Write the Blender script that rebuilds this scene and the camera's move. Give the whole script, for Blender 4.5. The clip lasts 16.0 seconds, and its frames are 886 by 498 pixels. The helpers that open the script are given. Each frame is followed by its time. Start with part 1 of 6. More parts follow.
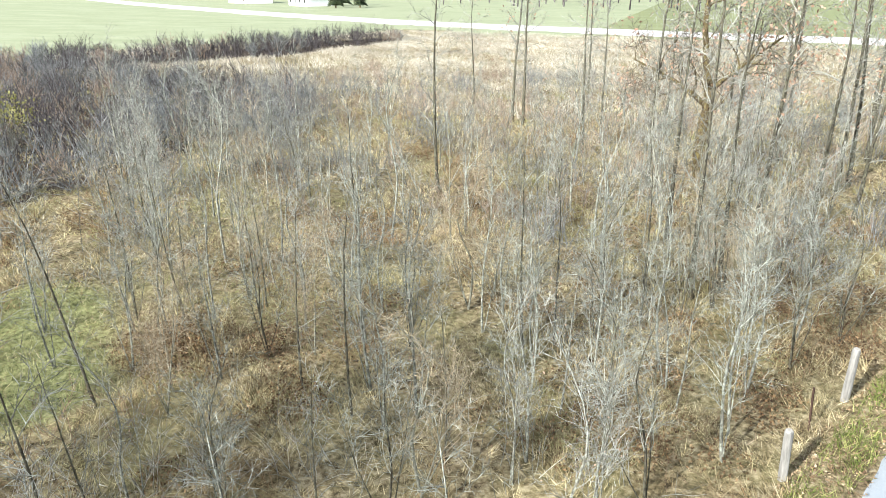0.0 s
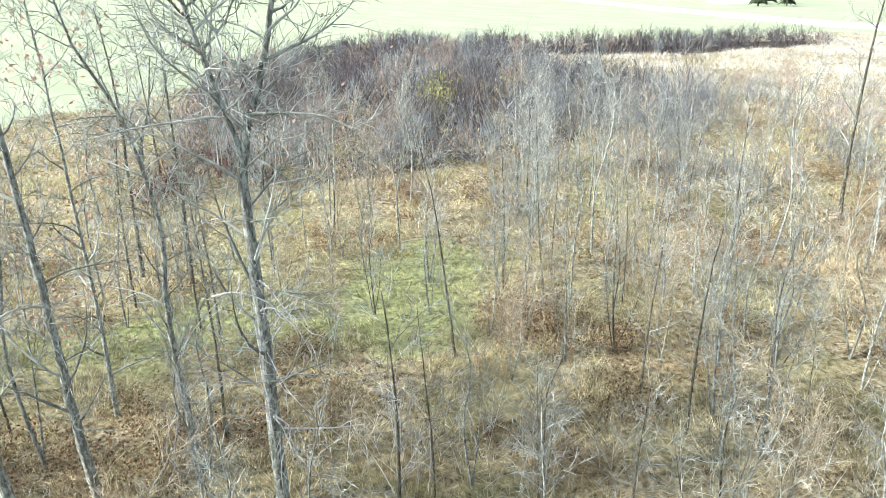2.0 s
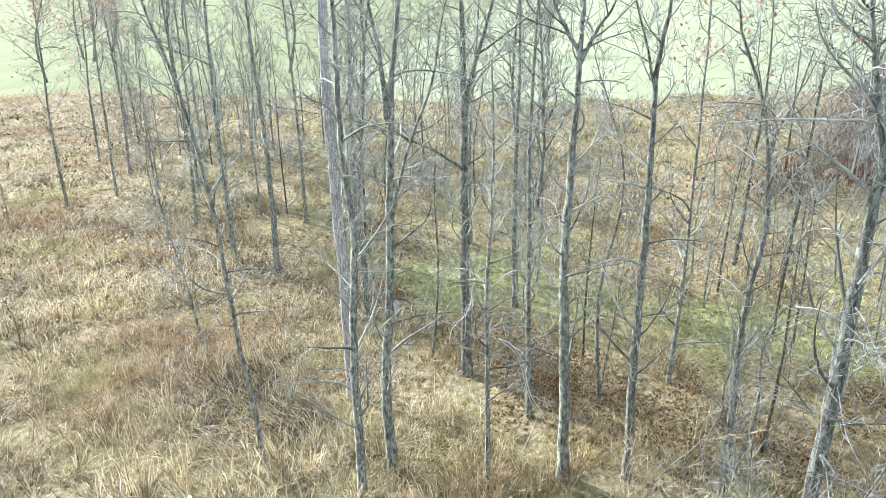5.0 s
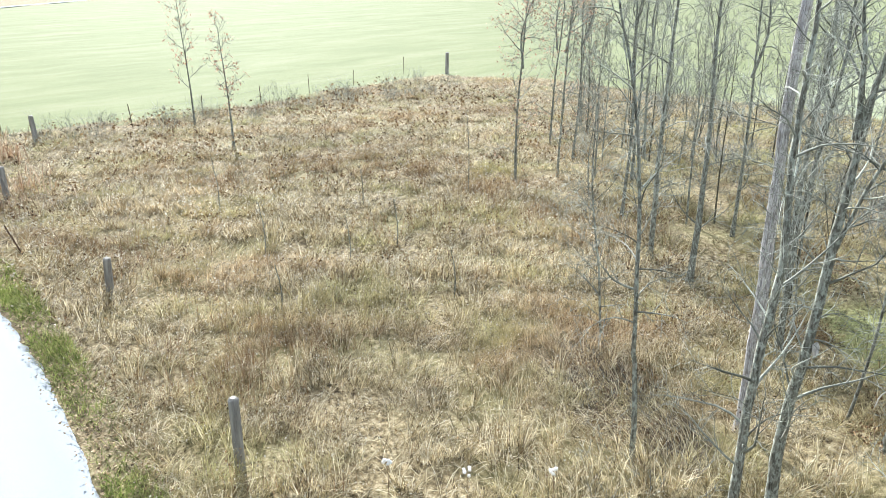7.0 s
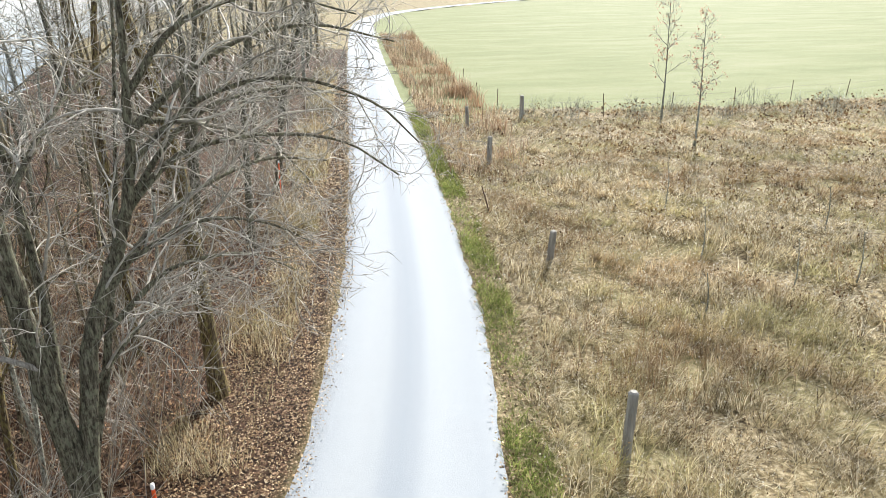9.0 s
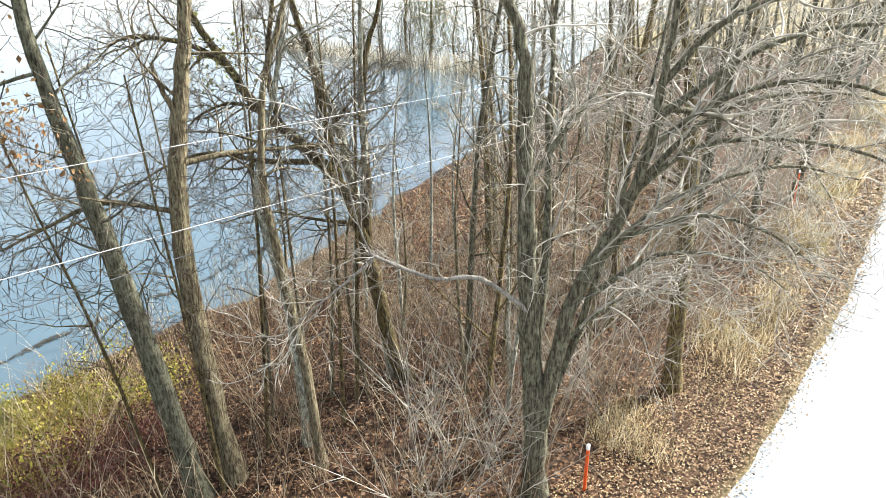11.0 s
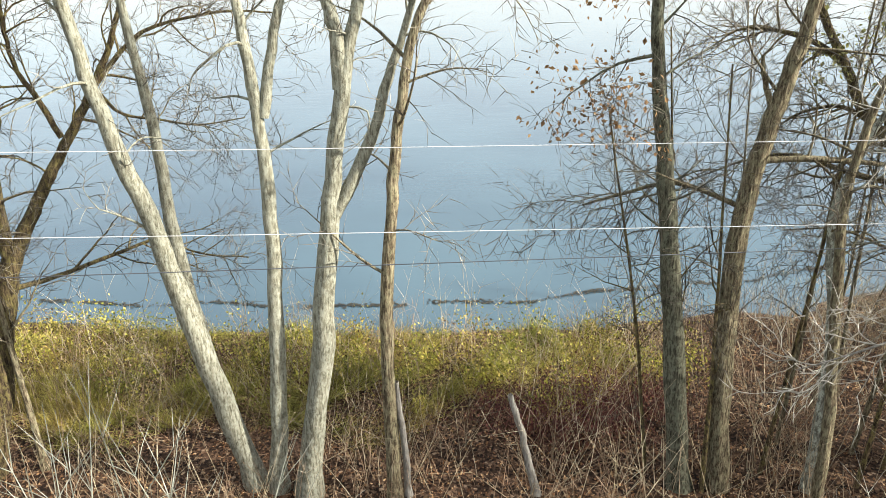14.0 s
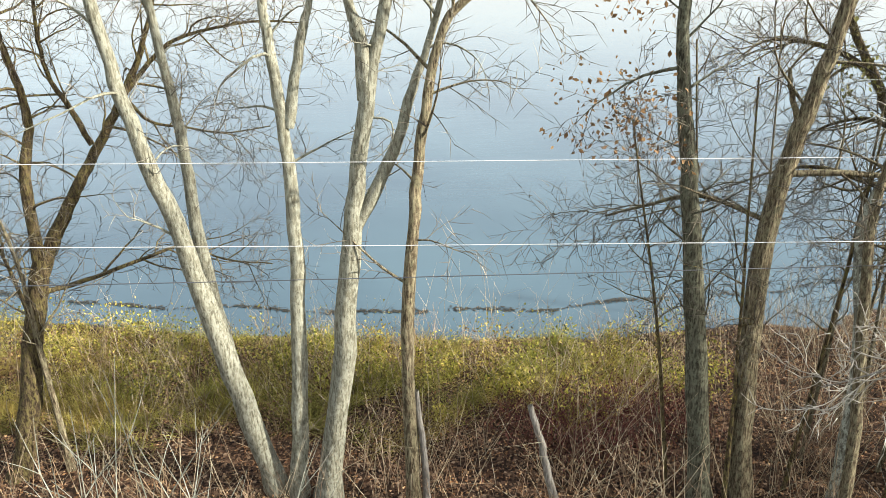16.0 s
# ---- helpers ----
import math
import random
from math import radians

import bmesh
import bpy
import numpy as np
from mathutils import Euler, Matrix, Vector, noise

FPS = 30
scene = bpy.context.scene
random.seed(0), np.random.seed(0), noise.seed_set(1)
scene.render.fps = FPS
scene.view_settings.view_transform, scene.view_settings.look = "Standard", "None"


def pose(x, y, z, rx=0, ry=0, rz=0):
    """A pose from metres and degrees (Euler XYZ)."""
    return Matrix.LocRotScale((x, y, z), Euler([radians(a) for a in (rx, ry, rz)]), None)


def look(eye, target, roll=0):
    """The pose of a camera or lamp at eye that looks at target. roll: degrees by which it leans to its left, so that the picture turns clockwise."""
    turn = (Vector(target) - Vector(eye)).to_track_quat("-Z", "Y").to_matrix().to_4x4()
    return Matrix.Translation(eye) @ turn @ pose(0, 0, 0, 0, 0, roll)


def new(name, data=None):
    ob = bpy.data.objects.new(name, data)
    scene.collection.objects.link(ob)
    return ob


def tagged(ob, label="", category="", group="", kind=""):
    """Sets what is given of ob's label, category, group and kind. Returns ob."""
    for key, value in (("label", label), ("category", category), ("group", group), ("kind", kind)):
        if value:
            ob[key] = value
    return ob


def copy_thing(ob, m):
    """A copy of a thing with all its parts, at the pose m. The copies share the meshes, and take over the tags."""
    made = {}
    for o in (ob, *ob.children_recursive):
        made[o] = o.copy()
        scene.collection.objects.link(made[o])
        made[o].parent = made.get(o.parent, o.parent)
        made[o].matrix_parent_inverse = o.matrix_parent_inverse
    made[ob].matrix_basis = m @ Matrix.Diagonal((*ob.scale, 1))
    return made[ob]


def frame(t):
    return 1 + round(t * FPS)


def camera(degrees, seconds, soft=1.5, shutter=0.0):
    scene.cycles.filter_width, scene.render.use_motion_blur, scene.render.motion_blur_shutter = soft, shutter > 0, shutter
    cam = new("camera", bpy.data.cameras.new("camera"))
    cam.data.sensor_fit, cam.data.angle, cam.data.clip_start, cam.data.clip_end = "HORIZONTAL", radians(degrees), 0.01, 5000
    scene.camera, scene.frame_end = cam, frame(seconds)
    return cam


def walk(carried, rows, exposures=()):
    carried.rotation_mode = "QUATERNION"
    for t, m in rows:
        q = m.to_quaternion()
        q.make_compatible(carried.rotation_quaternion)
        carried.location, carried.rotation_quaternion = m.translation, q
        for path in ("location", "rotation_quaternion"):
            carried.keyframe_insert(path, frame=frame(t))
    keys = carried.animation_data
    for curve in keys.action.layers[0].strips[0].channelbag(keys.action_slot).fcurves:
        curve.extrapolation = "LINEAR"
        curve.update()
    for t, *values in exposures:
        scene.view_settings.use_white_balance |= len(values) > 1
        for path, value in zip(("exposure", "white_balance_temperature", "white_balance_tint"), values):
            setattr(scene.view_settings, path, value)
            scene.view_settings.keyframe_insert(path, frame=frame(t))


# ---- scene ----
# The world's y axis follows the gravel road, +x is the meadow side, -x the lake side.
cam = camera(64.1, 16.0, soft=0.75)
PATH = [  # seconds, height, heading, pitch, lean
    (0.0, 8.50, -158.60, -21.30, -0.58),
    (0.5, 8.50, -150.06, -21.29, -0.63),
    (1.0, 8.50, -142.61, -21.29, -0.67),
    (1.5, 8.50, -135.14, -21.28, -0.67),
    (2.0, 8.50, -127.57, -21.28, -0.64),
    (2.5, 8.50, -119.88, -21.35, -0.57),
    (3.0, 8.50, -112.13, -21.40, -0.55),
    (3.2, 8.50, -108.93, -21.40, -0.55),
    (5.3, 8.50, -73.44, -21.66, -0.48),
    (5.5, 8.50, -69.88, -21.67, -0.47),
    (6.0, 8.50, -61.17, -21.65, -0.49),
    (6.5, 8.50, -52.45, -21.54, -0.48),
    (7.0, 8.50, -43.59, -21.43, -0.52),
    (7.5, 8.50, -34.60, -21.34, -0.54),
    (8.0, 8.50, -25.45, -21.37, -0.66),
    (8.2, 8.50, -21.82, -21.39, -0.68),
    (10.3, 8.50, 19.19, -21.19, -0.46),
    (10.5, 8.50, 23.45, -21.24, -0.45),
    (11.0, 8.50, 33.83, -21.45, -0.47),
    (11.5, 8.50, 44.04, -21.78, -0.57),
    (12.0, 8.50, 54.19, -21.93, -0.66),
    (12.5, 8.50, 63.82, -21.91, -0.62),
    (13.0, 8.50, 70.86, -21.91, -0.54),
    (13.5, 8.50, 74.74, -21.91, -0.45),
    (14.0, 8.51, 79.40, -21.86, -0.37),
    (14.5, 8.53, 81.38, -21.80, -0.29),
    (15.0, 8.56, 81.41, -21.70, -0.24),
    (15.5, 8.60, 81.41, -21.60, -0.33),
    (16.0, 8.62, 81.29, -21.55, -0.38),
]
walk(cam, [(t, pose(0, 0, z, 90 + p, 0, yaw) @ pose(0, 0, 0, 0, 0, lean)) for t, z, yaw, p, lean in PATH],
     exposures=[(0.0, 1.36, 6150, 9), (1.0, 1.56, 5980, 8), (3.2, 1.8, 5760, 9), (5.3, 1.65, 5780, 9), (6.5, 1.54, 5900, 8), (7.5, 1.36, 6120, 9), (8.2, 1.26, 6400, 11), (10.3, 1.42, 6450, 9), (11.2, 1.98, 6600, 9), (12.2, 2.04, 6650, 8), (13.2, 1.58, 6750, 8), (14.0, 1.49, 6800, 8), (16.0, 1.42, 6850, 8)])

# ---- light ----
SUN_FROM = Vector((0.38, 0.80, 0.52)).normalized()
world = bpy.data.worlds.new("sky")
scene.world = world
world.use_nodes = True
wn = world.node_tree.nodes
sky = wn.new("ShaderNodeTexSky")
sky.sky_type = "NISHITA"
sky.sun_disc = False
sky.sun_elevation = math.asin(SUN_FROM.z)
sky.sun_rotation = math.atan2(SUN_FROM.x, SUN_FROM.y)
sky.air_density, sky.dust_density, sky.ozone_density = 1.0, 1.6, 1.3
veil = wn.new("ShaderNodeHueSaturation")  # thin high cloud
veil.inputs["Saturation"].default_value = 0.65
world.node_tree.links.new(sky.outputs[0], veil.inputs["Color"])
cloud = wn.new("ShaderNodeMix")  # an even sheet of pale cloud over half of the blue
cloud.data_type = "RGBA"
cloud.inputs[0].default_value = 0.5
cloud.inputs[7].default_value = (4.9, 5.3, 5.85, 1)
world.node_tree.links.new(veil.outputs[0], cloud.inputs[6])
world.node_tree.links.new(cloud.outputs[2], wn["Background"].inputs[0])
wn["Background"].inputs[1].default_value = 0.1
sun_data = bpy.data.lights.new("sun", "SUN")
sun_data.energy, sun_data.angle, sun_data.color = 4.6, radians(1.5), (1.0, 0.96, 0.90)
sun = new("sun", sun_data)
sun.matrix_world = look(SUN_FROM * 60, (0, 0, 0))

# ---- materials ----


def nodes_of(name, rough=0.85, metal=0.0, spec=0.3):
    m = bpy.data.materials.new(name)
    m.use_nodes = True
    nt = m.node_tree
    b = nt.nodes["Principled BSDF"]
    b.inputs["Roughness"].default_value = rough
    b.inputs["Metallic"].default_value = metal
    b.inputs["Specular IOR Level"].default_value = spec
    return m, nt, b


def add(nt, kind, **sets):
    n = nt.nodes.new(kind)
    for k, v in sets.items():
        if k in n.inputs:
            n.inputs[k].default_value = v
    return n


def ramp(nt, src, stops):
    r = nt.nodes.new("ShaderNodeValToRGB")
    els = r.color_ramp.elements
    while len(els) < len(stops):
        els.new(0.5)
    for e, (p, c) in zip(els, stops):
        e.position, e.color = p, (*c, 1)
    nt.links.new(src, r.inputs[0])
    return r.outputs[0]


def noise_of(nt, scale, detail=4, rough=0.6, stretch=None, coord="Object"):
    tc = nt.nodes.new("ShaderNodeTexCoord")
    src = tc.outputs[coord]
    if stretch:
        mp = nt.nodes.new("ShaderNodeMapping")
        mp.inputs["Scale"].default_value = stretch
        nt.links.new(src, mp.inputs[0])
        src = mp.outputs[0]
    n = nt.nodes.new("ShaderNodeTexNoise")
    n.inputs["Scale"].default_value = scale
    n.inputs["Detail"].default_value = detail
    n.inputs["Roughness"].default_value = rough
    nt.links.new(src, n.inputs["Vector"])
    return n.outputs["Fac"]


def mix(nt, a, b, fac, mode="MIX"):
    m = nt.nodes.new("ShaderNodeMix")
    m.data_type, m.blend_type = "RGBA", mode
    for src, idx in ((fac, 0), (a, 6), (b, 7)):
        if isinstance(src, (int, float)):
            m.inputs[idx].default_value = src
        elif isinstance(src, tuple):
            m.inputs[idx].default_value = (*src, 1)
        else:
            nt.links.new(src, m.inputs[idx])
    return m.outputs[2]


def math_of(nt, op, a, b=0.0, clamp=False):
    m = nt.nodes.new("ShaderNodeMath")
    m.operation, m.use_clamp = op, clamp
    for i, s in enumerate((a, b)):
        if isinstance(s, (int, float)):
            m.inputs[i].default_value = s
        else:
            nt.links.new(s, m.inputs[i])
    return m.outputs[0]


def bump(nt, b, height, strength, dist):
    n = nt.nodes.new("ShaderNodeBump")
    n.inputs["Strength"].default_value, n.inputs["Distance"].default_value = strength, dist
    nt.links.new(height, n.inputs["Height"])
    nt.links.new(n.outputs[0], b.inputs["Normal"])


def bark(name, dark, mid, light, lichen=None, amount=0.5, furrow=0.02):
    m, nt, b = nodes_of(name, 0.9, spec=0.2)
    ridges = noise_of(nt, 34, 6, 0.7, (1, 1, 0.13))
    col = ramp(nt, ridges, [(0.36, dark), (0.5, mid), (0.64, light)])
    patches = noise_of(nt, 15.0, 8, 0.75, (1, 1, 0.55))
    if lichen:
        fac = ramp(nt, patches, [(0.49, (0, 0, 0)), (0.56, (amount,) * 3)])
        col = mix(nt, col, lichen, fac)
    info = nt.nodes.new("ShaderNodeObjectInfo")
    tone = ramp(nt, info.outputs["Random"], [(0, (0.75, 0.74, 0.72)), (1, (1.1, 1.08, 1.04))])
    col = mix(nt, col, tone, 1.0, "MULTIPLY")
    nt.links.new(col, b.inputs["Base Color"])
    bump(nt, b, ridges, 0.8, furrow)
    return m


def by_island(name, stops, rough=0.8, patch=None, patch_scale=0.25, amount=0.7, shine=0.25, thin=0.0, drift=None):
    """Colour per blade, leaf or twig, with broad drifts of another colour."""
    m, nt, b = nodes_of(name, rough, spec=shine)
    geo = nt.nodes.new("ShaderNodeNewGeometry")
    col = ramp(nt, geo.outputs["Random Per Island"], stops)
    if patch:
        n = noise_of(nt, patch_scale, 4, 0.6)
        fac = ramp(nt, n, [(0.48, (0, 0, 0)), (0.62, (amount,) * 3)])
        col = mix(nt, col, patch, fac)
    if drift:
        n = noise_of(nt, 0.3, 4, 0.6, (1, 1, 0.3))
        col = mix(nt, col, drift, ramp(nt, n, [(0.5, (0, 0, 0)), (0.66, (0.6,) * 3)]))
    broad = noise_of(nt, 0.12, 3, 0.5)
    tone = ramp(nt, broad, [(0.32, (0.76, 0.75, 0.73)), (0.68, (1.18, 1.18, 1.16))])
    col = mix(nt, col, tone, 1.0, "MULTIPLY")
    tuft = noise_of(nt, 3.2, 5, 0.72)
    col = mix(nt, col, ramp(nt, tuft, [(0.34, (0.4, 0.4, 0.38)), (0.52, (1.0, 1.0, 1.0)), (0.68, (1.45, 1.44, 1.4))]), 1.0, "MULTIPLY")
    nt.links.new(col, b.inputs["Base Color"])
    if thin:
        tr = nt.nodes.new("ShaderNodeBsdfTranslucent")
        nt.links.new(col, tr.inputs[0])
        ms = nt.nodes.new("ShaderNodeMixShader")
        ms.inputs[0].default_value = thin
        nt.links.new(b.outputs[0], ms.inputs[1])
        nt.links.new(tr.outputs[0], ms.inputs[2])
        nt.links.new(ms.outputs[0], nt.nodes["Material Output"].inputs[0])
    return m


BARK_GREY = bark("bark_grey_lichen", (0.055, 0.053, 0.042), (0.16, 0.16, 0.132), (0.29, 0.295, 0.255), (0.44, 0.48, 0.42), 0.75, 0.012)
BARK_PALE = bark("bark_pale", (0.07, 0.065, 0.045), (0.19, 0.185, 0.14), (0.32, 0.318, 0.255), (0.42, 0.44, 0.37), 0.5, 0.012)
BARK_SHAGGY = bark("bark_shaggy", (0.025, 0.019, 0.012), (0.13, 0.102, 0.065), (0.38, 0.33, 0.225), (0.33, 0.315, 0.20), 0.5, 0.06)
BARK_BROWN = bark("bark_brown", (0.016, 0.012, 0.008), (0.085, 0.062, 0.036), (0.23, 0.175, 0.10), (0.27, 0.235, 0.085), 0.55, 0.06)
BARK_DARK = bark("bark_dark_grey", (0.016, 0.014, 0.01), (0.072, 0.064, 0.046), (0.175, 0.165, 0.125), (0.25, 0.265, 0.18), 0.4, 0.03)
SNAG_WOOD = bark("snag_wood", (0.16, 0.15, 0.15), (0.45, 0.44, 0.44), (0.62, 0.61, 0.61), (0.2, 0.18, 0.16), 0.6, 0.01)
DEADWOOD = bark("dead_wood_bare", (0.13, 0.12, 0.105), (0.28, 0.265, 0.24), (0.42, 0.405, 0.37), (0.16, 0.14, 0.12), 0.5, 0.01)
DEAD_WHITE = bark("dead_wood_bleached", (0.34, 0.33, 0.31), (0.58, 0.57, 0.55), (0.74, 0.73, 0.71))
BARK_OLIVE = bark("bark_olive_grey", (0.026, 0.024, 0.016), (0.095, 0.092, 0.064), (0.20, 0.195, 0.145), (0.27, 0.285, 0.205), 0.55, 0.025)
TWIG_GREY = by_island("twigs_grey", [(0, (0.11, 0.105, 0.085)), (0.5, (0.27, 0.272, 0.235)), (1, (0.48, 0.49, 0.44))], 0.75)
TWIG_PALE = by_island("twigs_pale", [(0, (0.12, 0.125, 0.10)), (0.6, (0.30, 0.315, 0.27)), (1, (0.50, 0.52, 0.465))], 0.7)
TWIG_WHITE = by_island("twigs_bleached", [(0, (0.25, 0.235, 0.20)), (0.6, (0.44, 0.415, 0.365)), (1, (0.62, 0.59, 0.53))], 0.7)
TWIG_TAN = by_island("twigs_tan", [(0, (0.19, 0.15, 0.095)), (0.5, (0.37, 0.30, 0.20)), (1, (0.58, 0.51, 0.38))], 0.75)
TWIG_MID = by_island("twigs_grey_brown", [(0, (0.07, 0.06, 0.045)), (0.6, (0.17, 0.15, 0.12)), (1, (0.40, 0.375, 0.31))], 0.8)
TWIG_DARK = by_island("twigs_dark", [(0, (0.04, 0.034, 0.026)), (0.6, (0.11, 0.092, 0.07)), (1, (0.25, 0.22, 0.17))], 0.8)
TWIG_RED = by_island("twigs_russet", [(0, (0.13, 0.08, 0.05)), (0.6, (0.27, 0.18, 0.115)), (1, (0.48, 0.37, 0.26))], 0.8)
RUST_TWIG = by_island("twigs_dark_red", [(0, (0.045, 0.014, 0.012)), (0.6, (0.11, 0.036, 0.028)), (1, (0.22, 0.09, 0.07))], 0.8)
TWIG_WILLOW = by_island("twigs_willow", [(0, (0.04, 0.034, 0.034)), (0.5, (0.095, 0.082, 0.082)), (1, (0.20, 0.18, 0.18))], 0.8)
TWIG_BLUE = by_island("twigs_blue_grey", [(0, (0.10, 0.105, 0.105)), (0.5, (0.22, 0.23, 0.23)), (1, (0.38, 0.39, 0.39))], 0.8)
TWIG_PINK = by_island("twigs_pinkish_tan", [(0, (0.20, 0.145, 0.105)), (0.5, (0.35, 0.265, 0.20)), (1, (0.52, 0.42, 0.33))], 0.8)
BRAMBLE_LEAF = by_island("bramble_leaves", [(0, (0.06, 0.035, 0.018)), (0.4, (0.15, 0.09, 0.045)), (0.8, (0.28, 0.18, 0.09)), (1, (0.42, 0.30, 0.17))], 0.8, thin=0.15)
STRAW = by_island("dry_grass", [(0, (0.045, 0.031, 0.017)), (0.3, (0.31, 0.242, 0.13)), (0.65, (0.60, 0.512, 0.325)), (1, (0.87, 0.80, 0.63))], 0.75,
                  (0.42, 0.28, 0.15), 0.16, 0.5, thin=0.32, drift=(0.45, 0.44, 0.2))
STRAW_GOLD = by_island("reed_gold", [(0, (0.38, 0.335, 0.26)), (0.6, (0.57, 0.525, 0.43)), (1, (0.72, 0.69, 0.59))], 0.75, thin=0.22)
UNDER = by_island("thicket_grass", [(0, (0.09, 0.066, 0.032)), (0.35, (0.35, 0.285, 0.15)), (0.75, (0.62, 0.545, 0.32)), (1, (0.80, 0.73, 0.52))], 0.8,
                  (0.31, 0.32, 0.13), 0.16, 0.6, thin=0.22, drift=(0.25, 0.145, 0.07))
WEED_TAN = by_island("tan_weeds", [(0, (0.14, 0.09, 0.055)), (0.5, (0.40, 0.30, 0.20)), (1, (0.66, 0.55, 0.42))], 0.8, (0.30, 0.15, 0.075), 0.3, 0.6, thin=0.35)
RUSTWEED = by_island("rust_weeds", [(0, (0.12, 0.065, 0.035)), (0.6, (0.26, 0.155, 0.08)), (1, (0.42, 0.28, 0.155))], 0.85, thin=0.25)
GREEN = by_island("verge_grass", [(0, (0.10, 0.13, 0.03)), (0.5, (0.25, 0.31, 0.08)), (1, (0.48, 0.46, 0.2))], 0.7, thin=0.35)
SHORE_GRASS = by_island("shore_grass", [(0, (0.09, 0.075, 0.018)), (0.35, (0.31, 0.29, 0.055)), (0.75, (0.54, 0.50, 0.12)), (1, (0.76, 0.66, 0.28))], 0.8, (0.34, 0.215, 0.075), 0.5, 0.6, thin=0.3, drift=(0.17, 0.21, 0.04))
LITTER = by_island("fallen_leaves", [(0, (0.02, 0.009, 0.004)), (0.4, (0.088, 0.036, 0.014)), (0.8, (0.26, 0.13, 0.055)), (1, (0.56, 0.38, 0.21))], 0.75)
LITTER_TAN = by_island("fallen_leaves_tan", [(0, (0.09, 0.055, 0.03)), (0.4, (0.28, 0.19, 0.10)), (0.8, (0.45, 0.335, 0.20)), (1, (0.60, 0.49, 0.33))], 0.7)
MOSS_BLADE = by_island("short_green_grass", [(0, (0.19, 0.19, 0.075)), (0.5, (0.33, 0.335, 0.15)), (1, (0.52, 0.50, 0.29))], 0.8, thin=0.2)
OAK_LEAF = by_island("oak_leaves_brown", [(0, (0.16, 0.09, 0.04)), (0.6, (0.33, 0.19, 0.09)), (1, (0.48, 0.31, 0.16))], 0.7, thin=0.4)
PINK_LEAF = by_island("leaves_faded", [(0, (0.36, 0.21, 0.14)), (0.6, (0.52, 0.34, 0.24)), (1, (0.64, 0.48, 0.37))], 0.7, thin=0.4)
SHORE_LEAF = by_island("shore_leaves", [(0, (0.07, 0.085, 0.016)), (0.45, (0.33, 0.34, 0.06)), (0.8, (0.58, 0.54, 0.11)), (1, (0.64, 0.48, 0.15))], 0.7, (0.26, 0.15, 0.055), 0.45, 0.4, thin=0.35)
YELLOW_LEAF = by_island("leaves_yellow", [(0, (0.17, 0.17, 0.05)), (0.6, (0.33, 0.32, 0.10)), (1, (0.52, 0.49, 0.22))], 0.6, thin=0.4)
NEEDLES = by_island("evergreen_needles", [(0, (0.02, 0.035, 0.015)), (0.6, (0.04, 0.06, 0.025)), (1, (0.08, 0.10, 0.04))], 0.7)
WILLOW_GREEN = by_island("willow_shoots", [(0, (0.06, 0.065, 0.03)), (0.6, (0.13, 0.135, 0.06)), (1, (0.22, 0.21, 0.11))], 0.8)


def plain(name, col, rough=0.6, scale=6.0, vary=0.25, metal=0.0, stretch=None, relief=0.0):
    m, nt, b = nodes_of(name, rough, metal)
    n = noise_of(nt, scale, 5, 0.65, stretch)
    c = ramp(nt, n, [(0.3, tuple(v * (1 - vary) for v in col)), (0.7, tuple(min(1, v * (1 + vary)) for v in col))])
    nt.links.new(c, b.inputs["Base Color"])
    if relief:
        bump(nt, b, n, 0.6, relief)
    return m


POST_WOOD = plain("weathered_post", (0.25, 0.243, 0.22), 0.85, 9, 0.5, stretch=(1, 1, 0.12), relief=0.01)
POST_TOP = plain("post_end_grain", (0.30, 0.285, 0.25), 0.85, 25, 0.3)
RUST_STEEL = plain("rusty_steel", (0.09, 0.055, 0.04), 0.7, 20, 0.4, 0.4)
ORANGE = plain("orange_plastic", (0.75, 0.11, 0.025), 0.45, 8, 0.12)
WHITE_PLASTIC = plain("white_sleeve", (0.78, 0.78, 0.76), 0.5, 8, 0.08)
WIRE_ALU = plain("bare_aluminium_wire", (0.62, 0.62, 0.62), 0.5, 3, 0.1, 0.2)
WIRE_BLACK = plain("sheathed_cable", (0.05, 0.055, 0.065), 0.5, 3, 0.15)
FENCE_WIRE = plain("fence_wire", (0.25, 0.23, 0.21), 0.5, 3, 0.2, 0.6)
HOUSE_WHITE = plain("white_siding", (0.78, 0.79, 0.8), 0.6, 1.2, 0.08)
HOUSE_ROOF = plain("grey_shingles", (0.14, 0.14, 0.15), 0.8, 2.5, 0.3)
WINDOW_DARK = plain("window_glass_dark", (0.03, 0.035, 0.04), 0.1, 1, 0.2)
ROAD_FAR = plain("pale_gravel", (0.5, 0.49, 0.47), 0.9, 0.8, 0.12)
WET_WEED = plain("wet_weed", (0.03, 0.028, 0.02), 0.5, 4, 0.4)
LITTER_WHITE = plain("white_seed_fluff", (0.85, 0.84, 0.8), 0.9, 12, 0.06)

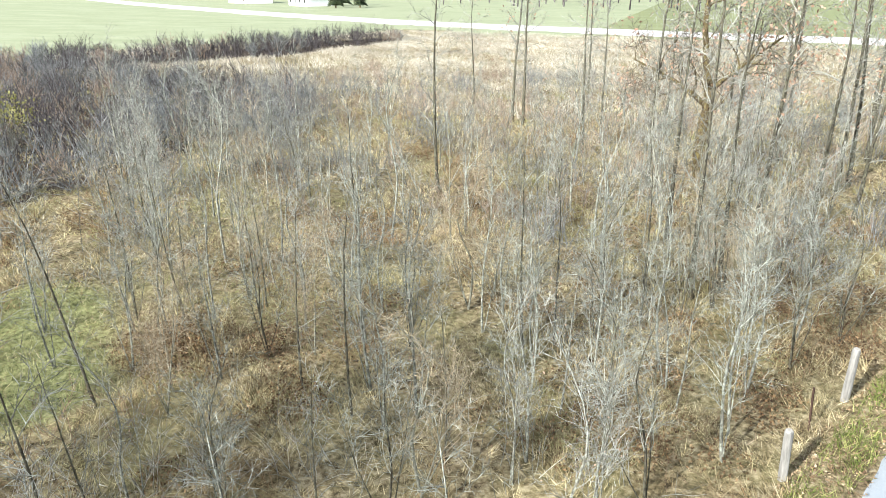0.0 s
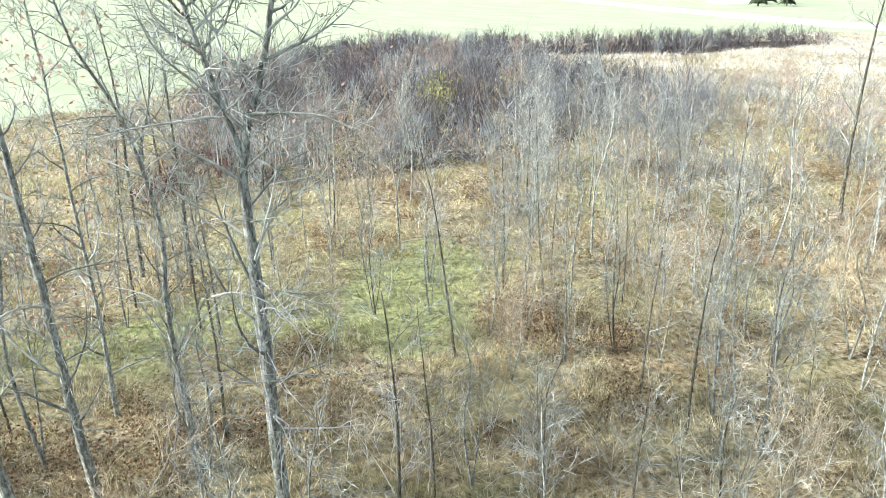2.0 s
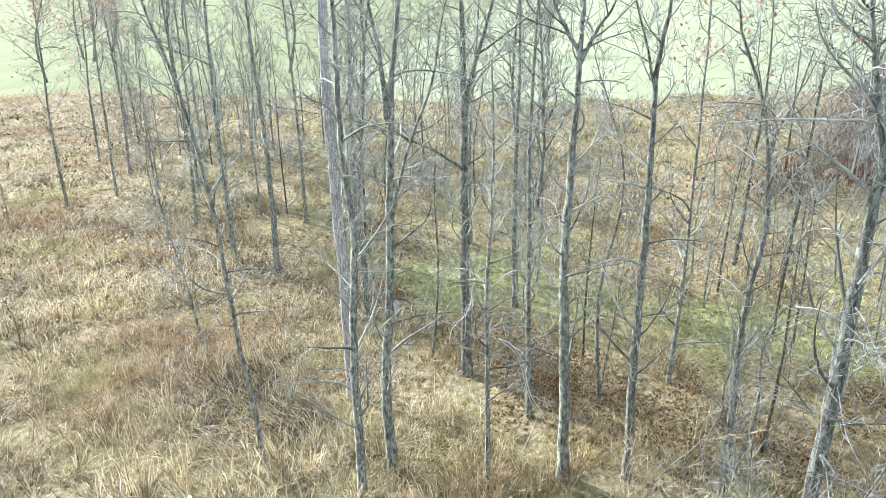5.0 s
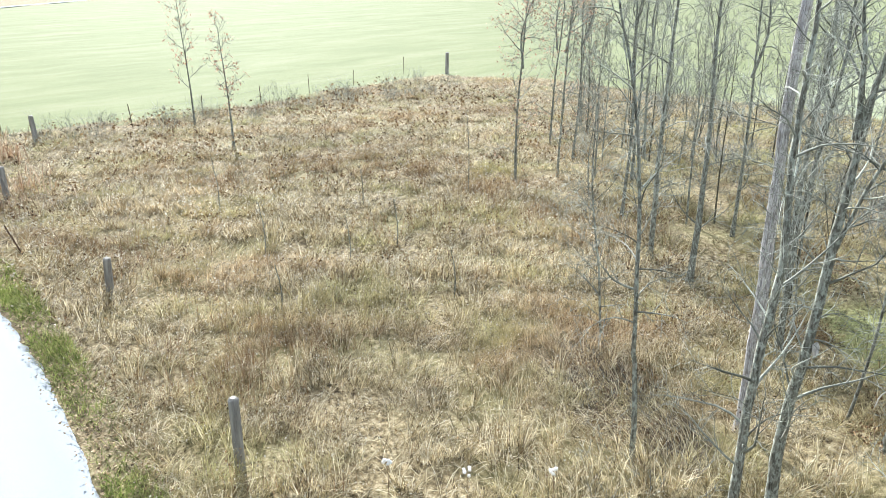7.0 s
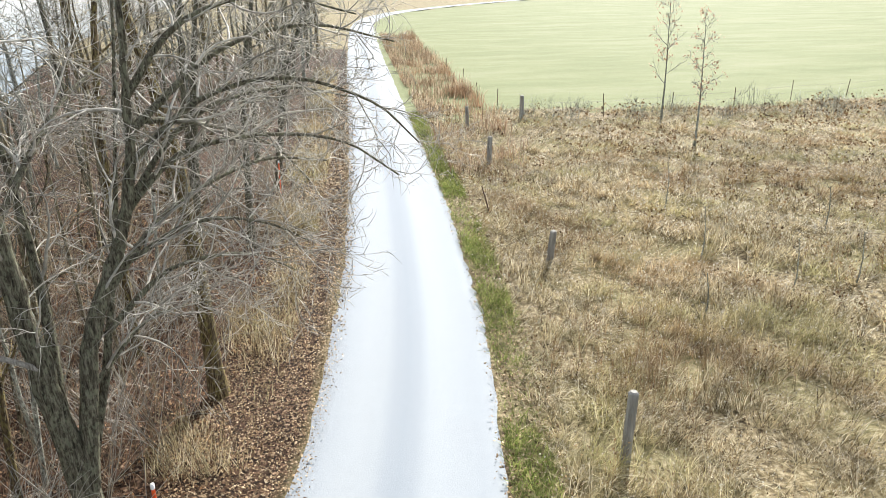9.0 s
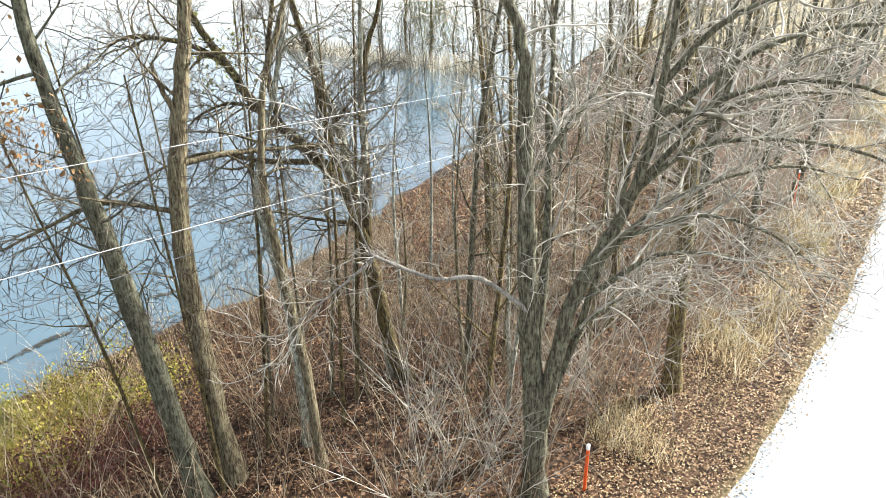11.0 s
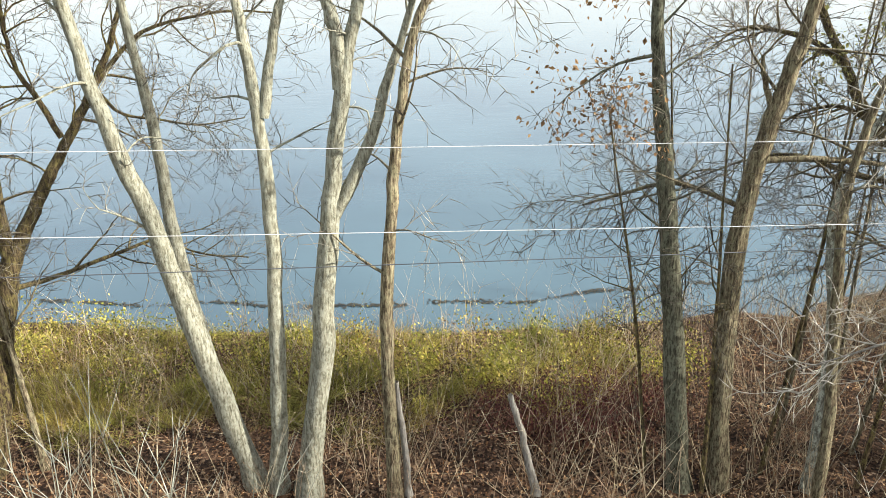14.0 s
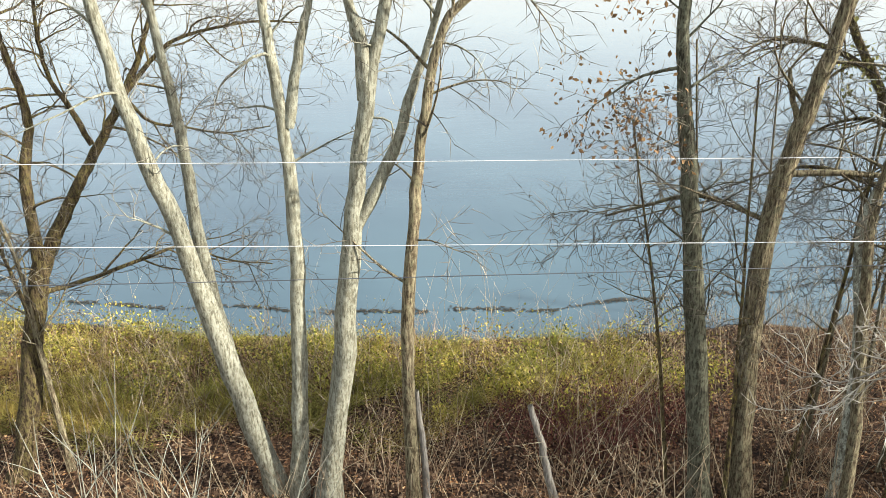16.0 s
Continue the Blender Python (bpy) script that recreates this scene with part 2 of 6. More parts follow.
# gravel of the near road: crushed limestone with two greyer wheel lines
GRAVEL, nt, b = nodes_of("limestone_gravel", 0.9)
fine = noise_of(nt, 55, 3, 0.7)
blot = noise_of(nt, 0.9, 5, 0.6, (1, 0.25, 1))
col = ramp(nt, fine, [(0.25, (0.245, 0.266, 0.282)), (0.5, (0.315, 0.338, 0.355)), (0.8, (0.375, 0.397, 0.412))])
col = mix(nt, col, (0.31, 0.34, 0.362), ramp(nt, blot, [(0.45, (0, 0, 0)), (0.7, (0.45,) * 3)]))
at = nt.nodes.new("ShaderNodeAttribute")
at.attribute_name = "wheel"
col = mix(nt, col, (0.215, 0.245, 0.275), math_of(nt, "MULTIPLY", at.outputs["Fac"], 0.8))
nt.links.new(col, b.inputs["Base Color"])
bump(nt, b, fine, 0.5, 0.01)

# one ground material: dry thatch, pasture, leaf mould, moss, blended by wide soft regions with ragged edges
GROUND, nt, b = nodes_of("ground", 0.95, spec=0.15)
big = noise_of(nt, 0.35, 6, 0.65)
small = noise_of(nt, 6, 6, 0.7)
grain = noise_of(nt, 30, 4, 0.7)


def region(name, soft=0.5):
    a = nt.nodes.new("ShaderNodeAttribute")
    a.attribute_name = name
    s = math_of(nt, "ADD", a.outputs["Fac"], math_of(nt, "MULTIPLY", math_of(nt, "SUBTRACT", small, 0.5), soft))
    return ramp(nt, s, [(0.35, (0, 0, 0)), (0.65, (1, 1, 1))])


thatch = mix(nt, ramp(nt, small, [(0.36, (0.04, 0.029, 0.016)), (0.5, (0.21, 0.165, 0.09)), (0.66, (0.46, 0.39, 0.25))]),
             (0.24, 0.225, 0.10), ramp(nt, big, [(0.45, (0, 0, 0)), (0.65, (0.6,) * 3)]))
tcv = nt.nodes.new("ShaderNodeTexCoord")
cells = nt.nodes.new("ShaderNodeTexVoronoi")
cells.inputs["Scale"].default_value = 17
nt.links.new(tcv.outputs["Object"], cells.inputs["Vector"])
sep = nt.nodes.new("ShaderNodeSeparateColor")
nt.links.new(cells.outputs["Color"], sep.inputs[0])
mould = ramp(nt, sep.outputs[0], [(0.0, (0.012, 0.008, 0.006)), (0.4, (0.04, 0.023, 0.014)), (0.75, (0.095, 0.055, 0.034)), (0.94, (0.18, 0.11, 0.066)), (1.0, (0.34, 0.24, 0.16))])
moss = ramp(nt, small, [(0.34, (0.07, 0.075, 0.028)), (0.52, (0.26, 0.27, 0.11)), (0.7, (0.46, 0.45, 0.22))])
mown_streak = noise_of(nt, 0.06, 6, 0.7, (1, 3.5, 1))
mown_fine = noise_of(nt, 1.1, 6, 0.75, (1, 2.2, 1))
mown = mix(nt, ramp(nt, mown_streak, [(0.3, (0.15, 0.172, 0.075)), (0.5, (0.19, 0.21, 0.1)), (0.7, (0.235, 0.247, 0.14))]),
           (0.28, 0.25, 0.13), ramp(nt, mown_fine, [(0.55, (0, 0, 0)), (0.75, (0.55,) * 3)]))
mud = ramp(nt, small, [(0.3, (0.03, 0.03, 0.03)), (0.7, (0.08, 0.075, 0.065))])
col = mix(nt, thatch, moss, region("moss"))
col = mix(nt, col, mown, region("pasture", 0.35))
# paler mix of the mown pasture, for its +x and -y part
pale_mown = mix(nt, ramp(nt, mown_streak, [(0.3, (0.22, 0.25, 0.14)), (0.5, (0.265, 0.29, 0.175)), (0.7, (0.32, 0.335, 0.22))]),
          (0.40, 0.35, 0.21), ramp(nt, mown_fine, [(0.55, (0, 0, 0)), (0.75, (0.5,) * 3)]))
col = mix(nt, col, pale_mown, region("hayfield", 0.35))
# dark ground colour that paints in the shade under scrub and between grass
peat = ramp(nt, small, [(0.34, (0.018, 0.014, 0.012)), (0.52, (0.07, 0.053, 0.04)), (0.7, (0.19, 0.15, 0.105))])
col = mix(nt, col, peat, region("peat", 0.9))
col = mix(nt, col, mould, region("mould"))
col = mix(nt, col, mud, region("lakebed", 0.2))
grit = ramp(nt, grain, [(0.3, (0.72, 0.72, 0.72)), (0.7, (1.2, 1.2, 1.2))])
col = mix(nt, col, grit, 0.8, "MULTIPLY")
nt.links.new(col, b.inputs["Base Color"])
bump(nt, b, small, 0.7, 0.06)

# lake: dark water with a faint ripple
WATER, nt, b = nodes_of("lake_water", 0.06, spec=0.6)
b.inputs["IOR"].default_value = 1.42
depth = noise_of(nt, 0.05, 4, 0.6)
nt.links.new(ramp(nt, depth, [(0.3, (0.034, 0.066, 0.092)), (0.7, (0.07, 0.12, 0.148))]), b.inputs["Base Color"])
rip = math_of(nt, "ADD", noise_of(nt, 0.7, 5, 0.6, (1, 0.35, 1)), math_of(nt, "MULTIPLY", noise_of(nt, 5, 3, 0.6, (1, 0.5, 1)), 0.25))
bump(nt, b, rip, 0.06, 0.25)

# ---- building helpers ----


def mesh_from(name, verts, faces, material, smooth=False):
    me = bpy.data.meshes.new(name)
    me.from_pydata(verts if isinstance(verts, list) else verts.tolist(), [], faces if isinstance(faces, list) else faces.tolist())
    me.materials.append(material)
    if smooth:
        me.polygons.foreach_set("use_smooth", [True] * len(me.polygons))
    me.update()
    return me


def part(name, me, parent, label=""):
    ob = new(name, me)
    ob.parent = parent
    return tagged(ob, label)


def empty_thing(name, m, label, category, group=""):
    ob = new(name)
    ob.empty_display_size = 0.2
    ob.matrix_world = m
    return tagged(ob, label, category, group)


def bm_mesh(name, bm, material, smooth=False):
    me = bpy.data.meshes.new(name)
    bm.to_mesh(me)
    bm.free()
    me.materials.append(material)
    if smooth:
        me.polygons.foreach_set("use_smooth", [True] * len(me.polygons))
    return me


def box_bm(bm, cx, cy, cz, sx, sy, sz, bevel=0.0):
    r = bmesh.ops.create_cube(bm, size=1.0, matrix=Matrix.Translation((cx, cy, cz)) @ Matrix.Diagonal((sx, sy, sz, 1)))
    if bevel:
        edges = list({e for v in r["verts"] for e in v.link_edges})
        bmesh.ops.bevel(bm, geom=edges, offset=bevel, segments=1, affect="EDGES")
    return bm


class Tubes:
    """Gathers tapered round stems into one mesh."""

    def __init__(self):
        self.v, self.f, self.n = [], [], 0

    def tube(self, pts, radii, sides, furrow=0.0, rng=None):
        pts = np.asarray(pts, float)
        k = len(pts)
        d = np.gradient(pts, axis=0)
        d /= np.linalg.norm(d, axis=1)[:, None] + 1e-9
        ref = np.array((1.0, 0, 0)) if abs(d[0][0]) < 0.7 else np.array((0, 1.0, 0))
        a = np.cross(d, ref)
        a /= np.linalg.norm(a, axis=1)[:, None] + 1e-9
        c = np.cross(d, a)
        ang = np.arange(sides) * (2 * math.pi / sides)
        ring = a[:, None, :] * np.cos(ang)[None, :, None] + c[:, None, :] * np.sin(ang)[None, :, None]
        grow = np.asarray(radii)[:, None] * np.ones((1, sides))
        if furrow:
            grow = grow * (1 + rng.normal(0, furrow, (1, sides)) + rng.normal(0, furrow * 0.5, (k, sides)))
        v = pts[:, None, :] + ring * grow[:, :, None]
        self.v.append(v.reshape(-1, 3))
        o = self.n
        for i in range(k - 1):
            for j in range(sides):
                j2 = (j + 1) % sides
                self.f.append((o + i * sides + j, o + i * sides + j2, o + (i + 1) * sides + j2, o + (i + 1) * sides + j))
        self.n += k * sides

    def mesh(self, name, material, smooth=True):
        return mesh_from(name, np.concatenate(self.v), self.f, material, smooth)


def curve_through(ctrl, per=4):
    """A smooth line through a few points."""
    c = np.asarray(ctrl, float)
    e = np.vstack([2 * c[0] - c[1], c, 2 * c[-1] - c[-2]])
    out = []
    for i in range(1, len(e) - 2):
        for s in range(per):
            t = s / per
            p0, p1, p2, p3 = e[i - 1], e[i], e[i + 1], e[i + 2]
            out.append(0.5 * (2 * p1 + (p2 - p0) * t + (2 * p0 - 5 * p1 + 4 * p2 - p3) * t * t + (3 * p1 - p0 - 3 * p2 + p3) * t ** 3))
    out.append(c[-1])
    return np.array(out)


def side_way(d, angle, spin):
    """A direction that leaves d by an angle, spun round it."""
    d = d / np.linalg.norm(d)
    ref = np.array((0, 0, 1.0)) if abs(d[2]) < 0.9 else np.array((1.0, 0, 0))
    a = np.cross(d, ref)
    a /= np.linalg.norm(a)
    c = np.cross(d, a)
    return d * math.cos(angle) + (a * math.cos(spin) + c * math.sin(spin)) * math.sin(angle)


SIDES = (9, 4, 3, 3)


def shoot(start, d, length, segs, wiggle, rise, rng):
    """A curved shoot: a lasting bend, small jitter and a pull upwards."""
    pts = [np.array(start, float)]
    d = np.array(d, float)
    d /= np.linalg.norm(d)
    bend = rng.normal(0, wiggle * 0.7, 3)
    for _ in range(segs):
        d = d + bend + rng.normal(0, wiggle * 0.55, 3) + np.array((0, 0, rise))
        d /= np.linalg.norm(d)
        pts.append(pts[-1] + d * (length / segs))
    return np.array(pts)


def branch_out(line, radius, level, S, rng, store, tips):
    """Hangs the next order of branches on a line of the tree."""
    if level >= S["levels"]:
        return
    seg = np.linalg.norm(np.diff(line, axis=0), axis=1)
    total = seg.sum()
    cum = np.concatenate([[0], np.cumsum(seg)]) / total
    count = S["kids"][level]
    spin = rng.uniform(0, 6.28)
    for i in range(count):
        f = S["from"][level] + (1 - S["from"][level]) * ((i + rng.uniform(0.1, 0.9)) / count)
        p = np.array([np.interp(f, cum, line[:, a]) for a in range(3)])
        k = min(np.searchsorted(cum, f), len(line) - 1)
        d = line[k] - line[max(k - 1, 0)]
        spin += 2.4 + rng.normal(0, 0.5)
        way = side_way(d, radians(S["angle"][level]) * rng.uniform(0.75, 1.25), spin)
        ln = S["length"][level] * (1 - S["shrink"] * f) * rng.uniform(0.6, 1.25)
        r = max(min(radius * (1 - 0.75 * f) * 0.55, ln * S.get("stout", 0.015)), S["thin"])
        segs = S["segs"][min(level + 1, 3)]
        pts = shoot(p, way, ln, segs, S["wiggle"], S["rise"] * (1 if level < 2 else 0.6), rng)
        radii = np.linspace(r, S["thin"] * (0.45 if level < 1 else 0.2), len(pts))
        store[min(level + 1, 3)].tube(pts, radii, SIDES[min(level + 1, 3)])
        tips.append(pts[-1])
        branch_out(pts, r, level + 1, S, rng, store, tips)


def leaf_cloud(points, rng, size, per=1, spread=0.12):
    """Small bent leaves at the given points."""
    pts = np.repeat(np.asarray(points), per, axis=0)
    pts = pts + rng.normal(0, spread, pts.shape)
    n = len(pts)
    d = rng.normal(0, 1, (n, 3))
    d[:, 2] -= 0.7
    d /= np.linalg.norm(d, axis=1)[:, None]
    s = np.cross(d, rng.normal(0, 1, (n, 3)))
    s /= np.linalg.norm(s, axis=1)[:, None] + 1e-9
    up = np.cross(d, s)
    ln = (size * rng.uniform(0.6, 1.3, n))[:, None]
    v = np.stack([pts, pts + d * ln * 0.5 + s * ln * 0.3 + up * ln * 0.08, pts + d * ln, pts + d * ln * 0.5 - s * ln * 0.3 + up * ln * 0.08], 1).reshape(-1, 3)
    o = np.arange(n) * 4
    return v, np.stack([o, o + 1, o + 2, o + 3], 1)


FOREST = dict(levels=3, kids=(22, 6, 5), **{"from": (0.28, 0.15, 0.1)}, angle=(48, 42, 40), length=(2.6, 1.0, 0.45), shrink=0.55,
              wiggle=0.12, rise=0.10, thin=0.005, segs=(0, 6, 3, 2))


def style(**kw):
    s = dict(FOREST)
    for k, v in kw.items():
        s["from" if k == "start" else k] = v
    return s


def tree_meshes(name, lines, S, seed, wood, twig, leaf=None, leaf_size=0.07, leaf_share=0.3, hang=None, pale=False):
    """lines: (control points, radius at foot, radius at top, first share of the line with branches). Returns meshes by part name."""
    rng = np.random.default_rng(seed)
    store = {0: Tubes(), 1: Tubes(), 2: Tubes(), 3: Tubes()}
    store[2] = store[3]
    tips = []
    for ctrl, r0, r1, first in lines:
        line = curve_through(ctrl, 6 if r0 > 0.08 else 4)
        line[1:-1] += rng.normal(0, 0.004 + r0 * 0.05, line[1:-1].shape) * np.array((1, 1, 0.3))
        f = np.linspace(0, 1, len(line))
        radii = r1 + (r0 - r1) * (1 - f) ** 1.15
        if r0 > 0.06 and ctrl[0][2] < 0.8:
            radii[0] *= 1.35
        radii *= rng.uniform(0.95, 1.05, len(line))
        store[0].tube(line, radii, 14 if r0 > 0.12 else (10 if r0 > 0.08 else 6), 0.07 if r0 > 0.08 else 0.03, rng)
        T = dict(S)
        T["from"] = (first,) + tuple(S["from"][1:])
        reach = np.linalg.norm(np.diff(line, axis=0), axis=1).sum()
        T["kids"] = (max(3, int(S["kids"][0] * (1 - first) * min(1.0, reach / S.get("full", 0.1)))),) + tuple(S["kids"][1:])
        branch_out(line, r0, 0, T, rng, store, tips)
    out = {"trunk": store[0].mesh(name + "_trunk", wood)}
    if store[1].n:
        crown = Tubes()
        crown.v, crown.f = store[1].v + store[3].v, store[1].f + [tuple(q + store[1].n for q in face) for face in store[3].f]
        me = crown.mesh(name + "_crown", wood)
        me.materials.append(twig)
        me.polygons.foreach_set("material_index", [1 if pale else 0] * len(store[1].f) + [1] * len(store[3].f))
        out["crown"] = me
    if leaf is not None and tips:
        pts = np.array(tips)
        if hang is not None:
            pts = pts[hang(pts)]
        keep = pts[rng.uniform(0, 1, len(pts)) < leaf_share]
        if len(keep):
            v, f = leaf_cloud(keep, rng, leaf_size, 3)
            out["foliage"] = mesh_from(name + "_leaves", v, f, leaf)
    return out


def put_tree(name, meshes, m, label, category="tree", group=""):
    ob = empty_thing(name, m, label, category, group)
    for k, me in meshes.items():
        part(k, me, ob)
    return ob


# ---- ground, road and water ----

ROAD_Y = [-300, -120, -60, -40, -25, -12, -6, 0, 6, 10, 14, 20, 30, 50, 90, 145, 165, 185, 230, 300]
ROAD_X = [-170, -62, -29, -18.5, -11, -5.0, -3.2, -1.65, -0.35, 0.45, 0.95, 1.35, 1.55, 1.5, 1.5, 2.3, 6.0, 14.0, 45.0, 110.0]
SHORE_Y = [-1500, -300, -200, -150, -110, -60, -30, -10, -5, 0, 5, 7, 11, 14, 18, 22, 30, 45, 62, 80, 100, 150, 400, 1500]
SHORE_X = [-20, 10, 0, -12, -42, -46, -30, -21.0, -19.3, -18.1, -17.4, -17.0, -17.3, -17.0, -17.7, -18.7, -20.2, -23, -28, -34, -40, -48, -80, -200]


def road_x(y):
    return np.interp(y, ROAD_Y, ROAD_X)


def shore_x(y):
    return np.interp(y, SHORE_Y, SHORE_X)


def smooth01(v):
    v = np.clip(v, 0, 1)
    return v * v * (3 - 2 * v)


def waves(x, y, s):
    """Cheap smooth unevenness between -1 and 1."""
    return (np.sin(x * s + 1.3 * np.sin(y * s * 0.7)) + np.sin(y * s * 1.3 + 2 + 1.7 * np.sin(x * s * 0.6)) + np.sin((x + y) * s * 2.1 + 4)) / 3


def height(x, y):
    x, y = np.asarray(x, float), np.asarray(y, float)
    off = x - road_x(y)
    flat = smooth01((np.abs(off) - 2.3) / 3.0)
    right = -0.28 * flat + 0.10 * waves(x, y, 0.5) * flat
    span = np.maximum(road_x(y) - 2.3 - shore_x(y), 1)
    down = np.clip((road_x(y) - 2.3 - x) / span, 0, 1.6)
    left = -1.2 * down ** 1.2 + 0.07 * waves(x, y, 0.9) * flat * (down < 1)
    left = np.where(down > 1, -1.2 - (down - 1) * 3, left)
    return np.where(off > 0, right, left)


WET_X = [8, 8, 17, 27, 37, 45, 49, 50, 49, 52, 55, 57, 66, 72, 80, 86, 78, 68, 60, 55, 51, 15, -14]
WET_Y = [49, 48, 46.5, 46, 47.5, 47, 40, 20, 6, -2, -9, -16, -25, -34, -42, -50, -64, -75, -86, -98, -110, -106, -100]


def in_outline(x, y, px, py):
    """Which points lie inside a closed outline."""
    inside = np.zeros(np.shape(x), bool)
    n = len(px)
    for i in range(n):
        x1, y1, x2, y2 = px[i], py[i], px[(i + 1) % n], py[(i + 1) % n]
        cross = (np.asarray(y) < y1) != (np.asarray(y) < y2)
        at_x = x1 + (np.asarray(y) - y1) * (x2 - x1) / ((y2 - y1) or 1e-9)
        inside ^= cross & (np.asarray(x) < at_x)
    return inside


BOG_X = WET_X + [-40, -40, -9, -3, 4]
BOG_Y = WET_Y + [-100, -60, -14, 0, 20]

EDGE_X, EDGE_Y = [0, 9, 10.8, 14, 19.5, 23.3, 38, 60], [1.5, 0.6, 1.2, 4.2, 8.0, 16.0, 25, 32]


def edge_line(x):
    """Where the meadow ends and the wood's floor begins."""
    return np.interp(x, EDGE_X, EDGE_Y)


def mossy(x, y):
    """Share of short green grass, in patches under the thicket."""
    glade = sum(np.exp(-((x - a) ** 2 + (y - b_) ** 2) / 4.5) for a, b_ in ((19.5, 3.0), (18.2, 0.0), (17.5, -3), (16.4, -6), (15.6, -9), (13.4, -9.4), (17.2, -12.8)))
    return np.clip(smooth01(0.2 + 1.5 * waves(x + 4, y - 3, 0.33)) * 0.5 + 0.62 * glade * (1 + 0.7 * waves(x, y, 1.1)), 0, 0.9) * smooth01((edge_line(x) - 1.0 - y) / 2) * smooth01((x - 6) / 4) * (y > -32)


def hollow(x, y):
    """Share of trampled grass in a hollow by the trees."""
    pressed = np.exp(-(((x - 12.2) * 0.77 + (y - 7.9) * 0.64) / 2.6) ** 2 - (((x - 12.2) * 0.64 - (y - 7.9) * 0.77) / 1.7) ** 2)
    return np.minimum(pressed + np.exp(-((x - 11.6) ** 2 + (y - 5.2) ** 2) / 0.7), 1)


# outlines of the willow scrub
STRIP_X, STRIP_Y = [74, 66, 60, 54, 48, 46, 42, 46, 53, 57, 63, 71, 79, 84], [-41, -50, -58, -64, -72, -82, -94, -98, -89, -79, -71, -63, -54, -47]
CORE_X, CORE_Y = [28, 26, 26, 27, 26, 30, 38, 48, 58, 66, 76, 72, 64, 48, 36], [-13, -22, -30, -36, -42, -49, -48, -52, -52, -46, -40, -33, -23, -15, -11]

axis = np.concatenate([np.arange(-36, 36.1, 0.8), 36 + np.cumsum(0.9 * 1.11 ** np.arange(48))])
axis = np.unique(np.concatenate([axis, -axis]))
gx, gy = np.meshgrid(axis, axis)
gz = height(gx, gy)
off = gx - road_x(gy)
nv = len(axis)
idx = np.arange(nv * nv).reshape(nv, nv)
quads = np.stack([idx[:-1, :-1], idx[:-1, 1:], idx[1:, 1:], idx[1:, :-1]], -1).reshape(-1, 4)
ground_me = mesh_from("ground", np.stack([gx, gy, gz], -1).reshape(-1, 3), quads, GROUND, True)
bog = in_outline(gx, gy, BOG_X, BOG_Y)
side = off > 0
masks = {
    "pasture": ((~bog) & side & ((gy > 44) | (gx > 20) | (gy < -100))) * 1.0,
    "mould": np.maximum(smooth01((-off - 1.6) / 1.0), 0.5 * smooth01((off - 1.4) / 0.5) * smooth01((2.9 - off) / 0.7)) * (gx > shore_x(gy) - 0.5) * (gy > -40) * (gy < 90),
    "hayfield": ((~bog) & side & (gx > 20)) * smooth01((28 - gy) / 14),
    # painted shade: under the willow scrub, in thicket gaps, in the trampled hollow
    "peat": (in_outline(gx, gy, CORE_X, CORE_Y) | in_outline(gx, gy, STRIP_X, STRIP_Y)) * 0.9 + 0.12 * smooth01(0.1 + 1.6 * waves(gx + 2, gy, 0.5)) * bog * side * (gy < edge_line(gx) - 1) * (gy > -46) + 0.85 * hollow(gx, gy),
    "moss": mossy(gx, gy) * side * bog * 0.85,
    "lakebed": smooth01((shore_x(gy) + 0.6 - gx) / 1.0) * (~side),
}
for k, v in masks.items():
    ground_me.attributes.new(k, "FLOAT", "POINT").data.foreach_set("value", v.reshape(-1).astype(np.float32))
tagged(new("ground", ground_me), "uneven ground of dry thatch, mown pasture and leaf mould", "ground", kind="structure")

# gravel road: crowned strip with ragged edges
ys = np.concatenate([np.arange(-90, 60, 0.35), np.arange(60, 300, 2.0)])
across = np.linspace(-1, 1, 17)
ragged = 2.02 + 0.07 * waves(ys * 3, ys, 1.9) + 0.05 * waves(ys * 9, ys * 2, 2.3)
rx = road_x(ys)[:, None] + across[None, :] * ragged[:, None]
smoothed = np.convolve(np.pad(road_x(ys), 12, mode="edge"), np.ones(25) / 25, "valid")
rx += (smoothed - road_x(ys))[:, None]
ry = np.repeat(ys[:, None], 17, 1)
rz = 0.035 + 0.06 * (1 - across[None, :] ** 2) - 0.06 * (np.abs(across[None, :]) > 0.97) + 0 * ry
rz -= 0.02 * np.exp(-((np.abs(across[None, :]) - 0.42) / 0.14) ** 2)
idx = np.arange(rx.size).reshape(rx.shape)
quads = np.stack([idx[:-1, :-1], idx[:-1, 1:], idx[1:, 1:], idx[1:, :-1]], -1).reshape(-1, 4)
road_me = mesh_from("road", np.stack([rx, ry, rz], -1).reshape(-1, 3), quads, GRAVEL, True)
wheel = np.exp(-((np.abs(across[None, :]) - 0.05) / 0.13) ** 2) + 0.35 * np.exp(-((np.abs(across[None, :]) - 0.8) / 0.2) ** 2) + 0 * ry
road_me.attributes.new("wheel", "FLOAT", "POINT").data.foreach_set("value", wheel.reshape(-1).astype(np.float32))
tagged(new("road", road_me), "pale crushed limestone road with faint wheel lines", "road", kind="structure")

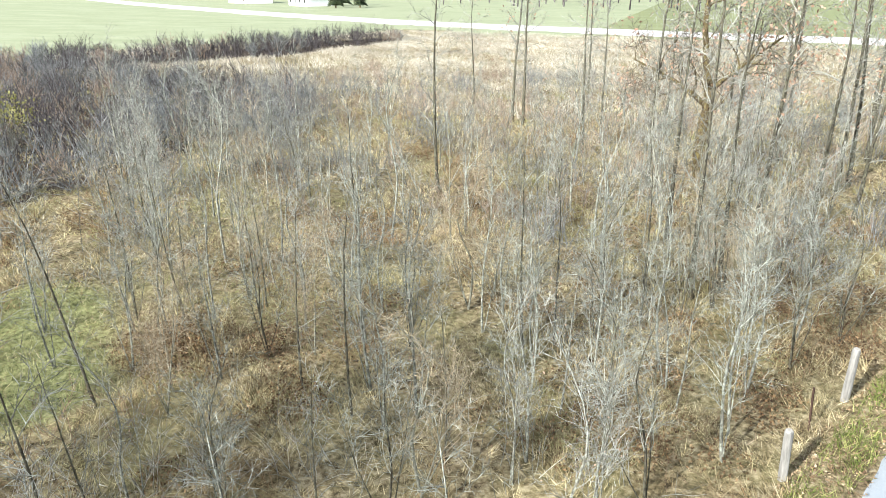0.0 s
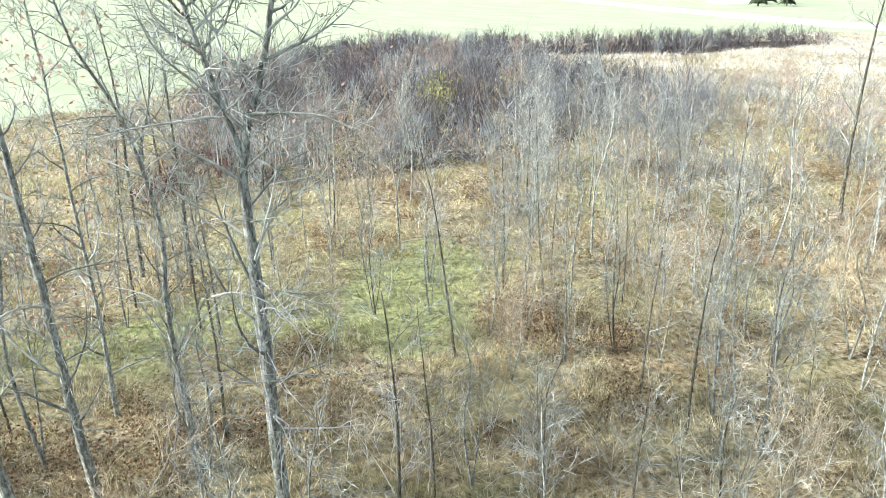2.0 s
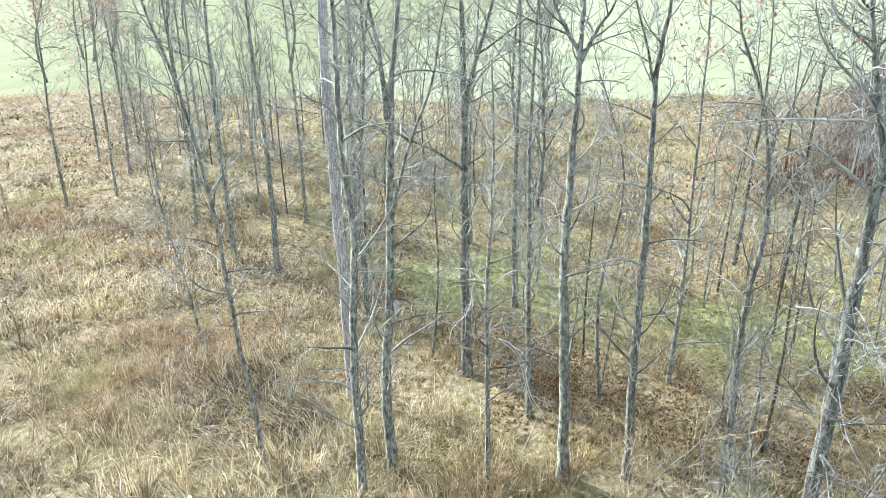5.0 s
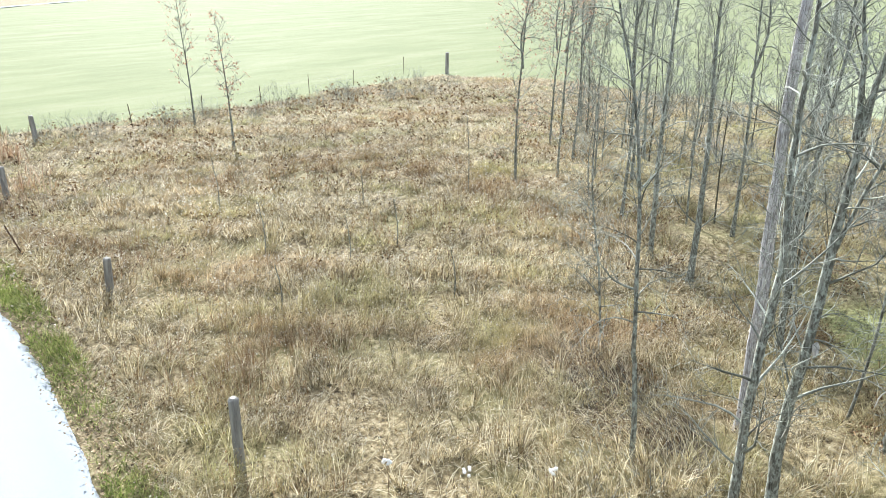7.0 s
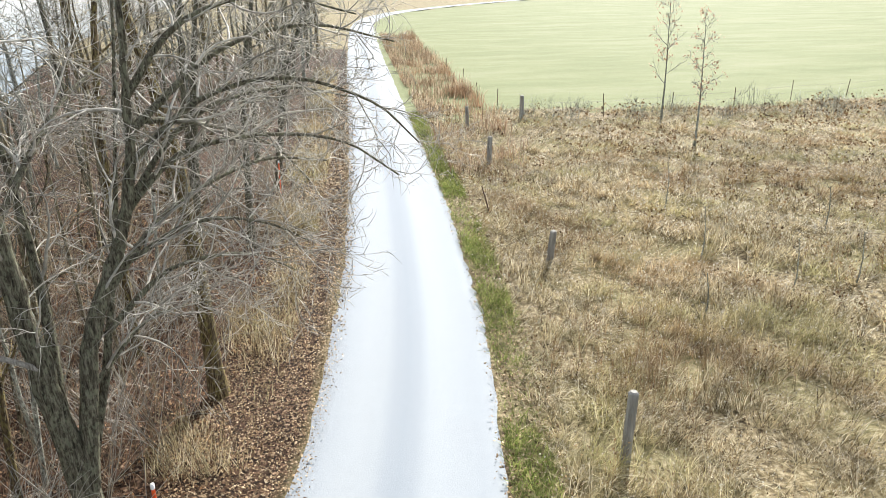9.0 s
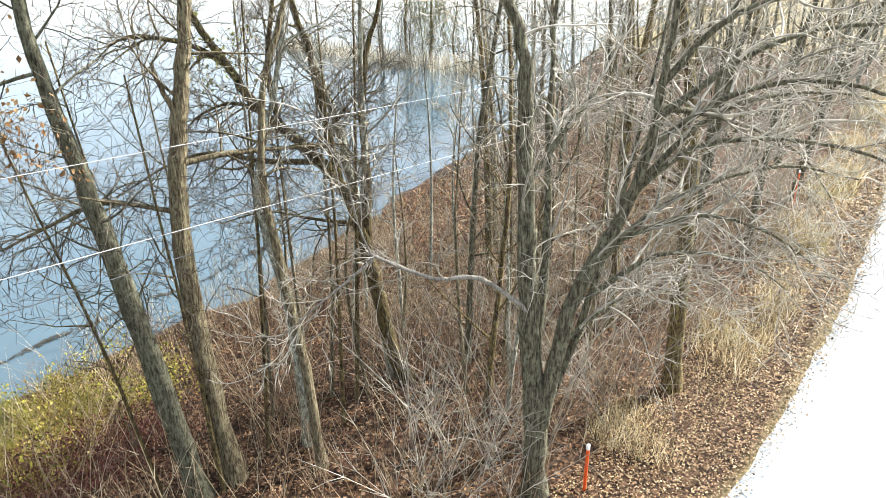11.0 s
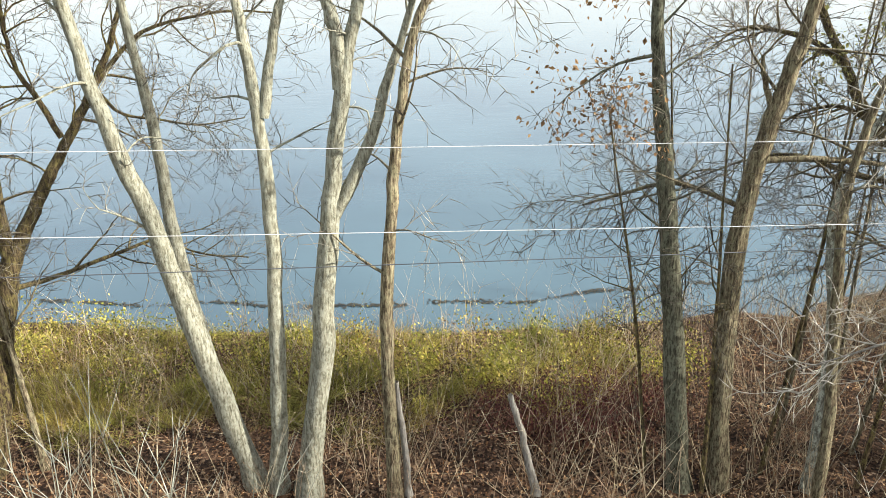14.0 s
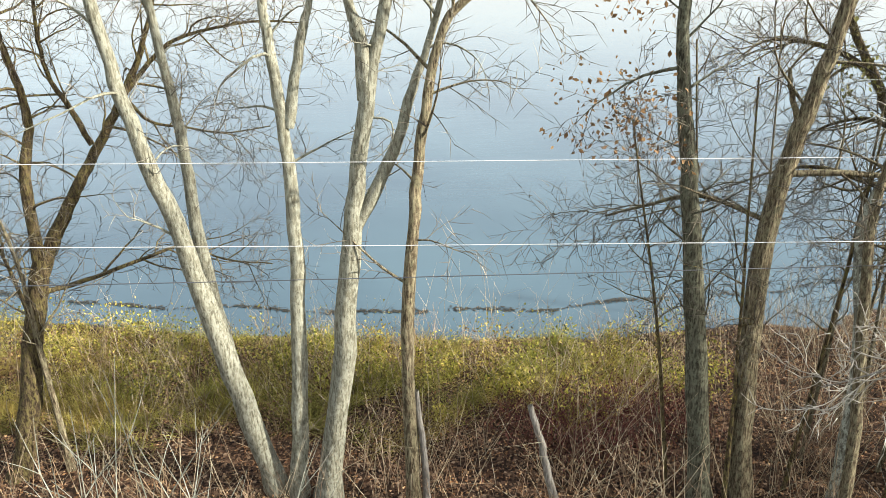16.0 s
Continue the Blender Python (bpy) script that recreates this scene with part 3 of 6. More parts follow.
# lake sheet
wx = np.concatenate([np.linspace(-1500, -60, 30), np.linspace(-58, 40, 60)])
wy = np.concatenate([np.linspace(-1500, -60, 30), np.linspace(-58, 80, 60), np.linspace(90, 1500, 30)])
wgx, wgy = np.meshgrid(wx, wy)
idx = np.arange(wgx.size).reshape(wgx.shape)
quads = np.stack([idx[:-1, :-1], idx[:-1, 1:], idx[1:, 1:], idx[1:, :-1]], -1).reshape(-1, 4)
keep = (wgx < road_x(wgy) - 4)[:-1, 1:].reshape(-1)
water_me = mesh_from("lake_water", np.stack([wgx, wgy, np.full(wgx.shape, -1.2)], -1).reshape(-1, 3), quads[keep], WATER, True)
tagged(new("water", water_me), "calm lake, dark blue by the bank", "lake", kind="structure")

# far road across the marsh
fx = np.array([-52, -34, -14, 15, 53, 90, 124, 180, 231, 330, 520])
fy = np.array([-96, -102, -108, -115, -127, -144, -162, -194, -226, -290, -420])
line = curve_through(np.stack([fx, fy, 0 * fx], 1), 6)
dn = np.gradient(line, axis=0)
nrm = np.stack([-dn[:, 1], dn[:, 0], 0 * dn[:, 0]], 1) / np.linalg.norm(dn, axis=1)[:, None]
v = np.concatenate([line + nrm * 4.0 + (0, 0, -0.32), line + nrm * 2.0 + (0, 0, 0.1), line - nrm * 2.0 + (0, 0, 0.1), line - nrm * 4.0 + (0, 0, -0.32)])
n = len(line)
quads = [(a * n + i, a * n + i + 1, (a + 1) * n + i + 1, (a + 1) * n + i) for i in range(n - 1) for a in range(3)]
tagged(new("road_far", mesh_from("road_far", v, quads, ROAD_FAR)), "distant pale gravel road on a low bank", "road", kind="structure")

# ---- lakeside trees ----


def lake_tree(name, lines, S, seed, wood, twig, label, rooted=False, **kw):
    """A tree with given stems. rooted: the heights are the world's, and the first stem starts in the ground."""
    foot = np.array(lines[0][0][0])
    z = float(height(foot[0], foot[1])) - 0.05
    if rooted:
        foot[2] = z
        lines = [([tuple(foot)] + list(lines[0][0][1:]),) + tuple(lines[0][1:])] + list(lines[1:])
    local = [([tuple(np.array(p) - foot) for p in c], r0, r1, first) for c, r0, r1, first in lines]
    return put_tree(name, tree_meshes(name, local, S, seed, wood, twig, **kw), Matrix.Translation((foot[0], foot[1], z)), label)


BIG = style(kids=(16, 7, 5), angle=(55, 48, 42), length=(2.5, 1.15, 0.46), shrink=0.35, wiggle=0.22, rise=0.03, thin=0.0065, segs=(0, 8, 5, 3))
SPARSE = style(segs=(0, 9, 6, 3), kids=(22, 6, 4), angle=(52, 46, 42), length=(1.8, 0.85, 0.36), shrink=0.3, wiggle=0.24, rise=0.015, thin=0.0056)

lake_tree("leaning_tree", [
    ([(-11.1, -1.45, -0.8), (-11.0, -2.1, 2.35), (-10.92, -2.47, 4.39), (-10.81, -2.91, 6.33), (-10.74, -3.2, 8.2), (-10.7, -3.7, 12)], 0.21, 0.06, 0.4)],
    SPARSE, 11, BARK_PALE, TWIG_MID, "leaning pale grey bare tree with smooth bark")
lake_tree("leaning_tree", [
    ([(-12.8, -2.0, -0.9), (-12.75, -2.55, 3.1), (-12.73, -2.65, 5.8), (-12.68, -2.87, 8.1), (-12.7, -3.2, 12.5)], 0.16, 0.04, 0.45)],
    SPARSE, 12, BARK_PALE, TWIG_DARK, "slender leaning bare tree behind a paler one")
lake_tree("forked_tree", [
    ([(-10.86, -1.04, -0.8), (-10.87, -0.8, 2.75), (-10.88, -0.72, 5.25), (-10.87, -0.86, 7.2), (-10.84, -1.0, 9), (-10.8, -1.4, 13)], 0.155, 0.04, 0.45),
    ([(-10.88, -0.68, 6.1), (-10.89, -0.38, 7.48), (-10.9, -0.18, 8.3), (-11.0, 0.1, 12.5)], 0.09, 0.03, 0.3)],
    SPARSE, 13, BARK_PALE, TWIG_MID, "upright pale bare tree forking high up")
lake_tree("thick_forked_tree", [
    ([(-10.6, -0.53, -0.8), (-10.6, -0.02, 2.83), (-10.6, 0.23, 4.82), (-10.59, 0.51, 6.59), (-10.56, 0.89, 8.18), (-10.5, 1.7, 12.5)], 0.21, 0.06, 0.5),
    ([(-10.59, 0.48, 6.5), (-10.59, 0.41, 7.49), (-10.6, 0.24, 8.3), (-10.8, -0.2, 13)], 0.13, 0.04, 0.3),
    ([(-10.6, 0.22, 4.5), (-10.56, 0.86, 5.72), (-10.53, 1.23, 6.83), (-10.5, 1.55, 7.7), (-10.4, 2.4, 11)], 0.11, 0.03, 0.4)],
    SPARSE, 14, BARK_PALE, TWIG_MID, "thick pale bare tree with two forks and a rising side stem")
lake_tree("twisted_tree", [
    ([(-10.35, 1.03, -0.8), (-10.35, 0.97, 2.44), (-10.34, 1.12, 4.67), (-10.32, 1.29, 6.2), (-10.27, 1.61, 7.66), (-10.1, 2.3, 8.4), (-9.7, 3.4, 10)], 0.125, 0.04, 0.35)],
    style(kids=(16, 7, 6), angle=(60, 50, 45), length=(1.9, 1.0, 0.45), shrink=0.2, wiggle=0.16, rise=-0.03, thin=0.0062, segs=(0, 7, 4, 2)),
    15, BARK_SHAGGY, TWIG_MID, "crooked bare tree with stripped patches of bark")
lake_tree("straight_tree", [
    ([(-9.57, 6.2, -0.75), (-9.82, 5.79, 2.75), (-10.0, 5.47, 5.2), (-10.11, 5.27, 6.53), (-10.18, 5.13, 8.15), (-10.2, 5.0, 14)], 0.19, 0.06, 0.3)],
    style(kids=(34, 8, 5), angle=(65, 50, 42), length=(2.0, 1.0, 0.45), shrink=0.3, wiggle=0.16, rise=0.02, thin=0.0062, segs=(0, 7, 4, 2)),
    16, BARK_OLIVE, TWIG_DARK, "straight grey bare tree holding some brown leaves",
    leaf=OAK_LEAF, leaf_size=0.095, leaf_share=1.0, hang=lambda p: (p[:, 1] < -1.3) & (p[:, 2] > 6.5) & (p[:, 2] < 9.5))
for k, (dx, dy, r, top) in enumerate([(-0.3, 0.15, 0.06, 7.5), (-0.5, -0.25, 0.045, 6.2), (0.35, 0.45, 0.055, 7.0)]):
    lake_tree("slim_companion", [
        ([(-9.7 + dx, 6.1 + dy, -0.7), (-9.9 + dx, 5.8 + dy * 1.5, 2.5), (-10.2 + dx * 1.3, 5.3 + dy * 2.0, top)], r, 0.015, 0.3)],
        SPARSE, 160 + k, BARK_BROWN, TWIG_DARK, "thin dark bare stem close beside a straight tree")
for k, (x, y, lx, ly, r, h) in enumerate([(-9.6, 7.9, 0.3, 0.3, 0.05, 8.5), (-10.2, 7.3, -0.4, -0.3, 0.045, 7.5), (-8.9, 9.4, 0.3, -0.3, 0.05, 8.0), (-10.4, 8.8, -0.3, 0.4, 0.05, 9.0),
                                          (-9.3, 10.3, 0.2, 0.4, 0.06, 9.0)]):
    lake_tree("slim_bank_tree", [([(x, y, -0.9), (x + lx * 0.5 + 0.1, y + ly * 0.4, h * 0.45), (x + lx, y + ly, h)], r, 0.012, 0.3)],
              style(segs=(0, 6, 3, 1), kids=(20, 6, 4), angle=(48, 46, 42), length=(1.2, 0.6, 0.3), shrink=0.4, wiggle=0.2, rise=0.05, thin=0.0052), 1600 + k, (BARK_BROWN, BARK_SHAGGY)[k % 2], (TWIG_MID, TWIG_DARK)[k % 2],
              "slim bare tree with fine brown twigs by the lake")
lake_tree("shaggy_tree", [
    ([(-9.44, 6.91, -0.7), (-9.62, 6.66, 3.31), (-9.58, 6.72, 5.27), (-9.44, 6.91, 6.68), (-9.29, 7.11, 8.17), (-9.0, 7.6, 13)], 0.19, 0.08, 0.5),
    ([(-9.58, 6.72, 5.55), (-9.25, 7.5, 5.62), (-8.95, 8.5, 5.55), (-8.6, 9.6, 5.45)], 0.062, 0.025, 0.2),
    ([(-9.5, 6.8, 6.3), (-9.5, 6.6, 6.8), (-9.52, 6.52, 7.15)], 0.06, 0.03, 0.95),
    ([(-9.6, 6.6, 4.8), (-10.4, 5.9, 5.0), (-11.2, 5.3, 4.6), (-11.9, 4.9, 4.2)], 0.05, 0.02, 0.15)],
    style(kids=(20, 8, 6), angle=(60, 50, 42), length=(2.2, 1.05, 0.45), shrink=0.25, wiggle=0.17, rise=0.0, thin=0.0062, segs=(0, 7, 4, 2)),
    17, BARK_SHAGGY, TWIG_DARK, "shaggy-barked tree leaning over, with a broken stub")
lake_tree("spreading_tree", [
    ([(-12.22, -6.41, -0.80), (-12.43, -5.99, 1.09), (-12.59, -5.66, 2.65), (-12.74, -5.29, 3.90)], 0.2, 0.155, 0.9),
    ([(-12.70, -5.39, 3.82), (-12.74, -5.29, 5.37), (-12.83, -5.09, 6.31), (-12.79, -5.19, 7.33), (-12.76, -5.26, 8.11), (-12.76, -5.25, 9.71)], 0.11, 0.03, 0.15),
    ([(-12.75, -5.29, 3.85), (-12.97, -4.71, 4.86), (-13.13, -4.24, 5.63), (-13.28, -3.77, 6.39), (-13.37, -3.40, 7.04), (-13.47, -2.99, 8.06), (-13.57, -2.48, 9.81)], 0.125, 0.03, 0.2),
    ([(-13.33, -3.57, 6.67), (-13.47, -3.01, 7.27), (-13.57, -2.51, 7.56), (-13.73, -1.39, 7.77), (-13.79, -0.44, 7.73)], 0.05, 0.015, 0.15),
    ([(-13.13, -4.26, 5.78), (-13.04, -4.51, 6.54), (-12.98, -4.68, 6.93), (-12.97, -4.73, 7.57), (-12.98, -4.68, 8.27), (-13.00, -4.63, 9.34)], 0.06, 0.02, 0.15),
    ([(-12.71, -5.37, 3.20), (-12.94, -4.80, 3.26), (-13.26, -3.83, 3.49), (-13.47, -3.01, 3.65), (-13.60, -2.33, 3.26), (-13.73, -1.42, 3.05)], 0.055, 0.014, 0.2),
    ([(-13.32, -3.61, 6.52), (-13.41, -3.27, 6.09), (-13.53, -2.72, 5.95), (-13.65, -2.05, 5.79), (-13.75, -1.20, 5.87)], 0.035, 0.01, 0.2),
    ([(-12.58, -5.68, 2.66), (-12.52, -5.80, 3.59), (-12.47, -5.91, 4.47), (-12.39, -6.08, 5.50)], 0.05, 0.015, 0.2)],
    style(kids=(22, 7, 4), angle=(58, 50, 44), length=(1.7, 0.9, 0.42), shrink=0.25, wiggle=0.24, rise=0.0, thin=0.0058, segs=(0, 8, 5, 3)),
    18, BARK_BROWN, TWIG_DARK, "dark brown spreading bare tree dividing low down", rooted=True)
lake_tree("thin_tree", [([(-12.3, -5.5, -0.9), (-12.31, -5.54, 1.91), (-12.35, -5.6, 3.6), (-12.3, -5.9, 5.5)], 0.07, 0.02, 0.4)],
          SPARSE, 19, BARK_SHAGGY, TWIG_MID, "thin bare stem beside a brown spreading tree")
lake_tree("curved_tree", [([(-8.96, 8.43, -0.6), (-9.05, 8.33, 2.41), (-9.28, 8.07, 4.55), (-9.2, 8.2, 5.6), (-8.9, 8.6, 7.5), (-8.8, 8.9, 11)], 0.11, 0.03, 0.4)],
          SPARSE, 20, BARK_GREY, TWIG_MID, "slightly curved bare grey tree on the leafy bank")
lake_tree("dead_stub", [([(-9.87, 3.57, -0.7), (-9.98, 3.28, 0.61), (-10.04, 3.05, 1.45)], 0.085, 0.05, 0.99)],
          style(levels=0), 21, DEADWOOD, TWIG_MID, "broken-off pale dead stub leaning in brush")
lake_tree("dead_stub", [([(-10.32, 1.27, -0.7), (-10.33, 1.2, 0.59), (-10.34, 1.1, 1.8)], 0.07, 0.045, 0.99)],
          style(levels=0), 22, DEADWOOD, TWIG_MID, "split pale dead stub beside a crooked tree")
roadside = lake_tree("roadside_tree", [
    ([(-4.29, 9.25, -0.3), (-4.35, 9.22, 1.6), (-4.5, 9.15, 3.36), (-4.62, 9.09, 5.77), (-4.7, 9.05, 7.39), (-4.95, 8.9, 8.5), (-5.2, 8.9, 12.5)], 0.21, 0.04, 0.25),
    ([(-4.25, 9.27, 1.2), (-3.9, 9.42, 3.41), (-3.46, 9.6, 4.6), (-3.11, 9.71, 5.59), (-2.95, 9.8, 6.66), (-2.85, 9.9, 8.2), (-2.6, 10.4, 12)], 0.145, 0.03, 0.25),
    ([(-3.3, 9.65, 5.2), (-2.6, 10.7, 5.9), (-1.4, 11.9, 5.9), (-0.2, 12.9, 5.5), (0.8, 13.4, 4.7)], 0.06, 0.016, 0.1),
    ([(-3.6, 9.5, 4.2), (-2.9, 10.9, 5.0), (-1.7, 12.6, 5.3), (-0.6, 14.0, 4.9)], 0.062, 0.016, 0.1),
    ([(-3.0, 9.75, 6.4), (-2.0, 11.2, 7.3), (-0.7, 12.4, 7.6), (0.8, 13.5, 7.2)], 0.06, 0.016, 0.1),
    ([(-4.6, 9.1, 5.4), (-4.2, 10.6, 6.6), (-3.8, 12.2, 7.2)], 0.06, 0.016, 0.15),
    ([(-3.05, 9.75, 6.0), (-2.2, 10.6, 6.7), (-1.0, 11.2, 6.9), (0.3, 11.8, 6.4), (1.1, 12.2, 5.6)], 0.055, 0.014, 0.1),
    ([(-2.95, 9.8, 6.9), (-2.2, 10.1, 7.8), (-1.1, 10.7, 8.1), (0.1, 11.3, 7.8)], 0.055, 0.014, 0.1),
    ([(-3.5, 9.6, 4.5), (-2.4, 10.2, 5.0), (-1.5, 10.9, 4.7), (-0.9, 11.6, 4.1)], 0.05, 0.013, 0.1),
    ([(-3.7, 9.5, 3.6), (-2.9, 10.4, 4.2), (-1.9, 11.4, 4.0), (-1.2, 12.0, 3.4)], 0.05, 0.013, 0.1),
    ([(-4.0, 9.4, 2.8), (-3.4, 10.6, 3.3), (-2.6, 11.8, 3.0)], 0.045, 0.013, 0.1),
    ([(-3.2, 9.7, 5.4), (-2.4, 10.9, 6.4), (-1.2, 12.3, 6.6), (0.0, 13.6, 6.2)], 0.05, 0.013, 0.1),
    ([(-3.0, 9.8, 6.6), (-2.3, 11.4, 6.2), (-1.5, 13.2, 5.4), (-1.0, 14.4, 4.4)], 0.05, 0.013, 0.1),
    ([(-4.4, 9.2, 2.2), (-4.6, 9.9, 4.2), (-4.9, 10.4, 6.5), (-5.0, 10.9, 9.5)], 0.1, 0.02, 0.25),
    ([(-4.3, 9.2, 1.0), (-3.9, 9.9, 3.0), (-3.6, 10.7, 5.4), (-3.3, 11.3, 8.5)], 0.09, 0.02, 0.25)],
    style(kids=(16, 6, 4), angle=(46, 40, 38), length=(1.8, 0.95, 0.46), shrink=0.25, wiggle=0.22, rise=-0.01, thin=0.0068, segs=(0, 8, 5, 3)),
    23, BARK_DARK, TWIG_WHITE, "large many-stemmed bare tree arching over the road", pale=True)
foot = np.array((-4.29, 9.25, -0.3))
spray = tree_meshes("limb", [([tuple(np.array(p) - foot) for p in c], r0, r1, s) for c, r0, r1, s in (
    ([(-4.42, 9.1, 3.3), (-5.08, 8.61, 3.94), (-5.7, 8.2, 3.95), (-6.46, 7.6, 4.4)], 0.046, 0.026, 0.5),
    ([(-6.4, 7.65, 4.3), (-6.95, 6.91, 3.65), (-7.44, 6.38, 3.12)], 0.024, 0.008, 0.15),
    ([(-6.4, 7.65, 4.3), (-6.45, 7.42, 4.9), (-6.6, 7.24, 5.91), (-7.1, 6.76, 6.9)], 0.02, 0.007, 0.1))],
    style(kids=(12, 5, 3), angle=(48, 42, 38), length=(1.35, 0.65, 0.3), shrink=0.3, wiggle=0.2, rise=-0.01, thin=0.0085, segs=(0, 8, 4, 2)), 231, DEADWOOD, TWIG_WHITE, pale=True)
part("limb", spray["trunk"], roadside, "bleached low limb reaching over the bank")
part("spray", spray["crown"], roadside, "bleached pale twigs")
lake_tree("pale_tree", [
    ([(-9.2, 11.6, -0.6), (-9.35, 11.47, 1.04), (-9.66, 11.21, 3.29), (-10.0, 10.9, 5.8), (-10.5, 10.4, 8.1), (-11, 10, 12)], 0.17, 0.04, 0.3),
    ([(-9.66, 11.2, 3.3), (-9.3, 11.0, 4.8), (-9.2, 10.9, 7), (-9.0, 10.9, 10)], 0.09, 0.03, 0.2)],
    BIG, 24, BARK_GREY, TWIG_MID, "lichen-grey bare tree on the leaf-covered bank")
lake_tree("slim_tree", [([(-8.24, 8.02, -0.6), (-8.35, 7.9, 1.69), (-8.55, 7.69, 4.05), (-8.63, 7.61, 5.26), (-8.49, 7.76, 6.88), (-8.2, 8.1, 8.3), (-8.0, 8.3, 11)], 0.1, 0.03, 0.4)],
          SPARSE, 25, BARK_SHAGGY, TWIG_DARK, "slim bare tree with rough bark")
lake_tree("crooked_tree", [
    ([(-8.77, 11.55, -1.99), (-9.02, 11.35, 0.23), (-9.39, 11.05, 2.65), (-9.64, 10.84, 3.97), (-10.01, 10.49, 4.79), (-10.47, 10.03, 5.49), (-10.87, 9.60, 6.06), (-11.15, 9.28, 6.84), (-11.48, 8.85, 7.80), (-11.65, 8.64, 8.97)], 0.19, 0.06, 0.35),
    ([(-9.76, 10.72, 4.22), (-9.95, 10.54, 5.90), (-10.09, 10.41, 7.13), (-10.25, 10.25, 7.97), (-10.35, 10.15, 9.91)], 0.11, 0.03, 0.2),
    ([(-9.39, 11.05, 2.65), (-9.35, 11.08, 4.58), (-9.37, 11.07, 6.00), (-9.25, 11.17, 7.11), (-9.04, 11.34, 7.95), (-8.81, 11.51, 9.90)], 0.1, 0.03, 0.2),
    ([(-10.55, 9.95, 5.53), (-10.66, 9.83, 6.71), (-10.52, 9.98, 7.97), (-10.38, 10.13, 9.44)], 0.08, 0.03, 0.2),
    ([(-11.15, 9.28, 6.84), (-11.58, 8.73, 7.27), (-12.15, 7.91, 7.42), (-12.44, 7.45, 7.09)], 0.07, 0.012, 0.1),
    ([(-10.76, 9.72, 5.88), (-11.12, 9.31, 6.13), (-11.47, 8.87, 5.99), (-11.68, 8.59, 5.73)], 0.05, 0.02, 0.1),
    ([(-10.09, 10.41, 4.85), (-10.81, 9.66, 4.93), (-11.45, 8.90, 5.17), (-11.92, 8.26, 5.02), (-12.50, 7.35, 4.49)], 0.07, 0.015, 0.1),
    ([(-9.51, 10.95, 3.45), (-10.22, 10.29, 3.62), (-10.86, 9.61, 3.86), (-11.47, 8.87, 3.69)], 0.05, 0.012, 0.1),
    ([(-10.17, 10.34, 5.04), (-9.72, 10.76, 5.78), (-9.46, 10.99, 6.12), (-9.01, 11.36, 6.33)], 0.05, 0.012, 0.1)],
    style(kids=(18, 6, 4), angle=(58, 50, 44), length=(1.9, 0.95, 0.42), shrink=0.25, wiggle=0.25, rise=0.0, thin=0.006, segs=(0, 8, 5, 3)),
    26, BARK_BROWN, TWIG_DARK, "dark crooked tree with sweeping limbs and yellowed vine leaves", rooted=True,
    leaf=YELLOW_LEAF, leaf_size=0.1, leaf_share=1.0, hang=lambda p: np.linalg.norm(p - np.array((-2.43, -2.34, 7.62)), axis=1) < 0.75)

bank = []
for k, (x, y, lx, ly, r, h) in enumerate([
        (-3.3, 13.9, -0.8, -0.2, 0.19, 12), (-7.9, 12.8, 0.5, 0.4, 0.08, 11), (-7.2, 14.5, 0.2, 0.3, 0.1, 11), (-8.9, 24.4, -0.5, -0.2, 0.14, 12),
        (-5.6, 16.2, 0.3, 0.6, 0.12, 12), (-4.6, 18.9, 0.9, 0.2, 0.13, 11), (-6.9, 19.3, -0.2, 0.4, 0.1, 12), (-3.7, 23.1, 0.8, 0.5, 0.13, 11),
        (-9.8, 17.2, -0.7, 0.2, 0.12, 11), (-5.9, 25.5, 0.5, -0.3, 0.14, 12), (-11.5, 20.6, -0.9, 0.4, 0.12, 10), (-3.5, 30.2, 1.8, 0.5, 0.17, 10),
        (-8.0, 30.4, 0.2, 0.2, 0.13, 12), (-5.0, 36.0, 0.7, 0.4, 0.15, 12), (-10.4, 35.5, -0.4, 0.4, 0.14, 12), (-4.4, 43.0, 1.0, 0.3, 0.15, 12),
        (-8.6, 45.2, 0.0, 0.4, 0.15, 12), (-4.8, 52.0, 0.9, 0.2, 0.15, 12), (-9.5, 56.5, 0.2, 0.4, 0.15, 13), (-5.0, 63.0, 0.8, 0.2, 0.16, 13),
        (-8.0, 72.0, 0.3, 0.3, 0.16, 13), (-4.6, 80.0, 0.6, 0.3, 0.16, 13), (-7.0, 92.0, 0.4, 0.3, 0.18, 13), (-13.2, 29.5, -0.9, 0.2, 0.1, 9), (-6.3, 10.9, 0.2, 0.5, 0.07, 8),
        (-15.4, -9.5, -0.3, -0.4, 0.13, 11), (-13.8, -10.8, 0.2, -0.6, 0.1, 10), (-9.3, -7.6, 0.3, -0.5, 0.12, 11)]):
    rng = random.Random(k)
    mid = (lx * 0.4 + rng.uniform(-0.2, 0.2), ly * 0.4 + rng.uniform(-0.2, 0.2), h * 0.45)
    bank.append(((x, y), [([(0, 0, -0.1), mid, (lx, ly, h * 0.75), (lx * 1.4 + rng.uniform(-0.5, 0.5), ly * 1.4, h)], r, 0.03, 0.22)], k))
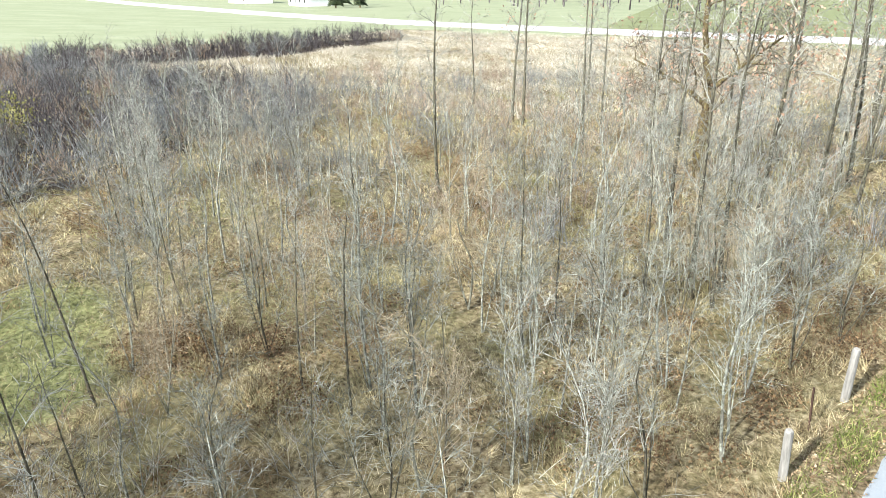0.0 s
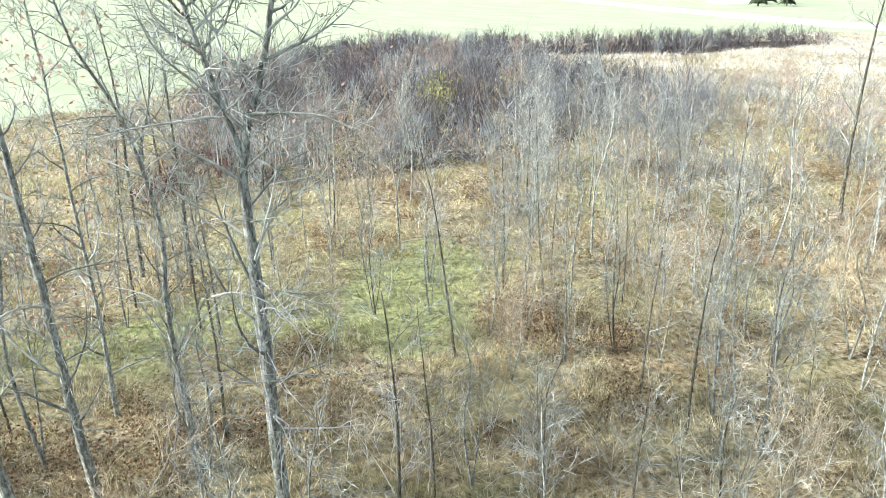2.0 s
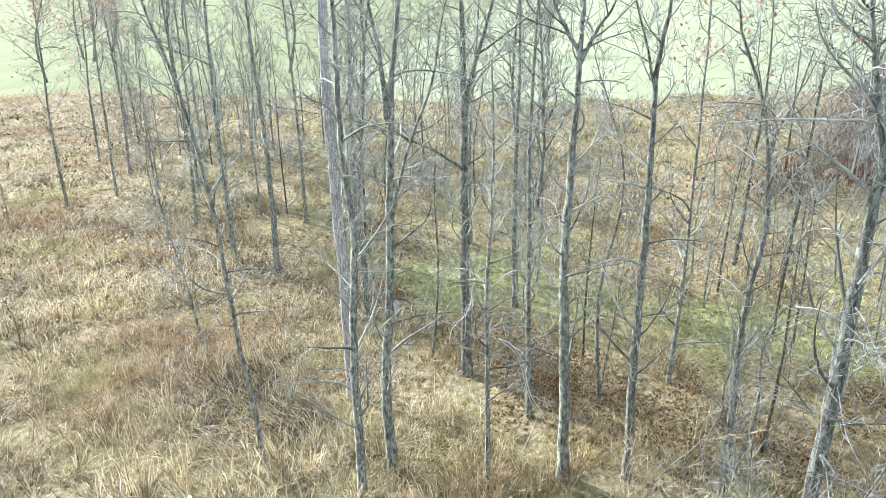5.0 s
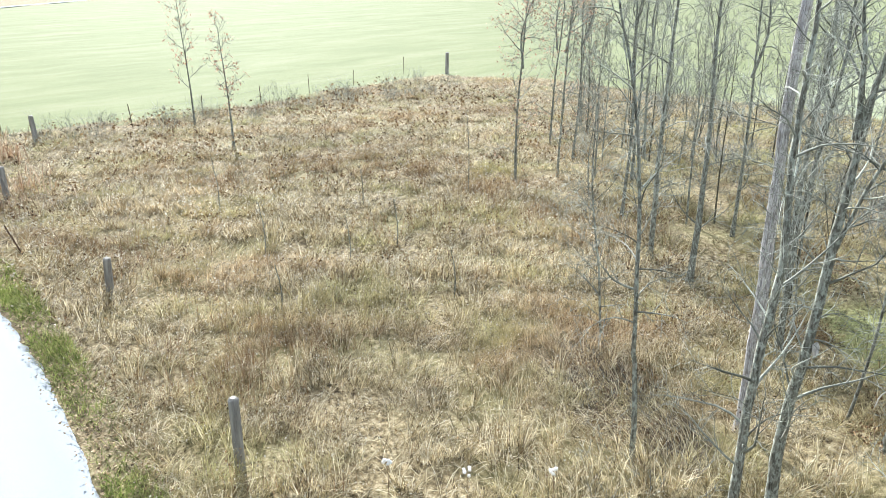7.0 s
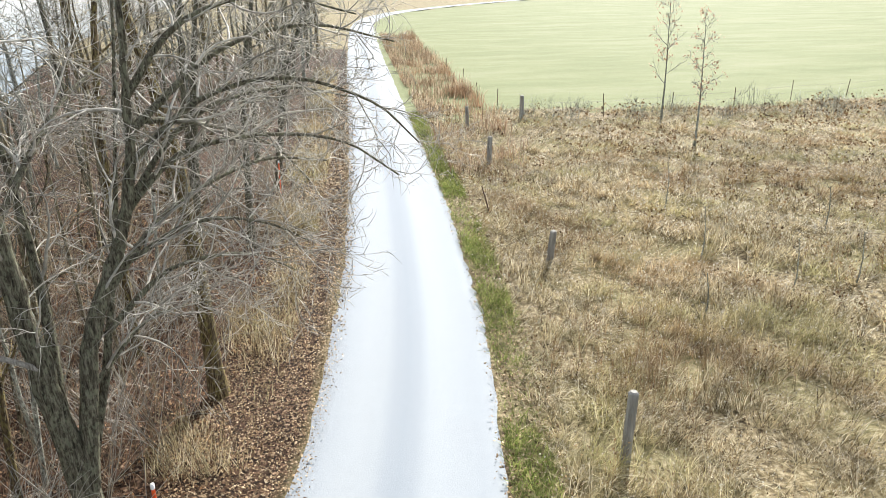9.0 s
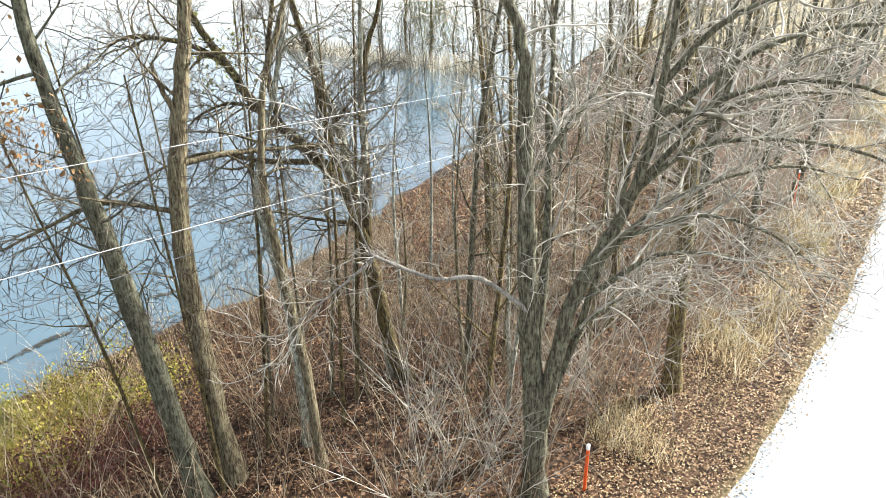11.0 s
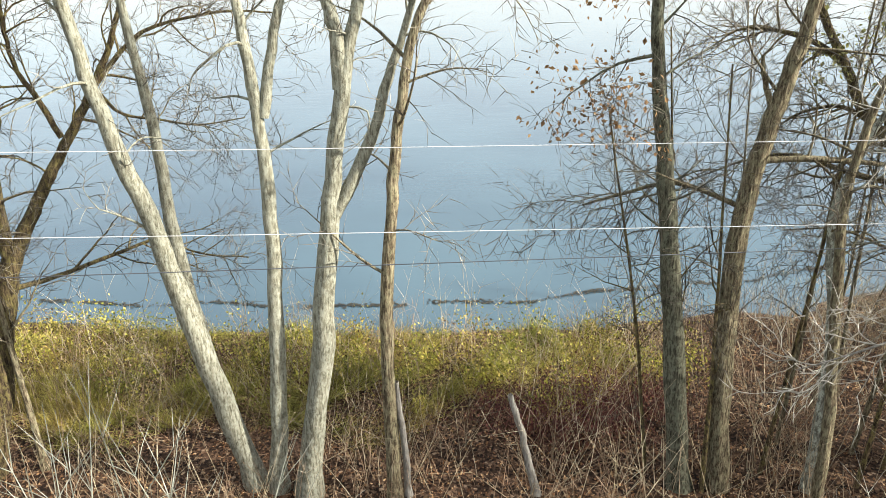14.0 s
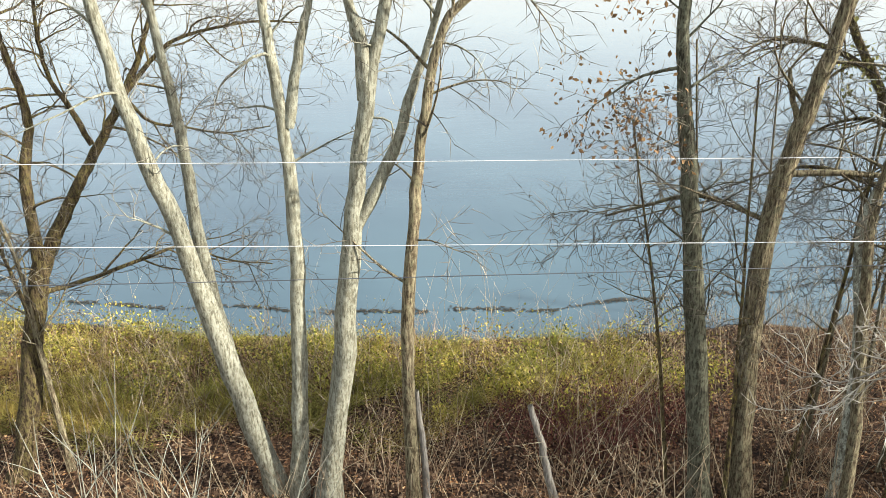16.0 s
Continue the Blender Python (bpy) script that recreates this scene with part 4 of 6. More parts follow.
for (x, y), lines, k in bank:
    wood = (BARK_BROWN, BARK_DARK, BARK_SHAGGY, BARK_DARK)[k % 4]
    twig = (TWIG_MID, TWIG_TAN, TWIG_GREY)[k % 3]
    S = style(kids=(22, 7, 4), angle=(55, 50, 44), length=(2.5, 1.15, 0.5), shrink=0.4, wiggle=0.16, rise=0.03, thin=0.0075 if y < 30 else 0.012, segs=(0, 6, 3, 2) if y < 30 else (0, 4, 2, 1))
    put_tree("bare_tree", tree_meshes("bare_tree", lines, S, 300 + k, wood, twig), Matrix.Translation((x, y, float(height(x, y)) - 0.05)),
             "bare grey-brown tree between lake and road", "tree", "trees on the lake bank")

FAR_BANK = style(segs=(0, 4, 2, 1), kids=(26, 6, 3), angle=(50, 48, 44), length=(2.6, 1.2, 0.5), shrink=0.4, wiggle=0.18, rise=0.04, thin=0.014)
far_kinds = [tree_meshes("bank_tree", [([(0, 0, -0.2), (0.3 * k - 0.3, 0.2, 4), (0.2, 0.5 - 0.3 * k, 8), (0.6 - 0.5 * k, 0.2, 12)], 0.15, 0.03, 0.15)], FAR_BANK, 390 + k,
                         (BARK_BROWN, BARK_DARK, BARK_GREY)[k], (TWIG_TAN, TWIG_GREY, TWIG_MID)[k]) for k in range(3)]
rng = random.Random(29)
far_first = {}
for i in range(70):
    y = rng.uniform(30, 108) if i < 56 else rng.uniform(62, 76)
    x = rng.uniform(float(shore_x(y)) + 1.0, float(road_x(y)) - 5.0) if i < 56 else rng.uniform(-62, -30)
    k = i % 3
    m = Matrix.Translation((x, y, max(float(height(x, y)), -1.3) - 0.1)) @ Matrix.Rotation(rng.uniform(0, 6.28), 4, "Z")
    if k not in far_first:
        far_first[k] = put_tree("bank_tree", far_kinds[k], m, "bare tree in the strip of woods along the lake", "tree", "woods along the lake")
    else:
        copy_thing(far_first[k], m).scale = (rng.uniform(0.7, 1.1),) * 3

rng = random.Random(13)
SLIM = style(segs=(0, 4, 2, 1), kids=(14, 5, 3), angle=(45, 42, 40), length=(1.3, 0.6, 0.3), wiggle=0.14, rise=0.08, thin=0.0065)
for k in range(26):
    y = rng.uniform(10.0, 22)
    x = rng.uniform(-12.5, -4.6)
    h = rng.uniform(5, 9.5)
    put_tree("bank_sapling", tree_meshes("bank_sapling", [([(0, 0, -0.1), (rng.uniform(-0.3, 0.3), rng.uniform(-0.3, 0.3), h * 0.5), (rng.uniform(-0.7, 0.7), rng.uniform(-0.6, 0.6), h)], 0.055, 0.012, 0.3)],
             SLIM, 850 + k, (BARK_SHAGGY, BARK_GREY)[k % 2], (TWIG_TAN, TWIG_MID)[k % 2]), Matrix.Translation((x, y, float(height(x, y)) - 0.05)),
             "slim yellowish-brown bare stem on the lake bank", "tree", "slim stems on the lake bank")

# willow with greenish shoots by the water
rng = np.random.default_rng(5)
shoots = Tubes()
for i in range(620):
    a, r = rng.uniform(0, 6.28), 3.2 * math.sqrt(rng.uniform(0, 1))
    z = rng.uniform(2.4, 7.6) - 0.35 * r
    p = np.array((r * math.cos(a), r * math.sin(a), z))
    shoots.tube(shoot(p, (rng.normal(0, 0.3), rng.normal(0, 0.3), -0.6), rng.uniform(1.0, 3.0), 3, 0.14, -0.12, rng), [0.022, 0.02, 0.016, 0.008], 3)
wil = put_tree("willow", tree_meshes("willow", [([(0, 0, -0.1), (0.2, 0.1, 2.5), (0, 0.3, 5), (0.3, 0.4, 8)], 0.2, 0.04, 0.25)], BIG, 77, BARK_BROWN, WILLOW_GREEN),
               Matrix.Translation((-47.5, 68.5, -1.4)) @ Matrix.Scale(1.25, 4), "drooping willow with olive shoots at the water's edge")
part("crown", shoots.mesh("willow_shoots", WILLOW_GREEN), wil)

# ---- trees along the meadow's edge ----
EDGE = style(segs=(0, 6, 3, 1), kids=(30, 7, 4), angle=(52, 45, 42), length=(1.7, 0.85, 0.4), shrink=0.45, wiggle=0.19, rise=0.06, thin=0.006)
edge_trees = [  # foot, lean at the top, foot radius, height
    (23.3, 19.8, 0.1, -0.5, 0.11, 11), (25.3, 19.0, 0.2, -0.1, 0.11, 12), (19.5, 10.75, 0.1, -0.2, 0.155, 13), (18.6, 8.9, 0.2, 0.1, 0.13, 12),
    (13.9, 8.8, -0.3, 0.4, 0.045, 6),
    (22.0, 13.5, 0.3, 0.2, 0.13, 12), (27.0, 16.2, 0.5, 0.1, 0.13, 12), (28.5, 20.5, 0.2, -0.2, 0.12, 12),
    (16.5, 5.4, 0.3, 0.0, 0.11, 11), (20.8, 7.0, 0.1, -0.3, 0.12, 12), (23.5, 9.9, -0.2, 0.2, 0.12, 12),
    (17.8, 1.5, 0.2, 0.2, 0.10, 10), (22.5, 3.5, 0.2, -0.2, 0.11, 11), (31.0, 18.0, 0.1, 0.3, 0.14, 12), (30.5, 23.5, 0.1, -0.3, 0.11, 11),
    (36.0, 25.5, 0.1, -0.1, 0.12, 11), (14.6, -2.3, 0.1, 0.1, 0.07, 9), (12.6, 0.7, 0.2, 0.1, 0.08, 10)]


def dead_branches(tree, lx, ly, h, seed, count=4, low=0.2, high=0.5):
    """Bleached, drooping dead branches on the lower trunk."""
    rng = np.random.default_rng(2000 + seed)
    for _ in range(count):
        f = rng.uniform(low, high)
        a = rng.uniform(0, 6.28)
        out = np.array((math.cos(a), math.sin(a), 0.35))
        t_ = Tubes()
        pts = shoot((lx * f * 0.9, ly * f * 0.9, h * f), out, rng.uniform(0.8, 1.9), 6, 0.22, -0.16, rng)
        t_.tube(pts, np.linspace(0.012, 0.003, 7), 5)
        for _ in range(5):
            q = pts[rng.integers(1, 6)]
            t_.tube(shoot(q, side_way(out, 0.8, rng.uniform(0, 6.28)), rng.uniform(0.2, 0.6), 3, 0.25, -0.1, rng), [0.006, 0.005, 0.004, 0.002], 3)
        part("dead_branch", t_.mesh("dead_branch", SNAG_WOOD), tree, "bleached drooping dead branch")


for k, (x, y, lx, ly, r, h) in enumerate(edge_trees):
    rng = random.Random(50 + k)
    fork = rng.random() < 0.6 and h > 9
    top = [([(0, 0, -0.1), (lx * 0.2 + rng.uniform(-0.12, 0.12), ly * 0.2 + rng.uniform(-0.12, 0.12), h * 0.3),
             (lx * 0.7 + rng.uniform(-0.15, 0.15), ly * 0.7 + rng.uniform(-0.15, 0.15), h * 0.65), (lx, ly, h)], r * (0.82 if math.hypot(x, y) < 22 else 0.58), 0.016, 0.12)]
    if fork:
        top.append(([(lx * 0.45, ly * 0.45, h * 0.46), (lx * 0.6 + 0.45, ly * 0.6 + rng.uniform(-0.5, 0.5), h * 0.62), (lx + 0.9, ly + rng.uniform(-0.9, 0.9), h * 0.93)], r * 0.55, 0.015, 0.1))
    pink = k in (0, 1, 15, 16, 21, 22)
    ob = put_tree("edge_tree", tree_meshes("edge_tree", top, EDGE, 500 + k, BARK_GREY, TWIG_PALE, leaf=PINK_LEAF if pink else None, leaf_size=0.1, leaf_share=0.25, pale=True),
             Matrix.Translation((x, y, float(height(x, y)) - 0.05)),
             "slender bare tree with a few faded leaves" if pink else "slender lichen-grey bare tree at the meadow's edge", "tree", "trees at the meadow's edge")
    if math.hypot(x, y) < 16 and h > 8:
        dead_branches(ob, lx, ly, h, k)


def edge_standing(name, lines, seed, label, dead=()):
    """A tree at the meadow's edge with given stems, and bleached dead branches of given course."""
    tree = lake_tree(name, lines, EDGE_NEAR, seed, BARK_GREY, TWIG_PALE, label, rooted=True, pale=True)
    rng_ = np.random.default_rng(seed)
    base = np.array(tree.matrix_world.translation)
    for course in dead:
        t_ = Tubes()
        line = curve_through(np.array(course) - base, 4)
        t_.tube(line, np.linspace(0.016, 0.006, len(line)), 6)
        for _ in range(6):
            k = rng_.integers(1, len(line) - 1)
            t_.tube(shoot(line[k], side_way(line[k + 1] - line[k], 0.9, rng_.uniform(0, 6.28)), rng_.uniform(0.2, 0.55), 4, 0.25, -0.08, rng_), [0.006, 0.0055, 0.005, 0.004, 0.002], 4)
        part("dead_branch", t_.mesh("dead_branch", DEAD_WHITE), tree, "bleached drooping dead branch")
    tagged(tree, group="trees at the meadow's edge")


EDGE_NEAR = style(segs=(0, 7, 4, 2), kids=(40, 7, 4), angle=(52, 44, 42), length=(1.7, 0.8, 0.36), shrink=0.45, wiggle=0.18, rise=0.05, thin=0.0047, full=9.0)
edge_standing("slim_edge_tree", [
    ([(10.19, 5.54, -0.18), (10.15, 5.61, 1.32), (10.10, 5.71, 2.51), (10.03, 5.82, 4.87), (9.92, 6.02, 6.66), (9.73, 6.31, 8.05), (9.64, 6.45, 9.22)], 0.06, 0.012, 0.3)],
    531, "slim dark bare tree rising from the flattened grass")
edge_standing("edge_tree", [
    ([(9.62, 3.40, -0.66), (9.61, 3.41, 2.67), (9.65, 3.31, 4.56), (9.62, 3.40, 6.15), (9.61, 3.41, 8.10), (9.60, 3.44, 9.86)], 0.085, 0.02, 0.15)],
    532, "lichen-grey bare tree beside a pale dead snag")
edge_standing("edge_tree", [
    ([(10.46, 3.06, -0.97), (10.44, 3.14, 1.33), (10.48, 3.01, 3.56), (10.50, 2.93, 5.53), (10.51, 2.87, 6.85), (10.55, 2.73, 8.07), (10.59, 2.57, 9.88)], 0.11, 0.02, 0.15),
    ([(10.49, 2.96, 6.34), (10.47, 3.02, 7.27), (10.43, 3.17, 8.07), (10.36, 3.39, 9.54)], 0.05, 0.012, 0.1),
    ([(10.48, 2.99, 4.48), (10.56, 2.70, 5.71), (10.66, 2.29, 6.85), (10.69, 2.11, 7.83), (10.74, 1.87, 8.96)], 0.03, 0.01, 0.1)],
    533, "grey bare tree with a white scar and a high fork")
edge_standing("edge_tree", [
    ([(13.92, 2.26, -0.14), (13.91, 2.31, 3.07), (13.91, 2.33, 5.82), (13.90, 2.37, 7.93), (13.89, 2.40, 10.00)], 0.12, 0.025, 0.2),
    ([(13.91, 2.31, 5.66), (13.93, 2.16, 6.59), (13.96, 1.95, 7.33), (13.99, 1.79, 7.93), (14.02, 1.53, 9.17)], 0.06, 0.015, 0.1),
    ([(13.81, 2.33, 4.70), (13.69, 2.92, 5.10), (13.48, 3.80, 5.50), (13.21, 4.65, 5.79), (12.53, 6.25, 6.17)], 0.035, 0.008, 0.1)],
    534, "tall grey bare tree dividing into two rising stems", [
    [(10.54, 1.16, 2.67), (10.57, 0.82, 2.33), (10.58, 0.57, 1.46), (10.60, 0.29, 1.19)],
    [(11.87, 1.79, 3.10), (11.85, 1.87, 2.52), (11.80, 2.17, 2.12), (11.79, 2.24, 1.84)],
    [(12.38, 1.74, 4.85), (12.40, 1.57, 4.65), (12.40, 1.61, 4.35)]])
edge_standing("slim_edge_tree", [
    ([(10.32, 1.27, -0.75), (10.32, 1.30, 1.73), (10.31, 1.34, 3.84), (10.32, 1.27, 5.43), (10.32, 1.32, 7.17)], 0.055, 0.012, 0.2)],
    535, "thin lichen-grey bare stem in dry grass")
edge_standing("edge_tree", [
    ([(10.80, -0.07, -1.10), (10.80, 0.03, 2.21), (10.80, 0.14, 3.97), (10.80, 0.12, 5.65), (10.80, 0.09, 7.07), (10.80, 0.09, 8.07), (10.80, 0.18, 9.47)], 0.105, 0.02, 0.2),
    ([(10.80, 0.08, 7.31), (10.79, 0.34, 7.73), (10.79, 0.50, 8.07), (10.76, 0.88, 9.15)], 0.04, 0.012, 0.1),
    ([(10.80, 0.08, 7.19), (10.80, -0.12, 7.66), (10.80, -0.31, 7.96), (10.78, -0.62, 8.71)], 0.035, 0.01, 0.1)],
    536, "lichen-covered bare tree forking into three at the top", [
    [(10.49, 0.50, 3.26), (10.49, 0.33, 2.77), (10.50, 0.19, 2.47)],
    [(10.44, 1.15, 2.72), (10.46, 0.95, 2.64), (10.47, 0.74, 2.33), (10.48, 0.57, 1.66), (10.49, 0.33, 1.30)]])
edge_standing("edge_tree", [
    ([(11.03, -1.23, -0.49), (11.04, -1.15, 1.48), (11.04, -1.12, 3.21), (11.05, -1.10, 4.58), (11.05, -1.06, 6.09), (11.05, -1.04, 7.15), (11.04, -1.13, 7.99), (11.03, -1.22, 9.04)], 0.09, 0.02, 0.2),
    ([(11.05, -1.05, 6.67), (11.06, -0.88, 7.38), (11.08, -0.65, 8.06)], 0.03, 0.01, 0.1)],
    537, "leaning grey bare tree at the edge of the wood")
edge_standing("edge_tree", [
    ([(11.72, -3.01, -0.73), (11.71, -3.04, 0.56), (11.73, -2.97, 2.05), (11.73, -2.97, 3.33), (11.70, -3.07, 4.44), (11.74, -2.93, 5.70), (11.80, -2.68, 6.70), (11.88, -2.31, 7.57), (11.91, -2.14, 8.34)], 0.075, 0.015, 0.25),
    ([(11.74, -2.92, 5.70), (11.72, -3.02, 6.14), (11.67, -3.18, 6.65), (11.64, -3.30, 7.37)], 0.03, 0.01, 0.1)],
    538, "crooked bare tree with bleached dead lower branches", [
    [(11.54, -2.92, 2.10), (11.55, -2.88, 1.47), (11.58, -2.74, 0.84), (11.61, -2.62, 0.28), (11.62, -2.59, -0.11)],
    [(11.53, -2.96, 2.22), (11.45, -3.24, 2.68), (11.33, -3.63, 3.11), (11.21, -4.00, 3.43)],
    [(11.57, -2.79, 2.40), (11.55, -2.85, 1.80), (11.55, -2.85, 1.30), (11.61, -2.60, 0.81), (11.63, -2.53, 0.22), (11.54, -2.90, -0.42)],
    [(8.95, -2.86, 4.39), (8.85, -3.17, 4.40), (8.70, -3.55, 4.19), (8.57, -3.86, 3.76)],
    [(8.73, -3.47, 2.33), (8.65, -3.67, 2.02), (8.73, -3.50, 1.43), (8.73, -3.48, 0.87)],
    [(8.69, -3.57, 2.07), (8.40, -4.22, 1.95), (8.15, -4.68, 1.95)]])
scar = Tubes()
scar.tube([(0, 0, -0.14), (0.01, 0.0, -0.05), (0.0, 0.01, 0.06), (0, 0, 0.13)], [0.012, 0.05, 0.055, 0.01], 7)
marked = next(o for o in scene.objects if o.get("label", "").startswith("grey bare tree with a white scar"))
part("scar", scar.mesh("scar", DEAD_WHITE), marked, "bare white wood where bark is torn").location = Vector((10.43, 2.89, 3.18)) - marked.matrix_world.translation
tall = put_tree("tall_bare_tree", tree_meshes("tall_bare_tree", [
    ([(0, 0, -0.1), (0.0, 0.0, 3.1), (0.02, 0.04, 5.4), (0.0, 0.0, 6.5), (-0.12, -0.3, 7.5), (-0.25, -0.6, 8.8), (-0.4, -0.9, 11)], 0.12, 0.02, 0.2),
    ([(0, 0, 6.4), (0.1, 0.25, 7.4), (0.2, 0.6, 9), (0.3, 0.9, 11)], 0.05, 0.015, 0.1)],
    style(segs=(0, 7, 4, 2), kids=(46, 9, 6), angle=(58, 46, 42), length=(2.0, 0.95, 0.42), shrink=0.35, wiggle=0.17, rise=0.03, thin=0.006),
    601, BARK_GREY, TWIG_PALE, leaf=PINK_LEAF, leaf_size=0.06, leaf_share=0.03, pale=True), Matrix.Translation((9.3, -3.68, float(height(9.3, -3.68)))),
    "tall pale-twigged bare tree forking near the top")
dead_branches(tall, 0.0, 0.0, 11, 99, 7, 0.12, 0.5)
snag = put_tree("dead_snag", tree_meshes("dead_snag", [
    ([(0, 0, -0.1), (0.03, 0.05, 3), (0.0, 0.14, 6), (0.02, 0.1, 9.6)], 0.13, 0.085, 0.5)],
    style(kids=(5, 3, 3), length=(0.8, 0.4, 0.2)), 602, SNAG_WOOD, TWIG_GREY), Matrix.Translation((12.7, 4.58, -0.3)),
    "barkless pale dead snag with peeling grey bark")

# ---- saplings of the thicket ----
SAP = style(segs=(0, 5, 3, 1), kids=(21, 5, 3), angle=(34, 38, 42), length=(1.1, 0.5, 0.24), shrink=0.5, wiggle=0.16, rise=0.05, thin=0.0046, stout=0.0078)
SAP_FAR = style(segs=(0, 3, 1, 1), kids=(16, 5, 3), angle=(31, 38, 42), length=(1.3, 0.55, 0.28), shrink=0.5, wiggle=0.08, rise=0.06, thin=0.0068)
kinds = []
for k in range(12):
    rng = random.Random(900 + k)
    h = (4.4, 5.0, 3.6, 4.0, 4.7, 3.9, 5.4, 4.4, 6.0, 5.2, 4.7, 5.7)[k]
    lines = [([(0, 0, -0.1), (rng.uniform(-0.15, 0.15), rng.uniform(-0.15, 0.15), h * 0.35), (rng.uniform(-0.3, 0.3), rng.uniform(-0.3, 0.3), h * 0.7),
               (rng.uniform(-0.4, 0.4), rng.uniform(-0.4, 0.4), h)], 0.018 + 0.0036 * h, 0.006, 0.25)]
    for _ in range((1, 0, 2, 0, 1, 2, 0, 1, 0, 1, 0, 1)[k]):  # further stems from the same foot
        a = rng.uniform(0, 6.28)
        r = rng.uniform(0.25, 0.5)
        lines.append(([(0.05, 0, 0), (r * math.cos(a), r * math.sin(a), h * 0.35), (1.8 * r * math.cos(a), 1.8 * r * math.sin(a), h * rng.uniform(0.6, 0.85))], 0.018, 0.004, 0.3))
    kinds.append(tree_meshes("sapling", lines, SAP if k < 6 else SAP_FAR, 910 + k, (BARK_GREY, BARK_DARK, BARK_PALE, BARK_GREY)[k % 4], (TWIG_PALE, TWIG_GREY, TWIG_TAN, TWIG_PALE, TWIG_GREY)[k % 5],
                             leaf=PINK_LEAF if k == 4 else None, leaf_size=0.04, leaf_share=0.03, pale=True))
protos = {}
rng = random.Random(41)
spots = []
tries = 0
while len(spots) < 235 and tries < 60000:
    tries += 1
    x, y = rng.uniform(-4, 46), rng.uniform(-48, 3)
    d = math.hypot(x, y)
    if d < 6.9 or d > 34 or x < road_x(y) + 4.2:
        continue
    if y > -0.19 * x + 0.4 or (x > 24 and y > -18 and rng.random() < 0.75):
        continue
    if d > 24 and rng.random() < 0.35:
        continue
    if y > -7 - 0.12 * x and rng.random() < 0.35:
        continue
    if mossy(np.array(x), np.array(y)) > 0.55 and rng.random() < 0.6:
        continue
    clear = 0.55 + 0.012 * d
    if waves(np.array(x + 3.0), np.array(y), 0.42) < -0.3:
        continue
    if any((x - a) ** 2 + (y - b_) ** 2 < clear * clear for a, b_ in spots):
        continue
    spots.append((x, y))
for x, y in spots:
    k = rng.randrange(6) + (6 if math.hypot(x, y) > 21 else 0)
    s = rng.uniform(0.75, 1.12)
    m = Matrix.Translation((x, y, float(height(x, y)) - 0.04)) @ Matrix.Rotation(rng.uniform(0, 6.28), 4, "Z") @ Matrix.Rotation(rng.gauss(0, 0.05), 4, "X")
    if k not in protos:
        protos[k] = put_tree("sapling", kinds[k], m, "grey bare sapling with a few faded leaves" if k == 4 else "thin grey bare sapling in the thicket",
                             "sapling", "saplings in the thicket")
        protos[k].scale = (s, s, s)
    else:
        ob = copy_thing(protos[k], m)
        ob.scale = (s, s, s)

# slender stems between the edge trees
rng = random.Random(77)
done = 0
while done < 54:
    x, y = rng.uniform(10.6, 38), rng.uniform(-5, 26)
    if y > np.interp(x, [10.8, 19.5, 23.3, 38], [2.4, 9.4, 18.3, 27]) or y < np.interp(x, [12, 38], [-4, 6]):
        continue
    done += 1
    s = rng.uniform(1.1, 1.6)
    ob = copy_thing(protos[rng.choice((1, 3, 8, 9, 11) if x > 16 else (1, 3, 4))], Matrix.Translation((x, y, float(height(x, y)) - 0.04)) @ Matrix.Rotation(rng.uniform(0, 6.28), 4, "Z"))
    ob.scale = (s * 0.8, s * 0.8, s)

# taller thin trees behind the thicket
POLE = style(segs=(0, 4, 2, 1), kids=(26, 6, 4), angle=(48, 45, 42), length=(1.8, 0.9, 0.42), shrink=0.4, wiggle=0.17, rise=0.07, thin=0.0085)
poles = [tree_meshes("pole_tree", [([(0, 0, -0.1), (0.1, 0.05, 3), (0.0 + 0.2 * k, 0.1, 7), (0.3 * k - 0.3, 0.2, 9.5)], 0.09, 0.015, 0.25)], POLE, 700 + k, BARK_DARK,
                     TWIG_GREY, leaf=PINK_LEAF if k == 2 else None, leaf_size=0.13, leaf_share=0.1, pale=True) for k in range(3)]
first = {}
for i, (x, y, s) in enumerate([(10.9, -27.3, 1.0), (11.3, -42.6, 1.15), (12.1, -43.0, 1.1), (0.1, -19.7, 0.95), (-0.6, -20.4, 0.85), (-1.8, -27.1, 1.05), (-5.0, -32.9, 1.15),
                               (6.4, -36.4, 0.9), (16.1, -47.3, 0.8), (-0.3, -35.1, 1.1), (6.0, -39.4, 0.85), (-5.6, -34.0, 1.1), (1.2, -24.5, 0.9), (-3.4, -26.0, 1.0),
                               (-2.9, -37.5, 1.1), (2.5, -31.0, 1.0), (3.0, -45.0, 1.0), (-6.9, -38.5, 1.1), (-8.0, -45.0, 1.2), (0.5, -52.0, 1.1), (-5.2, -29.0, 0.95),
                               (-4.0, -48.0, 1.1), (-1.2, -42.0, 1.0), (9.2, -53.0, 1.0), (20.4, -6.0, 0.8), (22.0, -5.0, 0.85), (34.0, -9.3, 0.7)]):
    k = i % 3
    m = Matrix.Translation((x, y, float(height(x, y)) - 0.05)) @ Matrix.Rotation(i * 1.7, 4, "Z")
    if k not in first:
        first[k] = put_tree("pole_tree", poles[k], m, "tall thin tree holding rusty leaves" if k == 2 else "tall thin bare tree behind the thicket", "tree", "thin trees behind the thicket")
        first[k].scale = (s, s, s)
    else:
        copy_thing(first[k], m).scale = (s, s, s)
